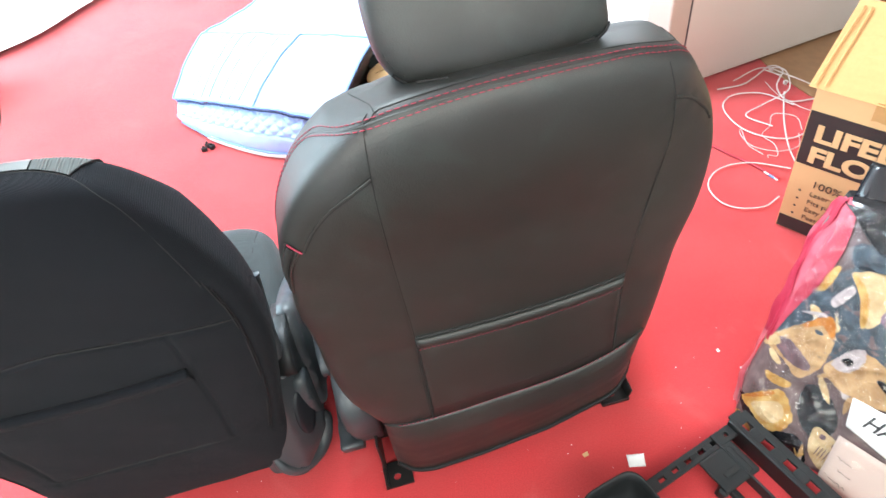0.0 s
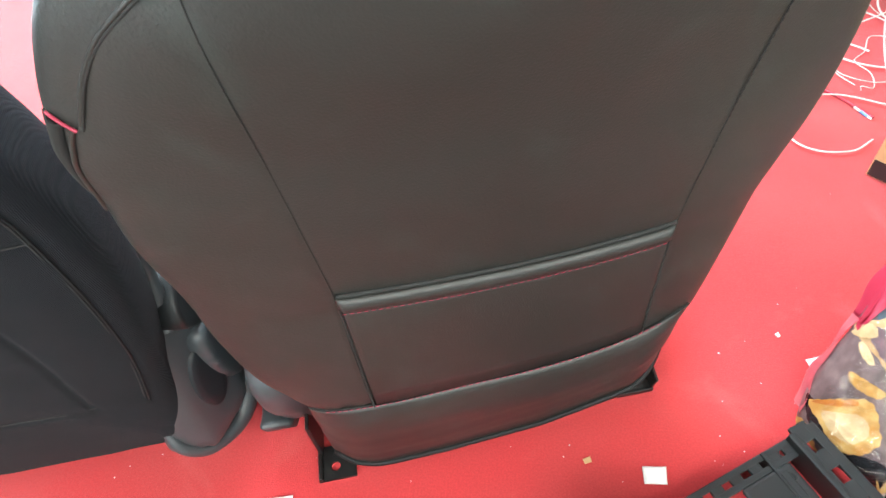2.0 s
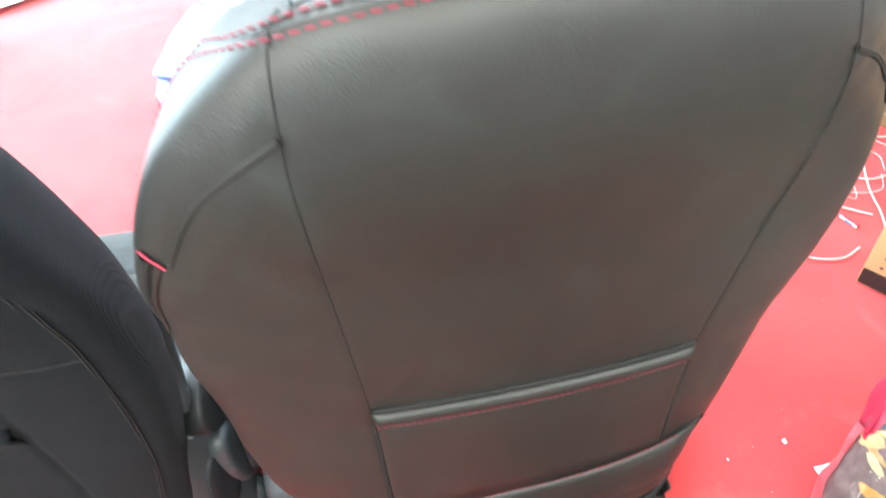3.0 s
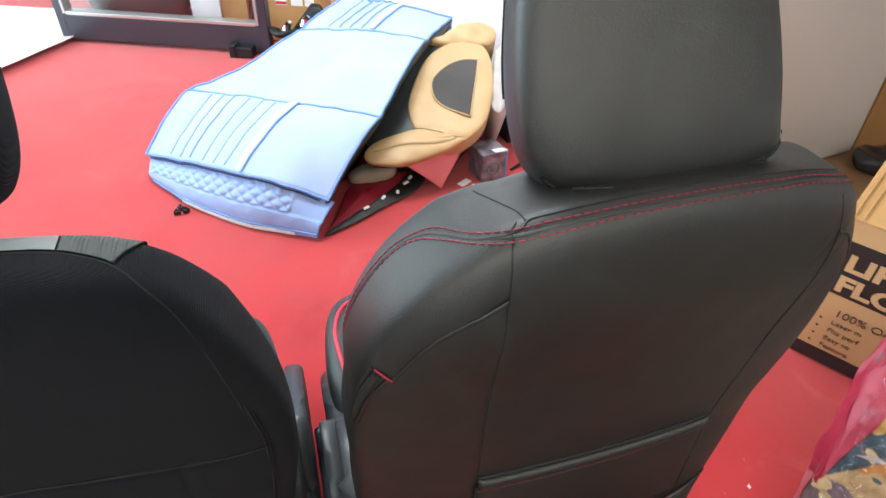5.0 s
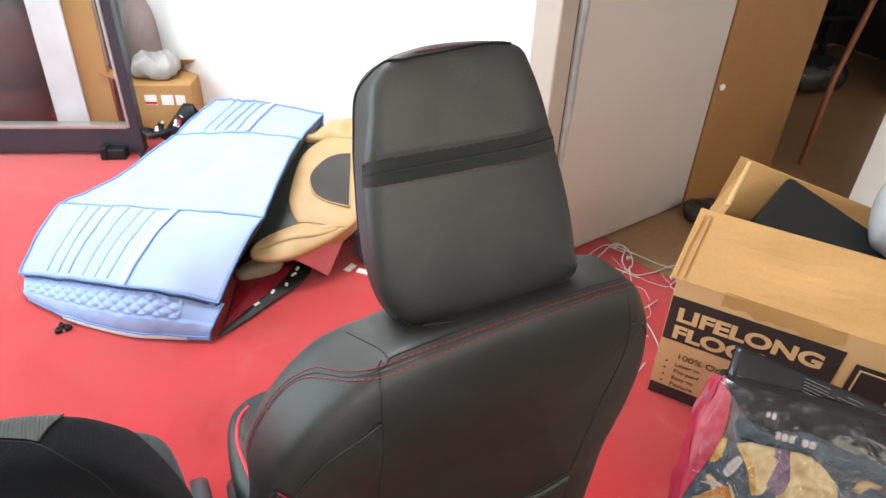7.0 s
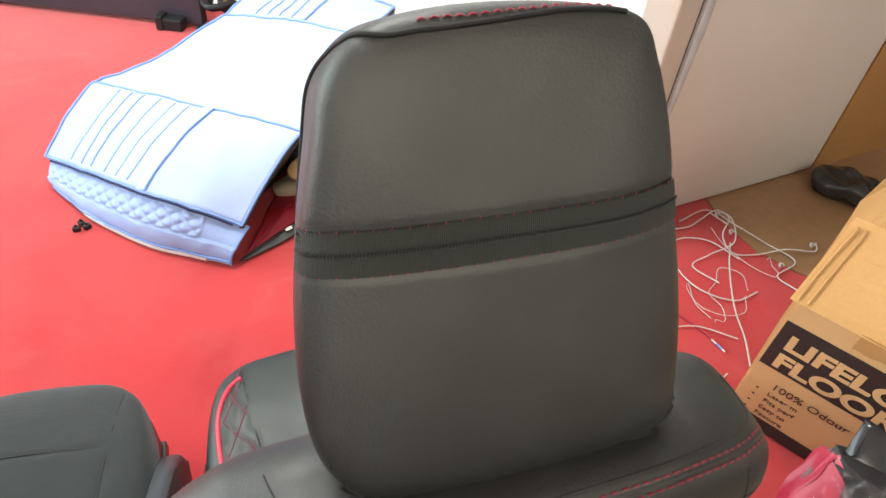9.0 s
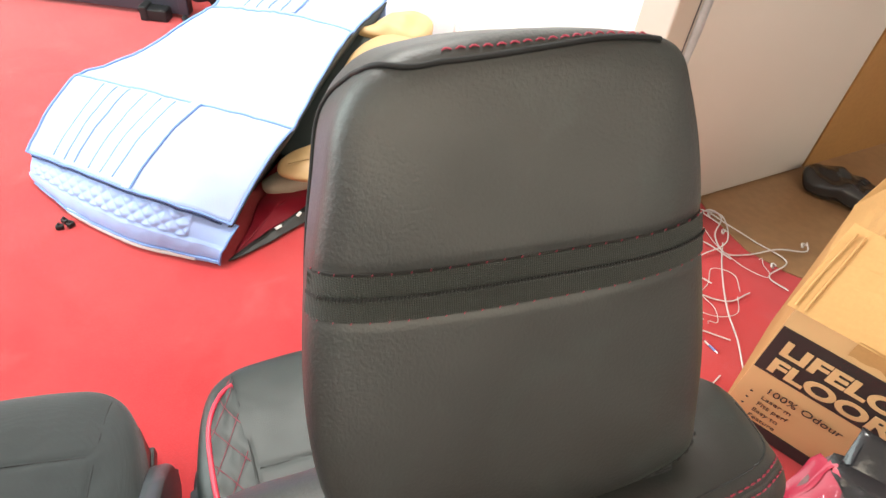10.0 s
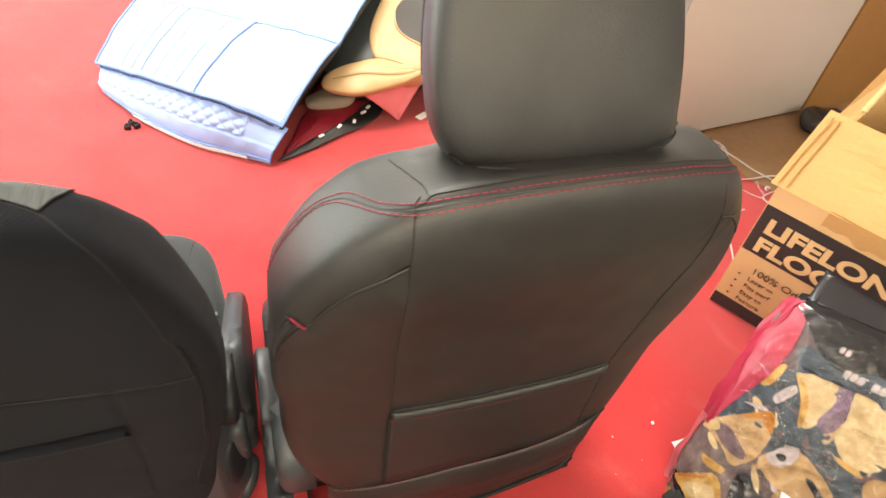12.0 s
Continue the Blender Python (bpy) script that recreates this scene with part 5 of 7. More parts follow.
    patch("dark_patch", [(0.19, 0.13), (0.30, 0.14), (0.32, 0.06), (0.22, 0.075)], PRINT_INK, 0.0010, dark, seed=4.0)
    patch("gold_picture", [(-0.002, 0.020), (0.010, 0.038), (0.032, 0.060), (0.050, 0.070), (0.066, 0.056), (0.082, 0.032), (0.074, 0.006), (0.052, -0.008), (0.026, 0.006)], PRINT_GOLD, 0.0016, tan, 0.001)
    patch("gold_crease", [(0.016, 0.022), (0.036, 0.040), (0.054, 0.048), (0.068, 0.034), (0.060, 0.012), (0.038, 0.008)], PRINT_PALE, 0.0022, "pale fold on the golden picture", 0.0004)
    patch("gold_rim", [(0.0, 0.024), (0.012, 0.040), (0.034, 0.060), (0.040, 0.056), (0.018, 0.036)], PRINT_RUST, 0.0022, "shaded hollow of the golden picture", 0.0004)
    patch("tan_picture", [(-0.014, 0.135), (0.008, 0.165), (0.030, 0.190), (0.060, 0.218), (0.078, 0.19), (0.082, 0.15), (0.074, 0.12), (0.055, 0.102), (0.03, 0.118)], PRINT_TAN, 0.0014, tan)
    patch("mauve_picture", [(0.0, 0.142), (0.02, 0.155), (0.05, 0.142), (0.068, 0.128), (0.06, 0.118), (0.03, 0.122)], PRINT_MAUVE, 0.0022, dark, seed=5.0)
    patch("pale_picture", [(-0.012, 0.128), (-0.004, 0.148), (0.006, 0.150), (0.012, 0.140), (0.0, 0.130)], PRINT_PALE, 0.0026, tan, 0.0005, 1.0)
    patch("low_picture", [(-0.003, -0.008), (0.012, -0.006), (0.036, -0.024), (0.052, -0.052), (0.036, -0.052), (0.012, -0.030)], PRINT_GOLD, 0.0016, tan, 0.001, 2.0)
    patch("lined_picture", [(0.115, 0.042), (0.138, 0.040), (0.161, 0.028), (0.160, -0.020), (0.134, -0.014), (0.118, 0.008)], PRINT_PALE, 0.0016, tan, 0.0006, 3.0)
    for k in range(5):
        patch("print_line", [(0.131 + 0.005 * k, 0.000), (0.1322 + 0.005 * k, 0.000), (0.134 + 0.005 * k, 0.015), (0.1328 + 0.005 * k, 0.015)], PRINT_MAUVE, 0.0024, "", 0.0)
    for a0, b0 in ((0.127, 0.029), (0.148, 0.024)):
        patch("print_mark", [(a0, b0), (a0 + 0.007, b0), (a0 + 0.007, b0 + 0.007), (a0, b0 + 0.007)], PRINT_MAUVE, 0.0024, "", 0.0004)
    patch("tan_picture", [(0.084, 0.138), (0.10, 0.17), (0.118, 0.188), (0.155, 0.182), (0.20, 0.155), (0.19, 0.125), (0.15, 0.115), (0.115, 0.118)], PRINT_TAN, 0.0016, tan, seed=6.0)
    patch("grey_picture", [(0.090, 0.150), (0.105, 0.182), (0.122, 0.192), (0.128, 0.172), (0.115, 0.148)], PRINT_GREY, 0.0024, "warm grey printed picture", 0.0007, 2.0)
    patch("dark_spot", [(0.100, 0.162), (0.108, 0.170), (0.116, 0.167), (0.112, 0.158)], PRINT_INK, 0.0032, "", 0.0003)
    patch("dark_stroke", [(0.155, 0.155), (0.165, 0.160), (0.195, 0.142), (0.19, 0.135)], PRINT_INK, 0.0026, "", 0.0003)
    patch("pale_picture", [(0.056, 0.294), (0.070, 0.305), (0.086, 0.328), (0.112, 0.322), (0.130, 0.285), (0.112, 0.226), (0.098, 0.240), (0.084, 0.272)], PRINT_PALE, 0.0016, tan, seed=7.0)
    patch("gold_edge", [(0.056, 0.294), (0.076, 0.286), (0.095, 0.262), (0.105, 0.226), (0.098, 0.226), (0.082, 0.262)], PRINT_GOLD, 0.0024, tan, 0.0006)
    patch("purple_picture", [(0.112, 0.318), (0.134, 0.314), (0.146, 0.270), (0.140, 0.238), (0.118, 0.246), (0.122, 0.285)], PRINT_PURPLE, 0.0024, "dusky purple printed picture", seed=8.0)
    patch("pale_picture", [(0.138, 0.322), (0.176, 0.318), (0.215, 0.29), (0.225, 0.235), (0.185, 0.215), (0.150, 0.240), (0.148, 0.275)], PRINT_PALE, 0.0016, tan, seed=9.0)
    patch("tan_picture", [(0.22, 0.21), (0.28, 0.24), (0.34, 0.21), (0.32, 0.16), (0.25, 0.165)], PRINT_TAN, 0.0016, tan, seed=10.0)
    patch("gold_picture", [(0.30, 0.12), (0.36, 0.15), (0.42, 0.11), (0.40, 0.05), (0.33, 0.07)], PRINT_GOLD, 0.0016, tan, seed=11.0)
    patch("crust_edge", [(0.030, 0.190), (0.060, 0.218), (0.078, 0.19), (0.072, 0.188), (0.058, 0.206), (0.036, 0.186)], PRINT_RUST, 0.0024, "", 0.0006, 3.0)
    patch("tan_picture", [(0.36, 0.30), (0.44, 0.32), (0.48, 0.25), (0.42, 0.21)], PRINT_TAN, 0.0016, tan, seed=12.0)
    patch("grey_picture", [(0.048, 0.245), (0.062, 0.275), (0.072, 0.268), (0.058, 0.235)], PRINT_GREY, 0.0020, "warm grey printed picture", 0.0005, 4.0)
    patch("pale_stroke", [(0.018, 0.206), (0.045, 0.218), (0.06, 0.214), (0.045, 0.211)], PRINT_GREY, 0.0022, "", 0.0002)
    # small scraps of print between the large pictures
    rng = np.random.RandomState(21)
    inks = [PRINT_TAN, PRINT_PALE, PRINT_MAUVE, PRINT_INK, PRINT_GOLD, PRINT_GREY, PRINT_SLATE]
    for k in range(44):
        a0, b0 = rng.uniform(0.01, 0.50), rng.uniform(-0.03, 0.31)
        if k < 26:
            a0 = rng.uniform(0.0, 0.24)
        r, turn, thin = rng.uniform(0.008, 0.022), rng.uniform(0, 3.14), rng.uniform(0.12, 0.45)
        ang = np.linspace(0, 2 * np.pi, 7, endpoint=False) + rng.uniform(-0.25, 0.25, 7)
        q = np.stack([r * np.cos(ang) * rng.uniform(0.8, 1.3, 7), r * thin * np.sin(ang)], 1)
        c, n_ = math.cos(turn), math.sin(turn)
        patch("print_scrap", [(a0 + c * x - n_ * y, b0 + n_ * x + c * y) for x, y in q], inks[rng.randint(len(inks))], 0.0011 + 0.00001 * k, "", 0.0006, k)
    # red edge and the pinkish clear strip below it
    patch("red_edge", [(-0.020, 0.30), (-0.012, 0.36), (-0.004, 0.408), (0.010, 0.41), (0.024, 0.37), (0.030, 0.32), (0.024, 0.265), (0.004, 0.19), (-0.010, 0.13), (-0.017, 0.20)], BAG_RED, 0.0028, "crumpled red printed edge of the bag")
    bb = np.linspace(0.0, 0.40, 90)
    rows = []
    for k, (da, dz) in enumerate(((0.006, 0.004), (0.001, 0.003), (-0.004, -0.004), (-0.007, -0.008), (-0.009, -0.014))):
        left = np.interp(bb, [0, 0.06, 0.14, 0.22, 0.30, 0.385, 0.41], [-0.006, -0.016, -0.015, -0.018, -0.022, -0.012, 0.0]) + da + 0.0025 * np.sin(38 * bb + k) + 0.0015 * np.sin(91 * bb)
        rows.append(np.stack([left, bb, np.clip(height(left, bb), -0.012, 1) + dz + 0.002 * np.sin(55 * bb + 2 * k)], 1))
    g = np.array(rows)
    mesh("red_gusset", *sheet(g[:, 32:]), BAG_RED, sack, "crumpled red printed edge of the bag")
    mesh("pink_edge", *sheet(g[1:, :34]), PINK_FILM, sack, "pinkish clear edge of the bag")
    # black header folded over, and the dark printed card behind it
    patch("black_header", [(-0.008, 0.400), (0.010, 0.418), (0.115, 0.426), (0.25, 0.43), (0.40, 0.43), (0.40, 0.36), (0.25, 0.352), (0.15, 0.358), (0.10, 0.335), (0.06, 0.345), (0.025, 0.375)], PRINT_INK, 0.0040, "glossy black printed header")
    patch("slate_band", [(0.040, 0.335), (0.06, 0.345), (0.10, 0.335), (0.15, 0.358), (0.25, 0.352), (0.40, 0.36), (0.40, 0.325), (0.25, 0.318), (0.15, 0.322), (0.09, 0.318), (0.055, 0.305)], PRINT_SLATE, 0.0034, "slate printed band with pale marks")
    for a0, b0, w, h in ((0.108, 0.330, 0.007, 0.012), (0.118, 0.331, 0.008, 0.012), (0.129, 0.332, 0.008, 0.012), (0.085, 0.360, 0.006, 0.010), (0.094, 0.360, 0.006, 0.010), (0.150, 0.334, 0.008, 0.012), (0.161, 0.335, 0.008, 0.012), (0.30, 0.335, 0.03, 0.010)):
        patch("print_mark", [(a0, b0), (a0 + w, b0 + 0.001), (a0 + w, b0 + h), (a0, b0 + h - 0.001)], PRINT_GREY, 0.0050, "", 0.0002)
    uu, vv = np.meshgrid(np.linspace(0, 1, 20), np.linspace(0, 1, 8))
    g = np.stack([0.005 + 0.36 * uu, 0.405 + (0.062 - 0.03 * uu) * vv, 0.004 - 0.012 * vv + 0.004 * np.sin(9 * uu + 2 * vv)], -1)
    card_ = mesh("printed_card", *sheet(g, 0.0012), PRINT_INK, sack, "black printed card at the bag mouth")
    for k in range(5):
        g2 = np.stack([0.13 + (0.10 - 0.012 * (k % 2)) * uu[:2], 0.424 + 0.0058 * k + 0.0011 * vv[:2] * 7 - 0.012 * uu[:2], 0.006 - 0.012 * (0.3 + 0.15 * k) + 0.004 * np.sin(9 * uu[:2])], -1)
        mesh("print_line", *sheet(g2), GREY_PRINT, card_)

    # paper note with handwriting, and the pink label
    def card(name, corners, mat, lift, label):
        p = [np.array(c) for c in corners]
        uu, vv = np.meshgrid(np.linspace(0, 1, 10), np.linspace(0, 1, 8))
        q = (p[0] * (1 - uu[..., None]) + p[1] * uu[..., None]) * (1 - vv[..., None]) + (p[3] * (1 - uu[..., None]) + p[2] * uu[..., None]) * vv[..., None]
        return mesh(name, *sheet(np.concatenate([q, (height(q[..., 0], q[..., 1]) * 0.4 + 0.0215 + lift)[..., None]], -1), 0.0006), mat, sack, label)
    card("paper_note", [(0.138, 0.118), (0.250, 0.116), (0.250, 0.045), (0.148, 0.072)], PAPER, 0.007, "white note with large handwritten letters")
    cu = bpy.data.curves.new("lettering", "FONT")
    cu.body, cu.size, cu.extrude, cu.offset = "HA", 0.032, 0.0004, 0.0003
    tmp = bpy.data.objects.new("tmp", cu)
    me = bpy.data.meshes.new_from_object(tmp)
    bpy.data.objects.remove(tmp)
    bpy.data.curves.remove(cu)
    me.transform(pose(0.164, 0.084, 0.0452, 0, 0, -4) @ Matrix(((1, 0.28, 0, 0), (0, 1, 0, 0), (0, 0, 1, 0), (0, 0, 0, 1))))
    me.materials.clear()
    me.materials.append(INK)
    ob = new("lettering", me)
    ob.parent = sack
    lab = card("pink_label", [(0.148, 0.052), (0.290, 0.040), (0.290, -0.05), (0.150, -0.035)], PINK_PAPER, 0.0055, "pale pink label with faint handwriting")
    for k, (a0, b0, w) in enumerate(((0.160, 0.020, 0.026), (0.168, 0.0, 0.022), (0.162, -0.018, 0.028))):
        pts = [(a0 + w * t, b0 + 0.0022 * math.sin(21 * t + k) * (0.5 + 0.5 * math.sin(5 * t + 2 * k)) - 0.22 * w * t, 0.0425) for t in np.linspace(0, 1, 40)]
        mesh("pen_line", *sweep(pts, 0.00035, 4), INK, lab)
    # clear film over the print, sharply crinkled
    T, S = np.meshgrid(th, np.linspace(0.01, 0.93, 130))
    a, b = shape.plane(T, S)
    z = height(a, b) + 0.007 + 0.0085 * crease(1.7 * a, 1.7 * b, 0.9) + 0.0050 * crease(3.6 * a, 3.6 * b, 3.1)
    g = np.stack([a, b, np.maximum(z, 0.046 * ((a > 0.13) & (b < 0.125) & (a < 0.3)))], -1)
    film = mesh("clear_film", *sheet(np.concatenate([g, g[:, :1]], 1)), FILM, sack, "crinkled clear film")
    film.visible_shadow = False
    return sack


snack_bag()


def console_parts():
    """Black plastic console frame and bin on the carpet."""
    con = thing("console_frame", pose(0.530, 0.588, 0, 0, 0, 30.3) @ Matrix.Diagonal((1, 1, 0.62, 1)), "black slotted plastic console frame on the carpet", "car part")
    def slotted(length, wide, z, turn, slots, bm):
        """A flat bar from the origin along -x, with slots cut through it, turned about z."""
        m = pose(0, 0, 0, 0, 0, turn)
        def piece(size, at):
            p = m @ Vector(at)
            block(size, (p.x, p.y, p.z), (0, 0, turn), bevel=0.0012, bm=bm, segments=1)
        lip = wide * 0.34
        for y in (-lip / 2, -wide + lip / 2):
            piece((length, lip, 0.009), (-length / 2, y, z))
        step = length / slots
        for k in range(slots + 1):
            x = -min(max(k * step, 0.005), length - 0.005)
            piece((step * 0.56, wide - 1.2 * lip, 0.009), (x, -wide / 2, z - 0.0006))
        piece((length, 0.004, z - 0.004), (-length / 2, -0.002, z / 2))
        return bm
    part("slotted_rail", slotted(0.205, 0.024, 0.044, 0, 7, bmesh.new()), PLASTIC_BLACK, con, "slotted grey-black rail")
    bm = slotted(0.215, 0.042, 0.056, 90, 5, bmesh.new())
    block((0.008, 0.21, 0.010), (0.003, -0.105, 0.064), bevel=0.002, bm=bm)
    block((0.005, 0.21, 0.040), (-0.040, -0.105, 0.034), bevel=0.0015, bm=bm)
    part("long_rail", bm, PLASTIC_BLACK, con, "long slotted side rail with a raised lip")
    bm = block((0.075, 0.062, 0.010), (-0.055, -0.055, 0.046), bevel=0.004)
    block((0.026, 0.010, 0.004), (-0.062, -0.064, 0.053), bevel=0.001, bm=bm)
    block((0.010, 0.050, 0.006), (-0.035, -0.055, 0.054), bevel=0.002, bm=bm)
    part("cross_plate", bm, PLASTIC_BLACK, con, "moulded cross plate with a slot")
    part("slot", block((0.020, 0.005, 0.001), (-0.062, -0.064, 0.0556), bevel=0), SEAM, con)
    bm = block((0.030, 0.016, 0.030), (-0.085, -0.075, 0.028), (10, 0, 15), bevel=0.004)
    block((0.012, 0.030, 0.014), (-0.075, -0.092, 0.020), (0, 20, 0), bevel=0.003, bm=bm)
    part("clip", bm, PLASTIC_BLACK, con, "black moulded clip")
    for x, y in ((-0.016, -0.012), (-0.03, -0.04)):
        ang = np.linspace(0, 2 * np.pi, 14, endpoint=False)
        mesh("hole_ring", *sweep([(x + 0.005 * math.cos(a), y + 0.005 * math.sin(a), 0.0535 if y < -0.02 else 0.0475) for a in ang], 0.0012, 6, closed=True), PLASTIC_BLACK, con)
    bin_ = thing("storage_bin", pose(0.330, 0.405, 0, 0, 0, 27), "black plastic storage bin with a rounded rim", "bin")
    lines = []
    for z, k, r in ((0.004, 0.80, 0.0), (0.07, 0.94, 0.0), (0.085, 1.0, 0.0), (0.090, 0.98, 0.0), (0.088, 0.93, 0.0), (0.07, 0.88, 0), (0.012, 0.74, 0)):
        ang = np.linspace(0, 2 * np.pi, 48, endpoint=False)
        x, y = np.sign(np.cos(ang)) * abs(np.cos(ang)) ** 0.4 * 0.056 * k, np.sign(np.sin(ang)) * abs(np.sin(ang)) ** 0.4 * 0.075 * k
        lines.append(np.stack([x, y, np.full(48, z)], 1))
    g = np.array(lines)
    v, f = sheet(np.concatenate([g, g[:, :1]], 1))
    f.append(tuple(6 * 49 + j for j in range(48)))
    mesh("bin_body", v, f, PLASTIC_BLACK, bin_)


console_parts()


# ---- pale blue cover pack ----
def blue_pack():
    pack = thing("seat_cover_pack", pose(0, 0, 0), "pale blue quilted car seat cover folded on the carpet", "seat cover")
    L = [(-0.842, 1.828, 0.055), (-0.752, 2.028, 0.175), (-0.655, 2.052, 0.205), (-0.555, 2.105, 0.240), (-0.42, 2.22, 0.30), (-0.30, 2.50, 0.325)]
    Mid = [(-0.474, 1.576, 0.142), (-0.376, 1.820, 0.238), (-0.30, 1.92, 0.275), (-0.20, 2.09, 0.325), (-0.11, 2.41, 0.335)]
    R = [(-0.261, 1.524, 0.098), (-0.127, 1.698, 0.256), (-0.075, 1.84, 0.302), (-0.012, 2.014, 0.345), (0.085, 2.290, 0.328)]
    n = 70
    k2 = int(0.29 * n)
    edge = []
    for e in (L, Mid, R):
        u = np.linspace(0, 1, k2 + 1)[:, None]
        first = np.array(e[0]) * (1 - u) + np.array(e[1]) * u + np.array([0, 0, 0.014]) * np.sin(np.pi * u)
        edge.append(np.vstack([first[:-1], smooth_line(e[1:], n - k2)]))
    rows = []
    for i in range(n):
        c = smooth_line([edge[0][i], edge[1][i], edge[2][i]], 60)
        rows.append(c)
    g = np.array(rows)
    ii, jj = np.meshgrid(np.linspace(0, 1, 60), np.linspace(0, 1, n))
    front = np.clip((0.29 - jj) / 0.03, 0, 1) * np.clip(jj / 0.05, 0, 1)
    pleat = front * (ii < 0.60) * (ii > 0.10) * 0.011 * abs(np.sin((ii - 0.10) / 0.50 * np.pi * 7)) ** 0.8
    top3 = np.clip((jj - 0.70) / 0.02, 0, 1) * (ii < 0.55) * (ii > 0.1) * 0.005 * np.sin((ii - 0.1) / 0.45 * np.pi * 6) ** 2
    g[..., 2] += pleat + top3 + 0.005 * crumple(g[..., 0], g[..., 1], 2.0, 1.6) + 0.007 * abs(crumple(g[..., 0], g[..., 1], 5.0, 3.4)) + 0.0022 * abs(crumple(g[..., 0] + 0.4 * g[..., 1], g[..., 1], 1.0, 9.0))
    k3 = int(0.70 * n)
    for k in (k2, k3):
        g[k:k + 2, :, 2] -= 0.004
    top = mesh("top_sheet", *sheet(g, 0.004), BLUE, pack, "pale blue cloth with stitched pleats")
    for line in (g[0], g[k2], g[k3], g[-1], g[:, 0], g[:, -1]):
        mesh("binding", *sweep(smooth_line(line + np.array([0, 0, 0.002]), 60), 0.0032, 7), BLUE_TRIM, top, "blue bound edge")
    # Cords along the pleats paint in the shade of their grooves.
    for k in range(1, 7):
        col = int(60 * (0.10 + 0.50 * k / 7))
        mesh("pleat_line", *sweep(g[1:k2, col] + np.array([0, 0, 0.0010]), 0.0021, 6), BLUE_GROOVE, top)
    for col in (12, 17, 22, 27):
        mesh("pleat_line", *sweep(g[k3 + 1:-1, col] + np.array([0, 0, 0.001]), 0.002, 6), BLUE_GROOVE, top)
    far = np.array([g[k3 + 1:, j] + np.array([0, 0, 0.0045]) for j in (31, 32, 33)])
    mesh("strap", *sheet(far, 0.0008), STRAP, top, "white webbing strap")
    # Dark blue cord draws the strap's edge together with its shadow.
    mesh("strap_edge", *sweep(far[2] + np.array([0.001, 0, -0.001]), 0.0030, 6), BLUE_TRIM, top, "dark blue strap edge")
    strap = np.array([g[0:k2 + 1, j] + np.array([0, 0, 0.0055]) for j in (35, 36, 37)])
    mesh("strap", *sheet(strap, 0.0008), STRAP, top, "white webbing strap")
    mesh("strap_edge", *sweep(strap[2] + np.array([0.001, 0, -0.002]), 0.0026, 6), BLUE_TRIM, top, "dark blue strap edge")
    # quilted front side
    foot = smooth_line([(-0.800, 1.765, 0.004), (-0.72, 1.69, 0.004), (-0.645, 1.632, 0.004), (-0.50, 1.552, 0.004), (-0.38, 1.515, 0.006), (-0.292, 1.490, 0.008)], 60)
    lip = smooth_line(g[0] + np.array([0.012, 0.012, -0.010]), 240)
    foot = smooth_line(foot, 240)
    x = np.linspace(0, 1, 240)
    rows = []
    for k in np.linspace(0, 1, 40):
        bulge = 0.022 * math.sin(math.pi * min(1, k * 1.05)) ** 0.8 + 0.006 * (k > 0.48)
        q = lip * (1 - k) + foot * k + np.array([-0.42, -0.9, 0.1]) * bulge
        U, V = 15 * x, 2 * k / 0.46
        quilt = (abs(np.sin(np.pi * (U + V) / 1)) * abs(np.sin(np.pi * (U - V) / 1))) ** 0.6 * (k < 0.46) * (x < 0.86) * (x > 0.03)
        rows.append(q + np.array([-0.4, -0.9, 0.25]) * (0.0075 * quilt + 0.002 * crumple(8 * x, k, 2.0, 1.0) * (k > 0.5))[:, None])
    gq = np.array(rows)
    side = mesh("quilted_side", *sheet(gq), BLUE_QUILT, pack, "diamond-quilted pale blue side")
    mesh("binding", *sweep(gq[34] + np.array([-0.001, -0.003, 0.001]), 0.0028, 6), BLUE_TRIM, side, "blue bound edge")
    mesh("white_hem", *sweep(foot[60:215] + np.array([0.0, -0.003, 0.007]), 0.0095, 8), WHITE_CLOTH, side, "white backing along the floor")
    # Solid navy cord paints the shade in the slot below the top sheet.
    mesh("slot", *sweep(g[0][2:58] + np.array([0, -0.002, -0.006]), 0.0024, 6), NAVY, side, "dark slot under the edge")
    mesh("binding", *sweep(gq[:, -1] + np.array([0.001, -0.002, 0]), 0.003, 6), BLUE_TRIM, side, "blue bound edge")
    # the body below
    right = np.array([g[:, -1] + np.array([0, 0, -0.004]), g[:, -1] * np.array([1, 1, 0]) + np.array([-0.14, 0.07, 0.003])])
    mesh("side_panel", *sheet(right, 0.004), LEATHER_CUSHION, pack, "black underside cloth")
    left = np.array([g[:, 0] + np.array([0.004, 0, -0.004]), g[:, 0] * np.array([1, 1, 0]) + np.array([0.03, 0.0, 0.003])])
    mesh("side_panel", *sheet(left, 0.004), BLUE_QUILT, pack)
    back = np.array([g[-1] + np.array([0, 0, -0.004]), g[-1] * np.array([1, 1, 0]) + np.array([0, 0, 0.003])])
    mesh("side_panel", *sheet(back, 0.004), BLUE_QUILT, pack)


blue_pack()


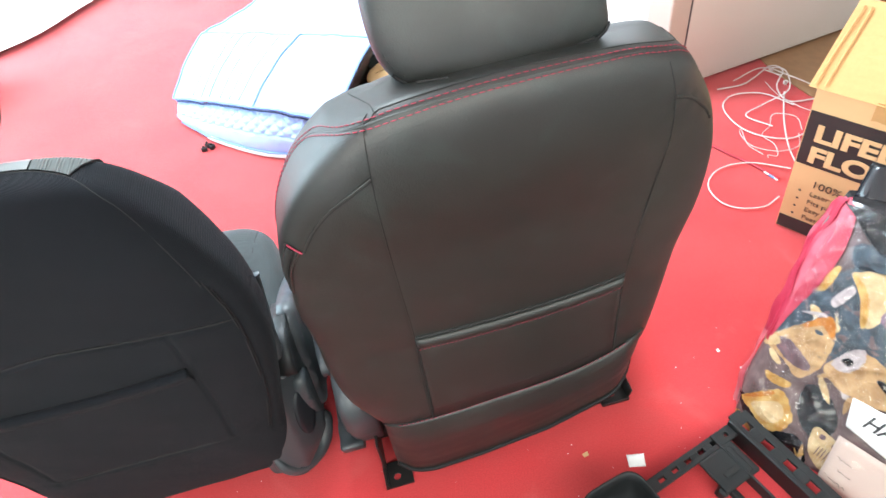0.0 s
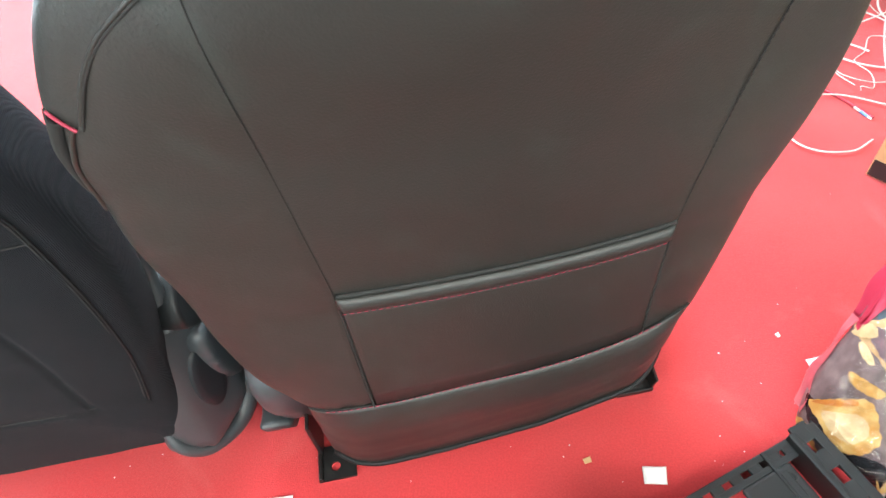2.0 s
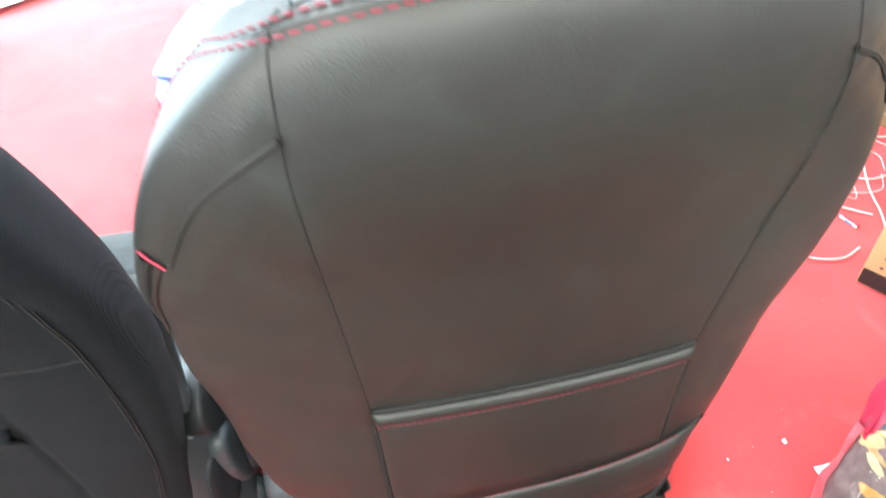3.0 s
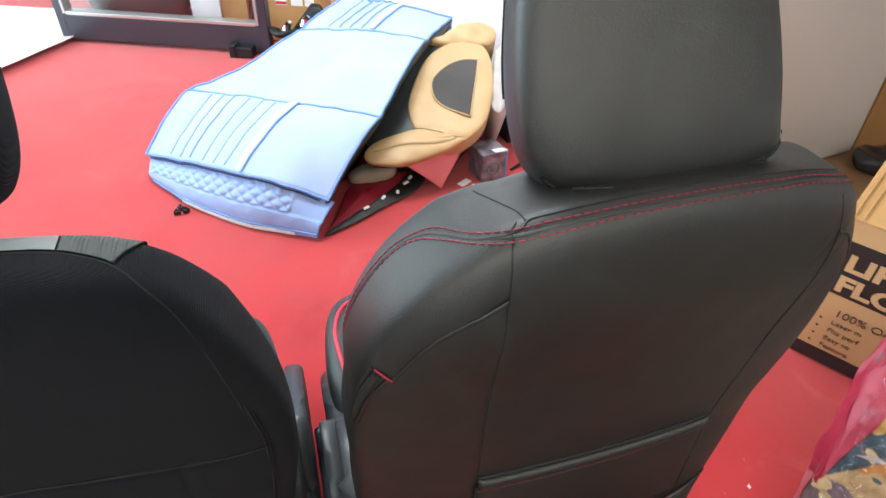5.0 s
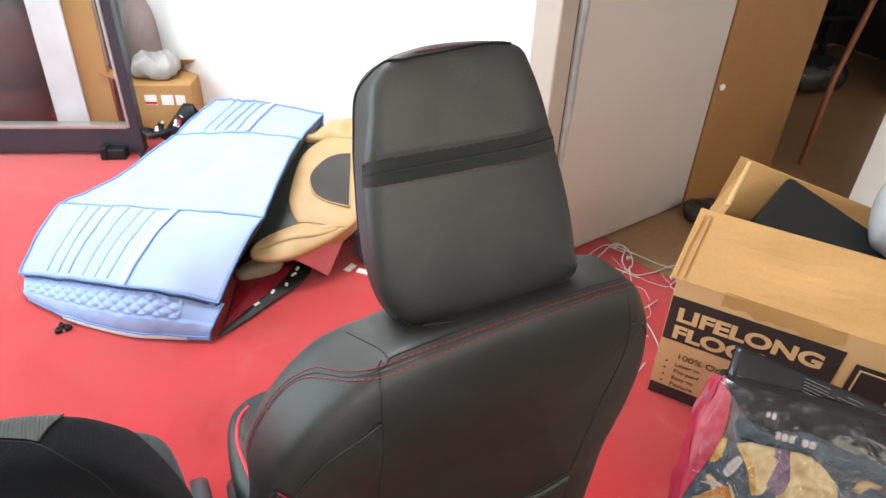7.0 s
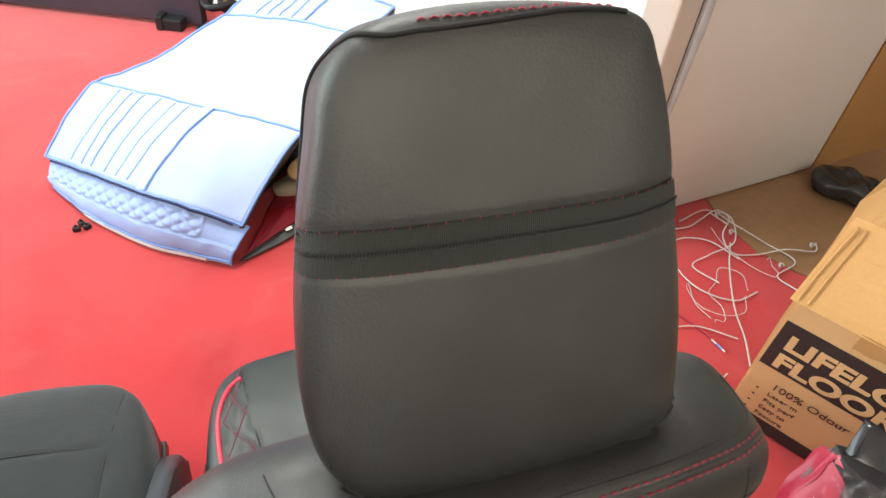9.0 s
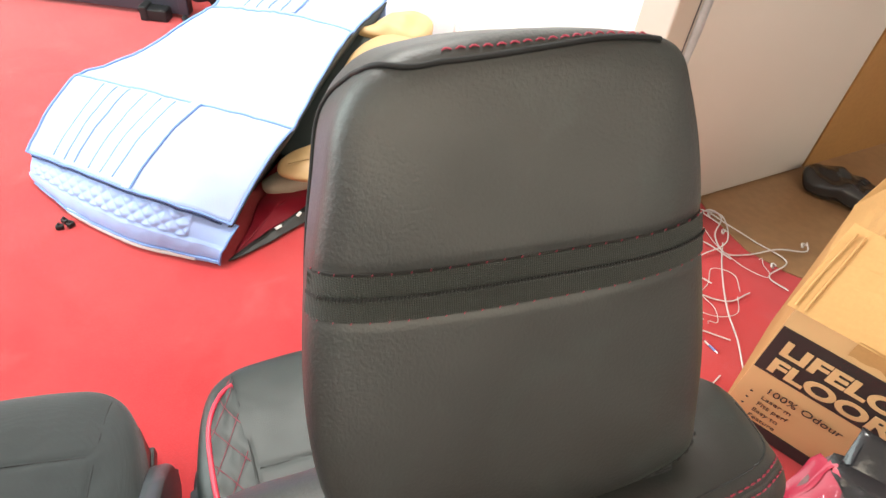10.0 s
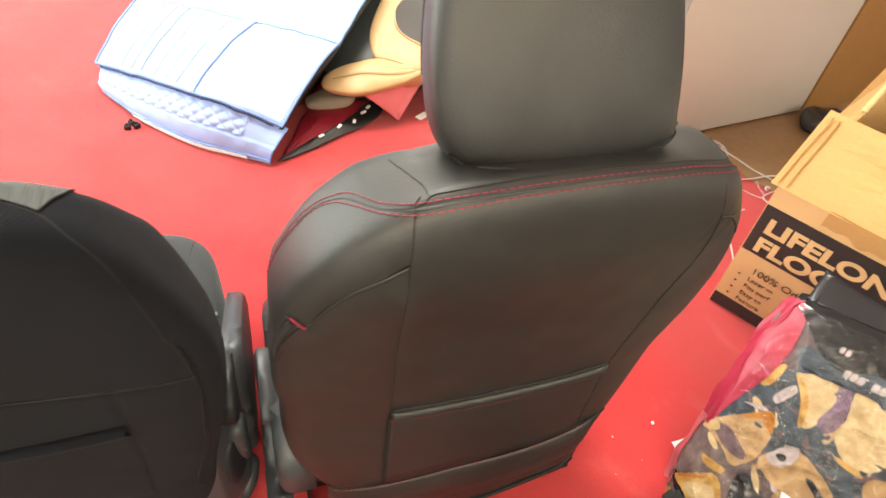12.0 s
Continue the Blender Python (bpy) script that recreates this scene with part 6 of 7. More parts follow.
# ---- pile of beige covers and odds and ends ----
def lump(name, at, outline, top, mat, label, category, wave=0.006, seed=0.0, power=2.6, bulge=0.015, group=""):
    pad = Pad(outline, tuple(np.mean(np.array(outline), 0)), top * 0.5, top * 0.5, lambda th: power + 0 * th, lambda a, b: -top * 0.5 + bulge * crumple(a, b, seed, 2.5) * 0.5, flat)
    ob = mesh(name, *pad.build(90, 26, wave=wave, seed=seed), mat)
    ob.matrix_world = at
    tagged(ob, label, category, group)
    low = min(v.co.z for v in ob.data.vertices)
    for v in ob.data.vertices:
        v.co.z = max(v.co.z - low * 0 if v.co.z > 0.0 else 0.001, 0.001)
    return ob, pad


def oval(w, h, n=14, k=0.75):
    a = np.linspace(0, 2 * np.pi, n, endpoint=False)
    return [(w * np.sign(math.sin(t)) * abs(math.sin(t)) ** k, h * np.sign(math.cos(t)) * abs(math.cos(t)) ** k) for t in a]


PILE_AT = np.array([0.05, 1.72, 0.14])
PILE_U, PILE_V, PILE_N = np.array([1, 0, 0.0]), np.array([0, 0.894, 0.447]), np.array([0, -0.447, 0.894])


def on_pile(a, b, d):
    """a: across, b: up the slope of the pile, d: down into it; nothing sinks below the carpet."""
    a, b, d = (x[..., None] for x in np.broadcast_arrays(np.asarray(a, float), b, d))
    p = PILE_AT + a * PILE_U + b * PILE_V - d * PILE_N
    p[..., 2] = np.maximum(p[..., 2], 0.002)
    return p


def folded(outline, mat, label, front, back, level, seed, power=3.0, grooves=(), bend=0.010, wave=0.0025):
    c = tuple(np.mean(np.array(outline), 0))
    pad = Pad(outline, c, front, back, lambda th: power + 0 * th, lambda a, b: level + front + bend * crumple(a, b, seed, 2.5), on_pile)
    ob = mesh("folded_seat_cover", *pad.build(150, 44, grooves, wave=wave, width=0.004, deep=0.004, seed=seed), mat)
    tagged(ob, label, "seat cover")
    return ob, pad


seam_b = smooth_line([(-0.09, 0.085), (-0.03, 0.072), (0.02, 0.055), (0.06, 0.05)], 30)
beige, bpad = folded([(-0.106, 0.175), (-0.078, 0.29), (-0.032, 0.372), (0.04, 0.412), (0.125, 0.40), (0.152, 0.29), (0.128, 0.13), (0.07, 0.052), (0.008, 0.029), (-0.05, 0.045), (-0.09, 0.09)], BEIGE,
                     "beige leatherette seat cover with a grey mesh panel", 0.016, 0.10, -0.004, 2.0, 4.0, [seam_b], 0.006)
edge_r = np.array([(0.105, 0.334), (0.098, 0.27), (0.086, 0.19), (0.076, 0.118)])
edge_l = [(0.105, 0.334), (0.06, 0.333), (0.015, 0.312), (-0.025, 0.272), (-0.037, 0.235), (-0.025, 0.180), (0.010, 0.145), (0.076, 0.118)]
el, er = smooth_line(edge_l, 40), smooth_line(edge_r, 40)
panel = mesh("mesh_panel", *sheet(np.array([bpad.on(el * (1 - k) + er * k, 0.0040) for k in np.linspace(0, 1, 12)])), MESH_GREY, beige, "grey D-shaped mesh panel")
mesh("welt", *sweep(np.vstack([bpad.on(el, 0.0030), bpad.on(er[::-1], 0.0030)[1:-1]]), 0.0026, 7, closed=True), BEIGE, panel, "beige welt round the mesh")
mesh("seam", *sweep(bpad.on(seam_b, -0.001), 0.0010, 6), FOLD, beige)
folded([(-0.21, 0.02), (-0.12, 0.030), (-0.02, 0.045), (0.06, 0.09), (0.11, 0.18), (0.12, 0.34), (0.06, 0.42), (-0.03, 0.445), (-0.12, 0.42), (-0.22, 0.30), (-0.26, 0.15)], LEATHER_CUSHION,
       "black leatherette seat cover under the beige one", 0.012, 0.26, 0.020, 5.0)
fold_a = smooth_line([(-0.20, -0.005), (-0.12, 0.012), (-0.04, 0.018), (0.03, 0.045), (0.09, 0.095)], 40)
roll, rp = folded([(-0.222, -0.030), (-0.175, -0.046), (-0.12, -0.045), (-0.036, -0.014), (0.04, 0.032), (0.105, 0.085), (0.115, 0.125), (0.07, 0.082), (0.008, 0.046), (-0.06, 0.078), (-0.13, 0.062), (-0.19, 0.038), (-0.225, 0.005)], BEIGE,
                  "rolled beige leatherette seat cover", 0.020, 0.035, -0.014, 7.0, 2.4, [fold_a], 0.012)
mesh("fold", *sweep(rp.on(fold_a, -0.0005), 0.0010, 7), FOLD, roll, "brown fold seam")
folded([(-0.045, 0.425), (0.006, 0.458), (0.056, 0.492), (0.13, 0.50), (0.17, 0.46), (0.14, 0.405), (0.05, 0.405)], BEIGE, "beige cover bundle against the wall", 0.020, 0.30, -0.004, 11.0, 2.6, wave=0.008)
folded([(0.135, 0.20), (0.150, 0.30), (0.165, 0.40), (0.20, 0.45), (0.24, 0.42), (0.235, 0.33), (0.20, 0.22), (0.165, 0.15)], GREY_CLOTH, "pale folded cloth cover behind the beige one", 0.018, 0.28, 0.004, 9.0, 2.4, wave=0.008)
folded([(0.215, 0.46), (0.25, 0.44), (0.262, 0.36), (0.245, 0.27), (0.232, 0.30), (0.240, 0.37)], PINK_FADED, "faded pink cover edge beside the pale cloth", 0.010, 0.26, 0.002, 4.0, 2.4, wave=0.008)
lump("cloth", pose(-0.165, 1.795, 0, 0, 0, 20), oval(0.075, 0.04), 0.045, CREAM, "cream cloth edge under the rolled cover", "cloth", seed=3.0)
p_l, p_r, p_t = np.array((-0.070, 1.705, 0.108)), np.array((0.128, 1.850, 0.125)), np.array((0.043, 1.740, 0.006))
rows = []
for j in np.linspace(0, 1, 12):
    a_, b_ = p_l * (1 - j) + p_t * j, p_r * (1 - j) + p_t * j
    i_ = np.linspace(0, 1, 14)[:, None]
    q = a_ * (1 - i_) + b_ * i_
    q[:, 1] -= 0.010 * np.sin(np.pi * i_[:, 0]) * (1 - j) - 0.003 * np.sin(9 * i_[:, 0] + 4 * j)
    rows.append(q)
tagged(mesh("pink_cloth", *sheet(np.array(rows), 0.002), PINK), "pink cloth corner hanging from the pile", "cloth")


def floor_rag(name, pts, mat, label, category, rise, seed):
    """A crumpled flat piece lying on the carpet, from its outline."""
    line_ = smooth_line(pts, 60, closed=True)
    c = line_.mean(0)
    q = c + (line_ - c)[None] * np.r_[0.03, np.linspace(0.15, 1, 10)][:, None, None]
    z = 0.005 + rise * (0.55 + 0.45 * crumple(q[..., 0], q[..., 1], seed, 6.0)) * np.r_[1, np.linspace(1, 0.25, 10)][:, None]
    g = np.concatenate([q, z[..., None]], -1)
    return tagged(mesh(name, *sheet(np.concatenate([g, g[:, :1]], 1), -0.002), mat), label, category)


strip = floor_rag("rubber_strip", [(-0.275, 1.496), (-0.20, 1.60), (-0.115, 1.69), (-0.072, 1.79), (-0.04, 1.83), (-0.004, 1.825), (-0.012, 1.76), (-0.05, 1.70), (-0.125, 1.628), (-0.205, 1.550)], BLACK_RUBBER, "black rubber strip with white tags on the carpet", "strip", 0.022, 1.0)
for k, (x, y) in enumerate(((-0.17, 1.603), (-0.125, 1.655), (-0.085, 1.685), (-0.062, 1.735), (-0.05, 1.765))):
    part("white_tag", block((0.018 - 0.002 * (k % 3), 0.009, 0.003), (x, y, 0.026), (8, -10, 35 + 25 * (k % 3)), bevel=0.001), PAPER, strip, "small white paper tag")
floor_rag("red_cloth", [(-0.262, 1.525), (-0.245, 1.62), (-0.235, 1.72), (-0.19, 1.80), (-0.12, 1.85), (-0.075, 1.84), (-0.07, 1.80), (-0.115, 1.70), (-0.20, 1.606)], RED_CLOTH, "crimson cloth strip beside the blue cover", "cloth", 0.020, 3.0)

gift = thing("gadget_box", pose(0.188, 1.828, 0, 0, 0, 24), "small printed gadget box in clear wrap", "box")
part("box_body", block((0.085, 0.085, 0.095), (0, 0, 0.049), bevel=0.003), material("printed_dark_card", (0.05, 0.045, 0.06), 0.3, second=(0.30, 0.26, 0.30), scale=28, amount=0.8), gift)
ang = np.linspace(0, 2 * np.pi, 20, endpoint=False)
mesh("printed_ring", *sweep([(-0.005 + 0.020 * math.cos(a), -0.0436, 0.048 + 0.020 * math.sin(a)) for a in ang], 0.0035, 6, closed=True), GREY_PRINT, gift, "grey printed ring")
part("blue_edge", block((0.006, 0.004, 0.09), (0.039, -0.042, 0.05), bevel=0.001), BLUE_TRIM, gift, "blue printed edge")
part("white_flap", block((0.05, 0.02, 0.002), (0.02, -0.03, 0.098), (0, 8, 10), bevel=0.0005), PAPER, gift)
dark_box = thing("small_box", pose(0.318, 2.095, 0, 0, 0, 20), "small black box beside the wall", "box")
part("box_body", block((0.13, 0.10, 0.13), (0, 0, 0.066), bevel=0.004), PLASTIC_BLACK, dark_box)
part("box_lid", block((0.134, 0.104, 0.02), (0, 0, 0.134), bevel=0.004), PLASTIC_BLACK, dark_box)
for k, (x, y, r) in enumerate(((0.235, 1.755, 15), (0.155, 1.745, -30), (0.36, 1.905, 60), (0.40, 1.87, 25), (0.115, 1.775, 50))):
    ob = part("paper_scrap", block((0.045, 0.022, 0.002), (0, 0, 0.003), (3, 2, 0), bevel=0.0004), PAPER)
    ob.matrix_world = pose(x, y, 0.0, 0, 0, r)
    tagged(ob, "torn white paper scrap on the carpet", "paper", "paper scraps")
cable = smooth_line([(0.32, 1.75, 0.005), (0.38, 1.80, 0.012), (0.45, 1.83, 0.006), (0.50, 1.78, 0.005), (0.45, 1.72, 0.006), (0.38, 1.73, 0.010), (0.36, 1.80, 0.02), (0.44, 1.88, 0.006)], 60) + np.array([-0.055, 0.10, 0])
tagged(mesh("cable", *sweep(cable, 0.0045, 7), PLASTIC_BLACK), "thin black cable loop on the carpet", "cable")
cable = smooth_line([(0.40, 1.80, 0.006), (0.50, 1.86, 0.012), (0.56, 1.82, 0.008), (0.52, 1.75, 0.007), (0.44, 1.78, 0.014)], 50) + np.array([-0.10, 0.13, 0])
tagged(mesh("cable", *sweep(cable, 0.005, 7), RED_CLOTH), "crimson cable loop by the wall", "cable")

# ---- glass leaf and what stands behind it ----
leaf = thing("glass_door_leaf", pose(-0.650, 2.80, 0, 0, 0, 180 - 8), "dark framed glass door leaf standing on the carpet", "glass door")
part("bottom_rail", block((0.93, 0.045, 0.105), (0.465, 0, 0.068), bevel=0.004), FRAME, leaf)
part("top_rail", block((0.93, 0.045, 0.09), (0.465, 0, 2.01), bevel=0.004), FRAME, leaf)
for x in (0.0185, 0.9115):
    part("stile", block((0.037, 0.047, 2.05), (x, 0, 1.04), bevel=0.004), FRAME, leaf)
for x in (0.043, 0.887):
    part("bead", block((0.012, 0.052, 1.83), (x, 0, 1.04), bevel=0.002), ALU, leaf, "aluminium glazing bead")
part("bead", block((0.83, 0.052, 0.014), (0.465, 0, 0.128), bevel=0.002), ALU, leaf, "aluminium glazing bead")
ob = part("pane", block((0.836, 0.006, 1.84), (0.465, 0, 1.05), bevel=0), GLASS, leaf, "clear glass pane")
ob.visible_shadow = False
part("foot_block", block((0.10, 0.055, 0.045), (0.115, 0.045, 0.024), bevel=0.006), PLASTIC_BLACK, leaf, "black floor block")
part("foot_block", block((0.03, 0.065, 0.055), (0.15, 0.045, 0.029), bevel=0.006), PLASTIC_BLACK, leaf, "black floor block")
for name, x, w, mat, lab, cat, y in (("marbled_board", -0.955, 0.13, MARBLE, "tall white marbled board leaning behind the glass", "board", 3.02), ("card_board", -0.840, 0.125, CARDBOARD, "tall cardboard sheet leaning behind the glass", "cardboard", 3.04),
                                     ("dark_board", -0.735, 0.09, material("dark_green_grey_cloth", (0.09, 0.10, 0.10), 0.8), "dark rolled cloth behind the glass", "roll", 3.08)):
    ob = part(name, block((w, 0.014, 1.6), (0, 0, 0.8), (-3, 0, 0), bevel=0.003), mat)
    ob.matrix_world = pose(x, y, 0.003, 0, 0, -6)
    tagged(ob, lab, cat)
lump("leather_bundle", pose(-1.30, 3.18, 0, 0, 0, 10), oval(0.24, 0.20), 0.62, material("dusty_black_leather", (0.06, 0.055, 0.06), 0.45, second=(0.09, 0.08, 0.085), scale=6), "dusty black leather bundle behind the glass", "bundle", seed=4.0, power=3.2)
lump("pink_bundle", pose(-1.22, 3.45, 0, 0, 0, -10), oval(0.30, 0.16), 0.85, material("mauve_cloth", (0.34, 0.20, 0.23), 0.85, second=(0.26, 0.14, 0.17), scale=6), "mauve cloth bundle behind the glass", "bundle", seed=6.0, power=3.0)

cb = thing("cardboard_box", pose(-0.565, 3.06, 0, 0, 0, -8), "closed cardboard box with white and red labels", "cardboard box")
part("box_body", block((0.27, 0.24, 0.25), (0, 0, 0.127), bevel=0.005), CARDBOARD, cb)
for x, w, mat in ((-0.04, 0.05, PAPER), (0.03, 0.05, PAPER), (0.085, 0.04, PAPER)):
    part("label", block((w, 0.002, 0.045), (x, -0.1208, 0.185), bevel=0.0005), mat, cb, "white paper label")
part("label_stripe", block((0.048, 0.0022, 0.012), (-0.04, -0.1216, 0.172), bevel=0), PIPING_RED, cb, "red label stripe")
part("flap", block((0.13, 0.24, 0.004), (-0.17, 0, 0.275), (0, 24, 0), bevel=0.001), CARDBOARD, cb)
part("flap", block((0.13, 0.10, 0.004), (0.07, 0.08, 0.285), (-38, 0, 0), bevel=0.001), CARDBOARD, cb)
ob, _ = lump("crumpled_plastic", cb.matrix_world @ pose(-0.03, 0.0, 0.254), oval(0.10, 0.09), 0.10, material("grey_wrap", (0.38, 0.36, 0.35), 0.4, second=(0.26, 0.25, 0.24), scale=20), "crumpled grey wrap on the cardboard box", "wrap", seed=8.0, wave=0.024)
lump("cloth_roll", pose(-0.66, 3.30, 0, 0, 0, 0), oval(0.08, 0.12), 0.55, material("grey_pink_cloth", (0.30, 0.24, 0.23), 0.85, second=(0.20, 0.12, 0.13), scale=9), "grey and pink rolled cloth behind the box", "cloth", seed=3.0, wave=0.012)
hose = smooth_line([(-0.62, 2.78, 0.012), (-0.57, 2.70, 0.012), (-0.50, 2.72, 0.012), (-0.49, 2.80, 0.016), (-0.55, 2.86, 0.05), (-0.60, 2.82, 0.09), (-0.56, 2.74, 0.10), (-0.50, 2.78, 0.10)], 70)
hz = thing("pump", pose(0, 0, 0), "black air pump with a coiled hose and chrome fittings", "pump")
mesh("hose", *sweep(hose, 0.012, 9), PLASTIC_BLACK, hz)
mesh("barrel", *sweep([(-0.52, 2.80, 0.05), (-0.51, 2.80, 0.06), (-0.42, 2.79, 0.17), (-0.41, 2.79, 0.175)], [0.02, 0.035, 0.035, 0.02], 16), PLASTIC_BLACK, hz)
mesh("fitting", *sweep([(-0.545, 2.775, 0.10), (-0.525, 2.77, 0.135)], [0.016, 0.010], 12), CHROME, hz, "chrome fitting")
mesh("fitting", *sweep([(-0.475, 2.75, 0.13), (-0.455, 2.75, 0.16)], [0.013, 0.013], 12), CHROME, hz, "chrome fitting")
hz.matrix_world = pose(-0.585, 2.76, 0) @ Matrix.Scale(1.15, 4) @ pose(0.55, -2.78, 0)
mesh("base", *sweep([(-0.51, 2.80, 0.002), (-0.51, 2.80, 0.03)], [0.05, 0.045], 18), PLASTIC_BLACK, hz)

# ---- white sheet, red bag and small things on the carpet ----
edge = smooth_line([(-2.75, 2.02), (-2.3, 2.13), (-1.937, 2.286), (-1.812, 2.353), (-1.665, 2.516), (-1.58, 2.736), (-1.52, 2.93), (-1.50, 3.3)], 60)
rows = []
for k in np.linspace(0, 1, 14):
    curl = 0.022 * math.exp(-(k / 0.06) ** 2)
    rows.append(np.stack([edge[:, 0] * (1 - k) + (-3.3) * k, edge[:, 1] * (1 - k) + (edge[:, 1] * 0.35 + 2.35) * k, np.full(60, 0.005 + curl)], 1))
vs = mesh("vinyl_sheet", *sheet(np.array(rows), -0.003), WHITE_SHEET)
tagged(vs, "white vinyl sheet with a curled edge on the carpet", "sheet")
ob = mesh("stick", *sweep([(-1.961, 2.522, 0.013), (-1.93, 2.575, 0.014), (-1.894, 2.627, 0.013)], 0.004, 6), PLASTIC_BLACK)
tagged(ob, "thin black stick on the white sheet", "stick")
red, _ = lump("red_bag", pose(-1.77, 1.96, 0, 0, 0, 40), oval(0.20, 0.13), 0.075, BAG_RED, "crumpled red plastic bag on the carpet", "bag", seed=6.0, wave=0.016)
dk = thing("standing_board", pose(-1.93, 2.13, 0, 0, 0, 38), "dark framed panel standing at the carpet edge", "panel")
part("panel_sheet", block((0.40, 0.03, 0.9), (-0.08, 0, 0.452), bevel=0.004), FRAME, dk)
part("panel_rim", block((0.03, 0.04, 0.9), (0.125, 0, 0.452), bevel=0.004), FRAME, dk)


def cord(points, r, label, mat=STRING, n=70):
    pts = smooth_line([(x, y, z) for x, y, z in points], n)
    ob = mesh("string", *sweep(pts, r, 7), mat)
    return tagged(ob, label, "string", "strings on the floor")


Z = 0.008
cord([(0.846, 1.662, Z), (0.92, 1.675, Z), (0.97, 1.71, Z), (1.014, 1.727, 0.03), (1.03, 1.68, 0.04), (1.00, 1.63, 0.02), (1.012, 1.572, Z), (1.08, 1.57, Z), (1.16, 1.58, 0.02), (1.24, 1.575, 0.02), (1.25, 1.60, 0.03)], 0.0021, "tangled white nylon string on the carpet")
cord([(1.02, 1.55, Z), (0.96, 1.62, Z), (0.88, 1.625, Z), (0.835, 1.574, Z), (0.84, 1.49, Z), (0.878, 1.429, Z), (0.95, 1.40, Z), (1.02, 1.43, Z)], 0.0019, "looped white nylon string on the carpet")
cord([(1.01, 1.60, 0.02), (0.985, 1.53, Z), (0.955, 1.44, Z), (0.935, 1.36, Z), (0.925, 1.28, Z), (0.905, 1.20, Z)], 0.0020, "white nylon string lying by the carton")
cord([(0.907, 1.279, Z), (0.82, 1.315, Z), (0.74, 1.30, Z), (0.696, 1.242, Z), (0.705, 1.18, Z), (0.743, 1.150, Z), (0.80, 1.15, Z), (0.843, 1.18, Z)], 0.0017, "pale plastic strap loop on the carpet")
cord([(0.905, 1.70, Z), (1.0, 1.745, 0.015), (1.05, 1.66, 0.03), (1.12, 1.62, Z), (1.17, 1.54, 0.014), (1.10, 1.49, Z), (1.13, 1.44, Z)], 0.0019, "knotted white nylon string by the door")
cord([(0.93, 1.46, Z), (0.88, 1.52, Z), (0.94, 1.56, 0.012), (1.02, 1.60, 0.026), (1.045, 1.70, 0.03), (1.0, 1.73, 0.02), (1.02, 1.66, 0.035)], 0.0019, "white nylon string end on the carpet")
rng = np.random.RandomState(8)
for k in range(3):
    x, y, a = rng.uniform(0.88, 1.0), rng.uniform(1.40, 1.68), rng.uniform(0, 6.28)
    pts = []
    for i in range(9):
        pts.append((x, y, 0.005 + 0.014 * rng.rand()))
        a += rng.uniform(-1.1, 1.5)
        x, y = min(max(x + 0.055 * math.cos(a), 0.84), 1.10), min(max(y + 0.055 * math.sin(a), 1.33), 1.70)
    cord(pts, 0.0010, "thin tangled nylon string on the carpet")
for x, y, z in ((1.015, 1.715, 0.022), (1.03, 1.645, 0.02), (1.243, 1.598, 0.02), (1.12, 1.52, 0.016)):
    ang = np.linspace(0, 6.28 * 2, 40)
    ob = mesh("string_knot", *sweep(np.stack([x + 0.006 * np.cos(ang), y + 0.005 * np.sin(ang * 1.3), z + 0.005 * np.sin(ang * 0.7)], 1), 0.0020, 6), STRING)
    tagged(ob, "tight knot of white nylon string", "string", "strings on the floor")
cord([(0.745, 1.415, 0.005), (0.79, 1.355, 0.005), (0.833, 1.302, 0.005), (0.866, 1.245, 0.006)], 0.0032, "thin crimson cord on the carpet", RED_CLOTH, 30)
mark = thing("tag_roll", pose(0.855, 1.262, 0.008, 0, 0, -60), "small white and blue paper roll on the carpet", "paper roll")
mesh("roll", *sweep([(-0.020, 0, -0.004), (0.020, 0, -0.004)], 0.0032, 10), PAPER, mark)
mesh("roll_band", *sweep([(-0.006, 0, -0.004), (0.012, 0, -0.004)], 0.0036, 10), BLUE_TRIM, mark)

lump("polythene_bag", pose(1.485, 1.835, 0.005, 0, 0, -40), oval(0.125, 0.07), 0.075, BAG_HEADER, "crumpled black polythene bag on the brown floor sheet", "bag", seed=12.0, wave=0.012, bulge=0.03)


def scrap(name, x, y, w, h, turn, mat, label, category, group="", curl=0.004):
    uu, vv = np.meshgrid(np.linspace(-0.5, 0.5, 6), np.linspace(-0.5, 0.5, 6))
    g = np.stack([uu * w * (1 + 0.05 * vv), vv * h * (1 - 0.06 * uu), 0.0022 + curl * (uu + 0.5) ** 2 * (vv + 0.5) ** 2], -1)
    ob = mesh(name, *sheet(g, 0.0008), mat)
    ob.matrix_world = pose(x, y, 0.0, 0, 0, turn)
    return tagged(ob, label, category, group)


scrap("paper_square", 0.369, 0.544, 0.029, 0.022, 0, PAPER, "small square of white paper on the carpet", "paper")
scrap("paper_scrap", 0.613, 0.714, 0.022, 0.014, 10, PAPER, "torn white scrap beside the packed bag", "paper", "paper scraps", 0.008)
scrap("paper_scrap", -0.114, 0.481, 0.034, 0.024, 8, PAPER, "torn white scrap on the carpet beside the seat foot", "paper", "paper scraps", 0.005)
scrap("paper_chip", 0.573, 0.759, 0.005, 0.006, 30, PAPER, "tiny white chip on the red carpet", "chip", "chips on the carpet", 0.002)
scrap("paper_chip", 0.285, 0.560, 0.010, 0.007, 20, BEIGE, "tiny grey-brown chip on the carpet", "chip", "chips on the carpet", 0.002)
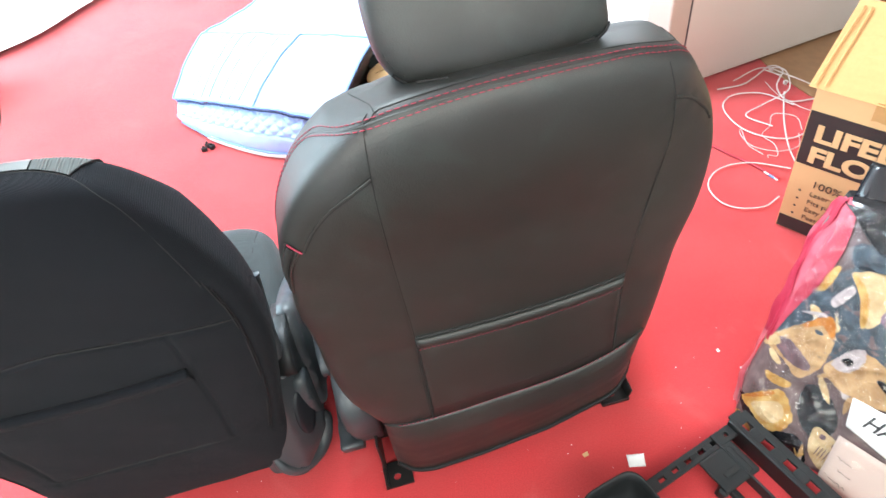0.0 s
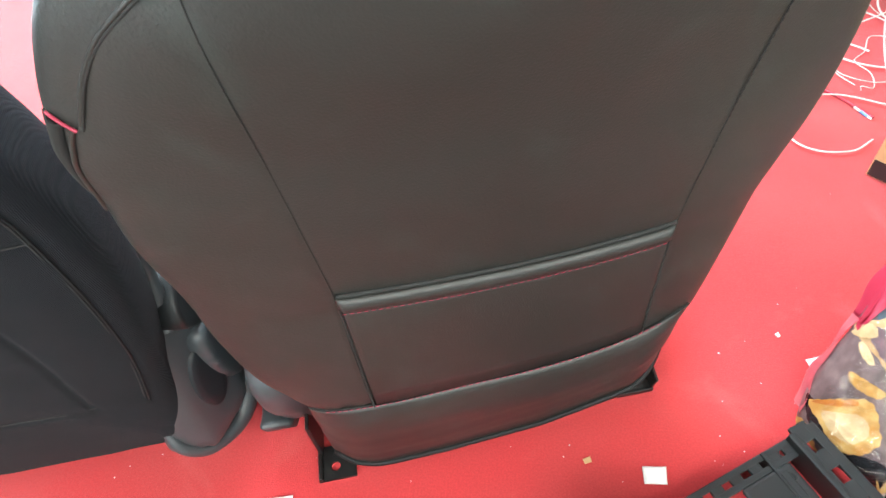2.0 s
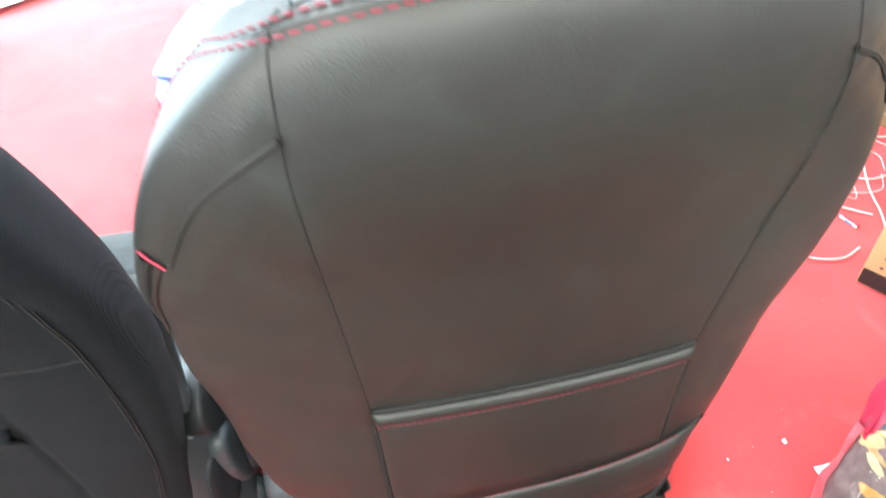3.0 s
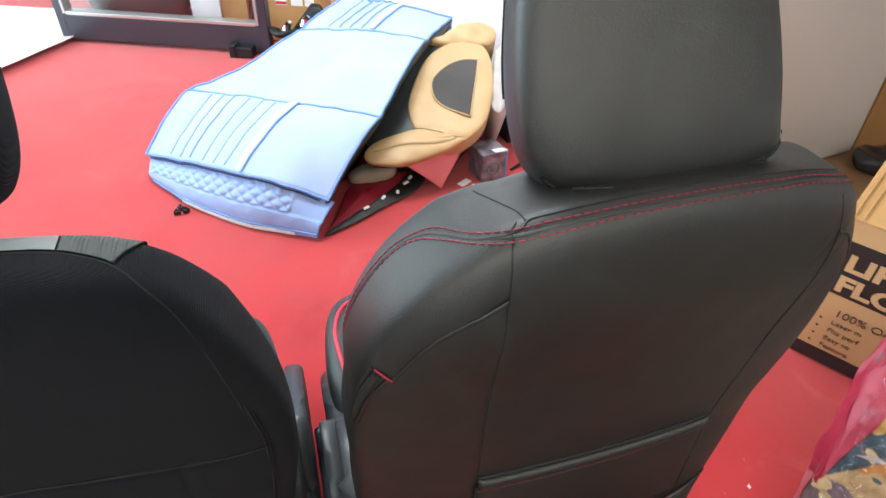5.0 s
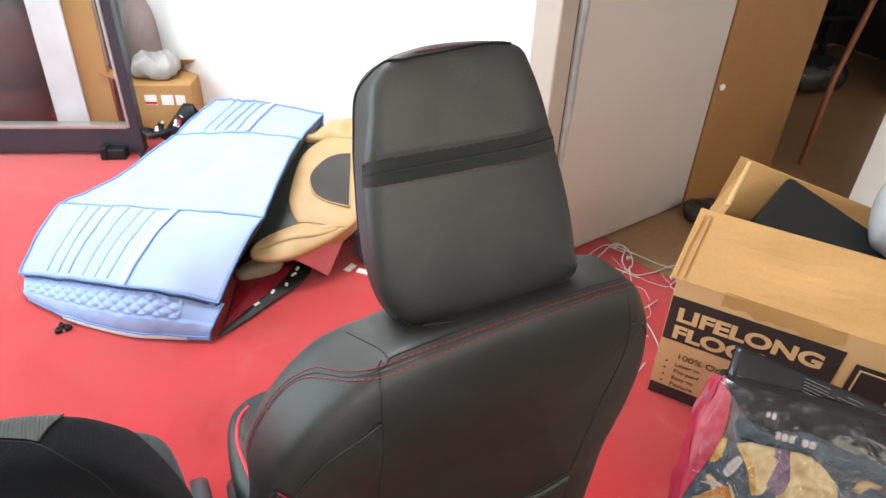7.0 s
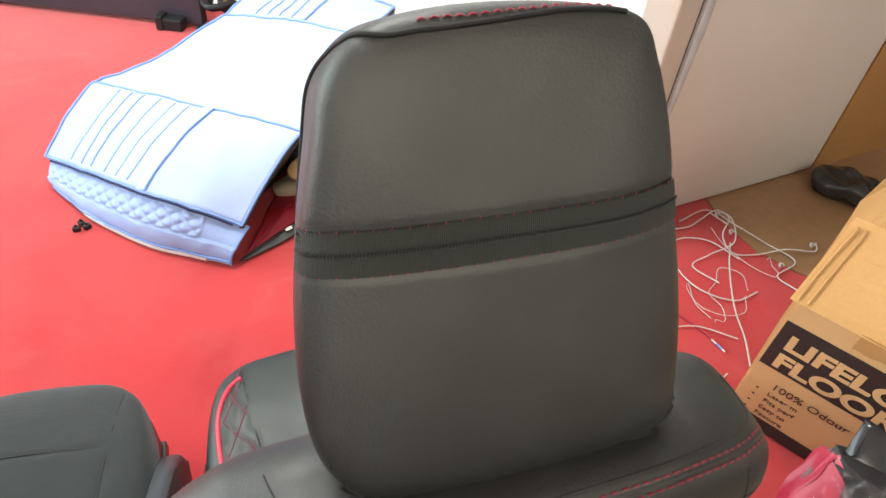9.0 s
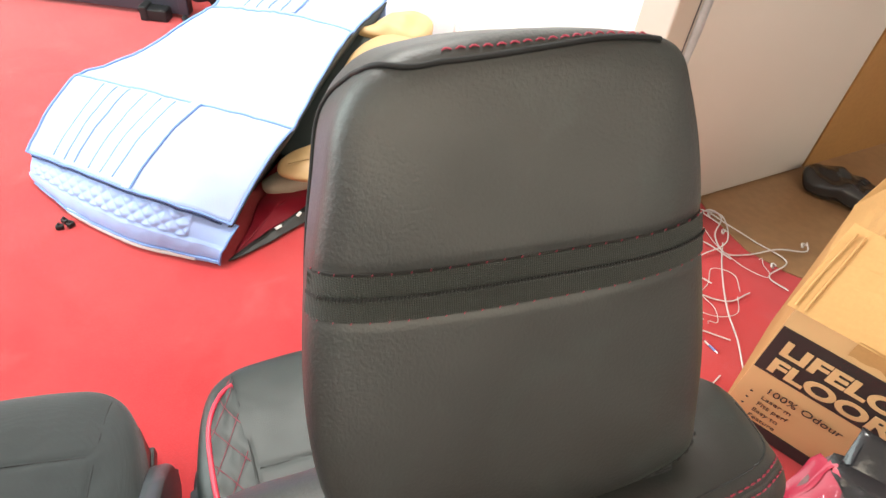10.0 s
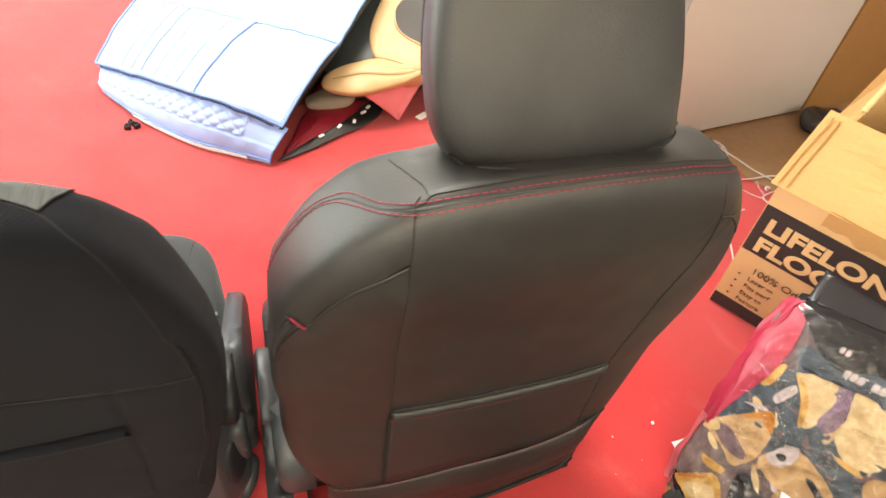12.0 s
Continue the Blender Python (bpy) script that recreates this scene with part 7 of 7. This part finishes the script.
for dx, dy, r in ((0, 0, 15), (0.022, 0.010, 60), (0.004, 0.022, -30)):
    clip_ = thing("plastic_clip", pose(-0.694 + dx, 1.600 + dy, 0, 0, 0, r), "tiny black plastic clip on the carpet", "clip", "clips on the carpet")
    part("clip_body", block((0.018, 0.012, 0.014), (0, 0, 0.0075), bevel=0.003), PLASTIC_BLACK, clip_)
    part("clip_pin", block((0.006, 0.006, 0.008), (0, 0, 0.017), bevel=0.002), PLASTIC_BLACK, clip_)
rng = np.random.RandomState(11)
vs_, fs_ = [], []
for k in range(110):
    x, y = rng.uniform(-1.4, 1.2), rng.uniform(0.25, 2.6)
    if rng.rand() < 0.45:
        x, y = rng.uniform(-0.5, 0.65), rng.uniform(0.3, 0.75)
    r = rng.uniform(0.0003, 0.0010)
    a = rng.uniform(0, 6.28, 5)
    a.sort()
    pts = [(x + r * (1 + rng.rand()) * math.cos(t), y + r * (1 + rng.rand()) * math.sin(t), 0.0014 + 0.0006 * rng.rand()) for t in a]
    vs_.append(np.array(pts + [(x, y, 0.003)]))
    fs_.append([(0, 1, 5), (1, 2, 5), (2, 3, 5), (3, 4, 5), (4, 0, 5)])
tagged(mesh("lint", *join(list(zip(vs_, fs_))), PAPER), "white lint and crumbs scattered on the carpet", "lint", kind="stuff")

# ---- the dark store beyond the board ----
pole = mesh("pole", *sweep([(2.20, 2.25, 0.006), (2.32, 2.36, 0.36), (2.46, 2.44, 0.71), (2.72, 2.60, 1.40), (3.0, 2.78, 2.1)], 0.013, 10), RUST)
tagged(pole, "red-brown pole leaning in the dark store", "pole")
plank = part("plank", block((0.09, 0.02, 0.95), (0, 0, 0.47), (0, 0, 0), bevel=0.003), PLANK)
plank.matrix_world = pose(2.16, 2.66, 0.005, -6, 32, 20)
tagged(plank, "dusty grey plank leaning in the dark store", "plank")
shelf = thing("shelf", pose(2.9, 3.7, 0), "dark metal shelf in the unlit store", "shelf")
for x in (-0.6, 0.6):
    part("upright", block((0.04, 0.04, 1.9), (x, 0, 0.952), bevel=0.003), STEEL_BLACK, shelf)
for z in (0.35, 0.85, 1.35):
    part("board", block((1.24, 0.4, 0.025), (0, 0, z), bevel=0.002), STEEL_BLACK, shelf)
lump("dark_bag", pose(2.62, 3.15, 0.006), oval(0.20, 0.18), 0.16, BAG_HEADER, "black plastic bag in the dark store", "bag", seed=2.0, wave=0.014, group="bags in the store")
lump("dark_bag", pose(3.0, 3.25, 0.006), oval(0.22, 0.20), 0.20, BAG_HEADER, "black plastic bag in the dark store", "bag", seed=5.0, wave=0.014, group="bags in the store")
wb = thing("white_carton", pose(2.14, 1.66, 0.005, 0, 0, 20), "white carton standing on the brown floor sheet", "carton")
part("carton_body", block((0.26, 0.30, 0.46), (0, 0, 0.231), bevel=0.004), PAPER, wb)
part("carton_lid", block((0.264, 0.304, 0.03), (0, 0, 0.476), bevel=0.004), PAPER, wb)
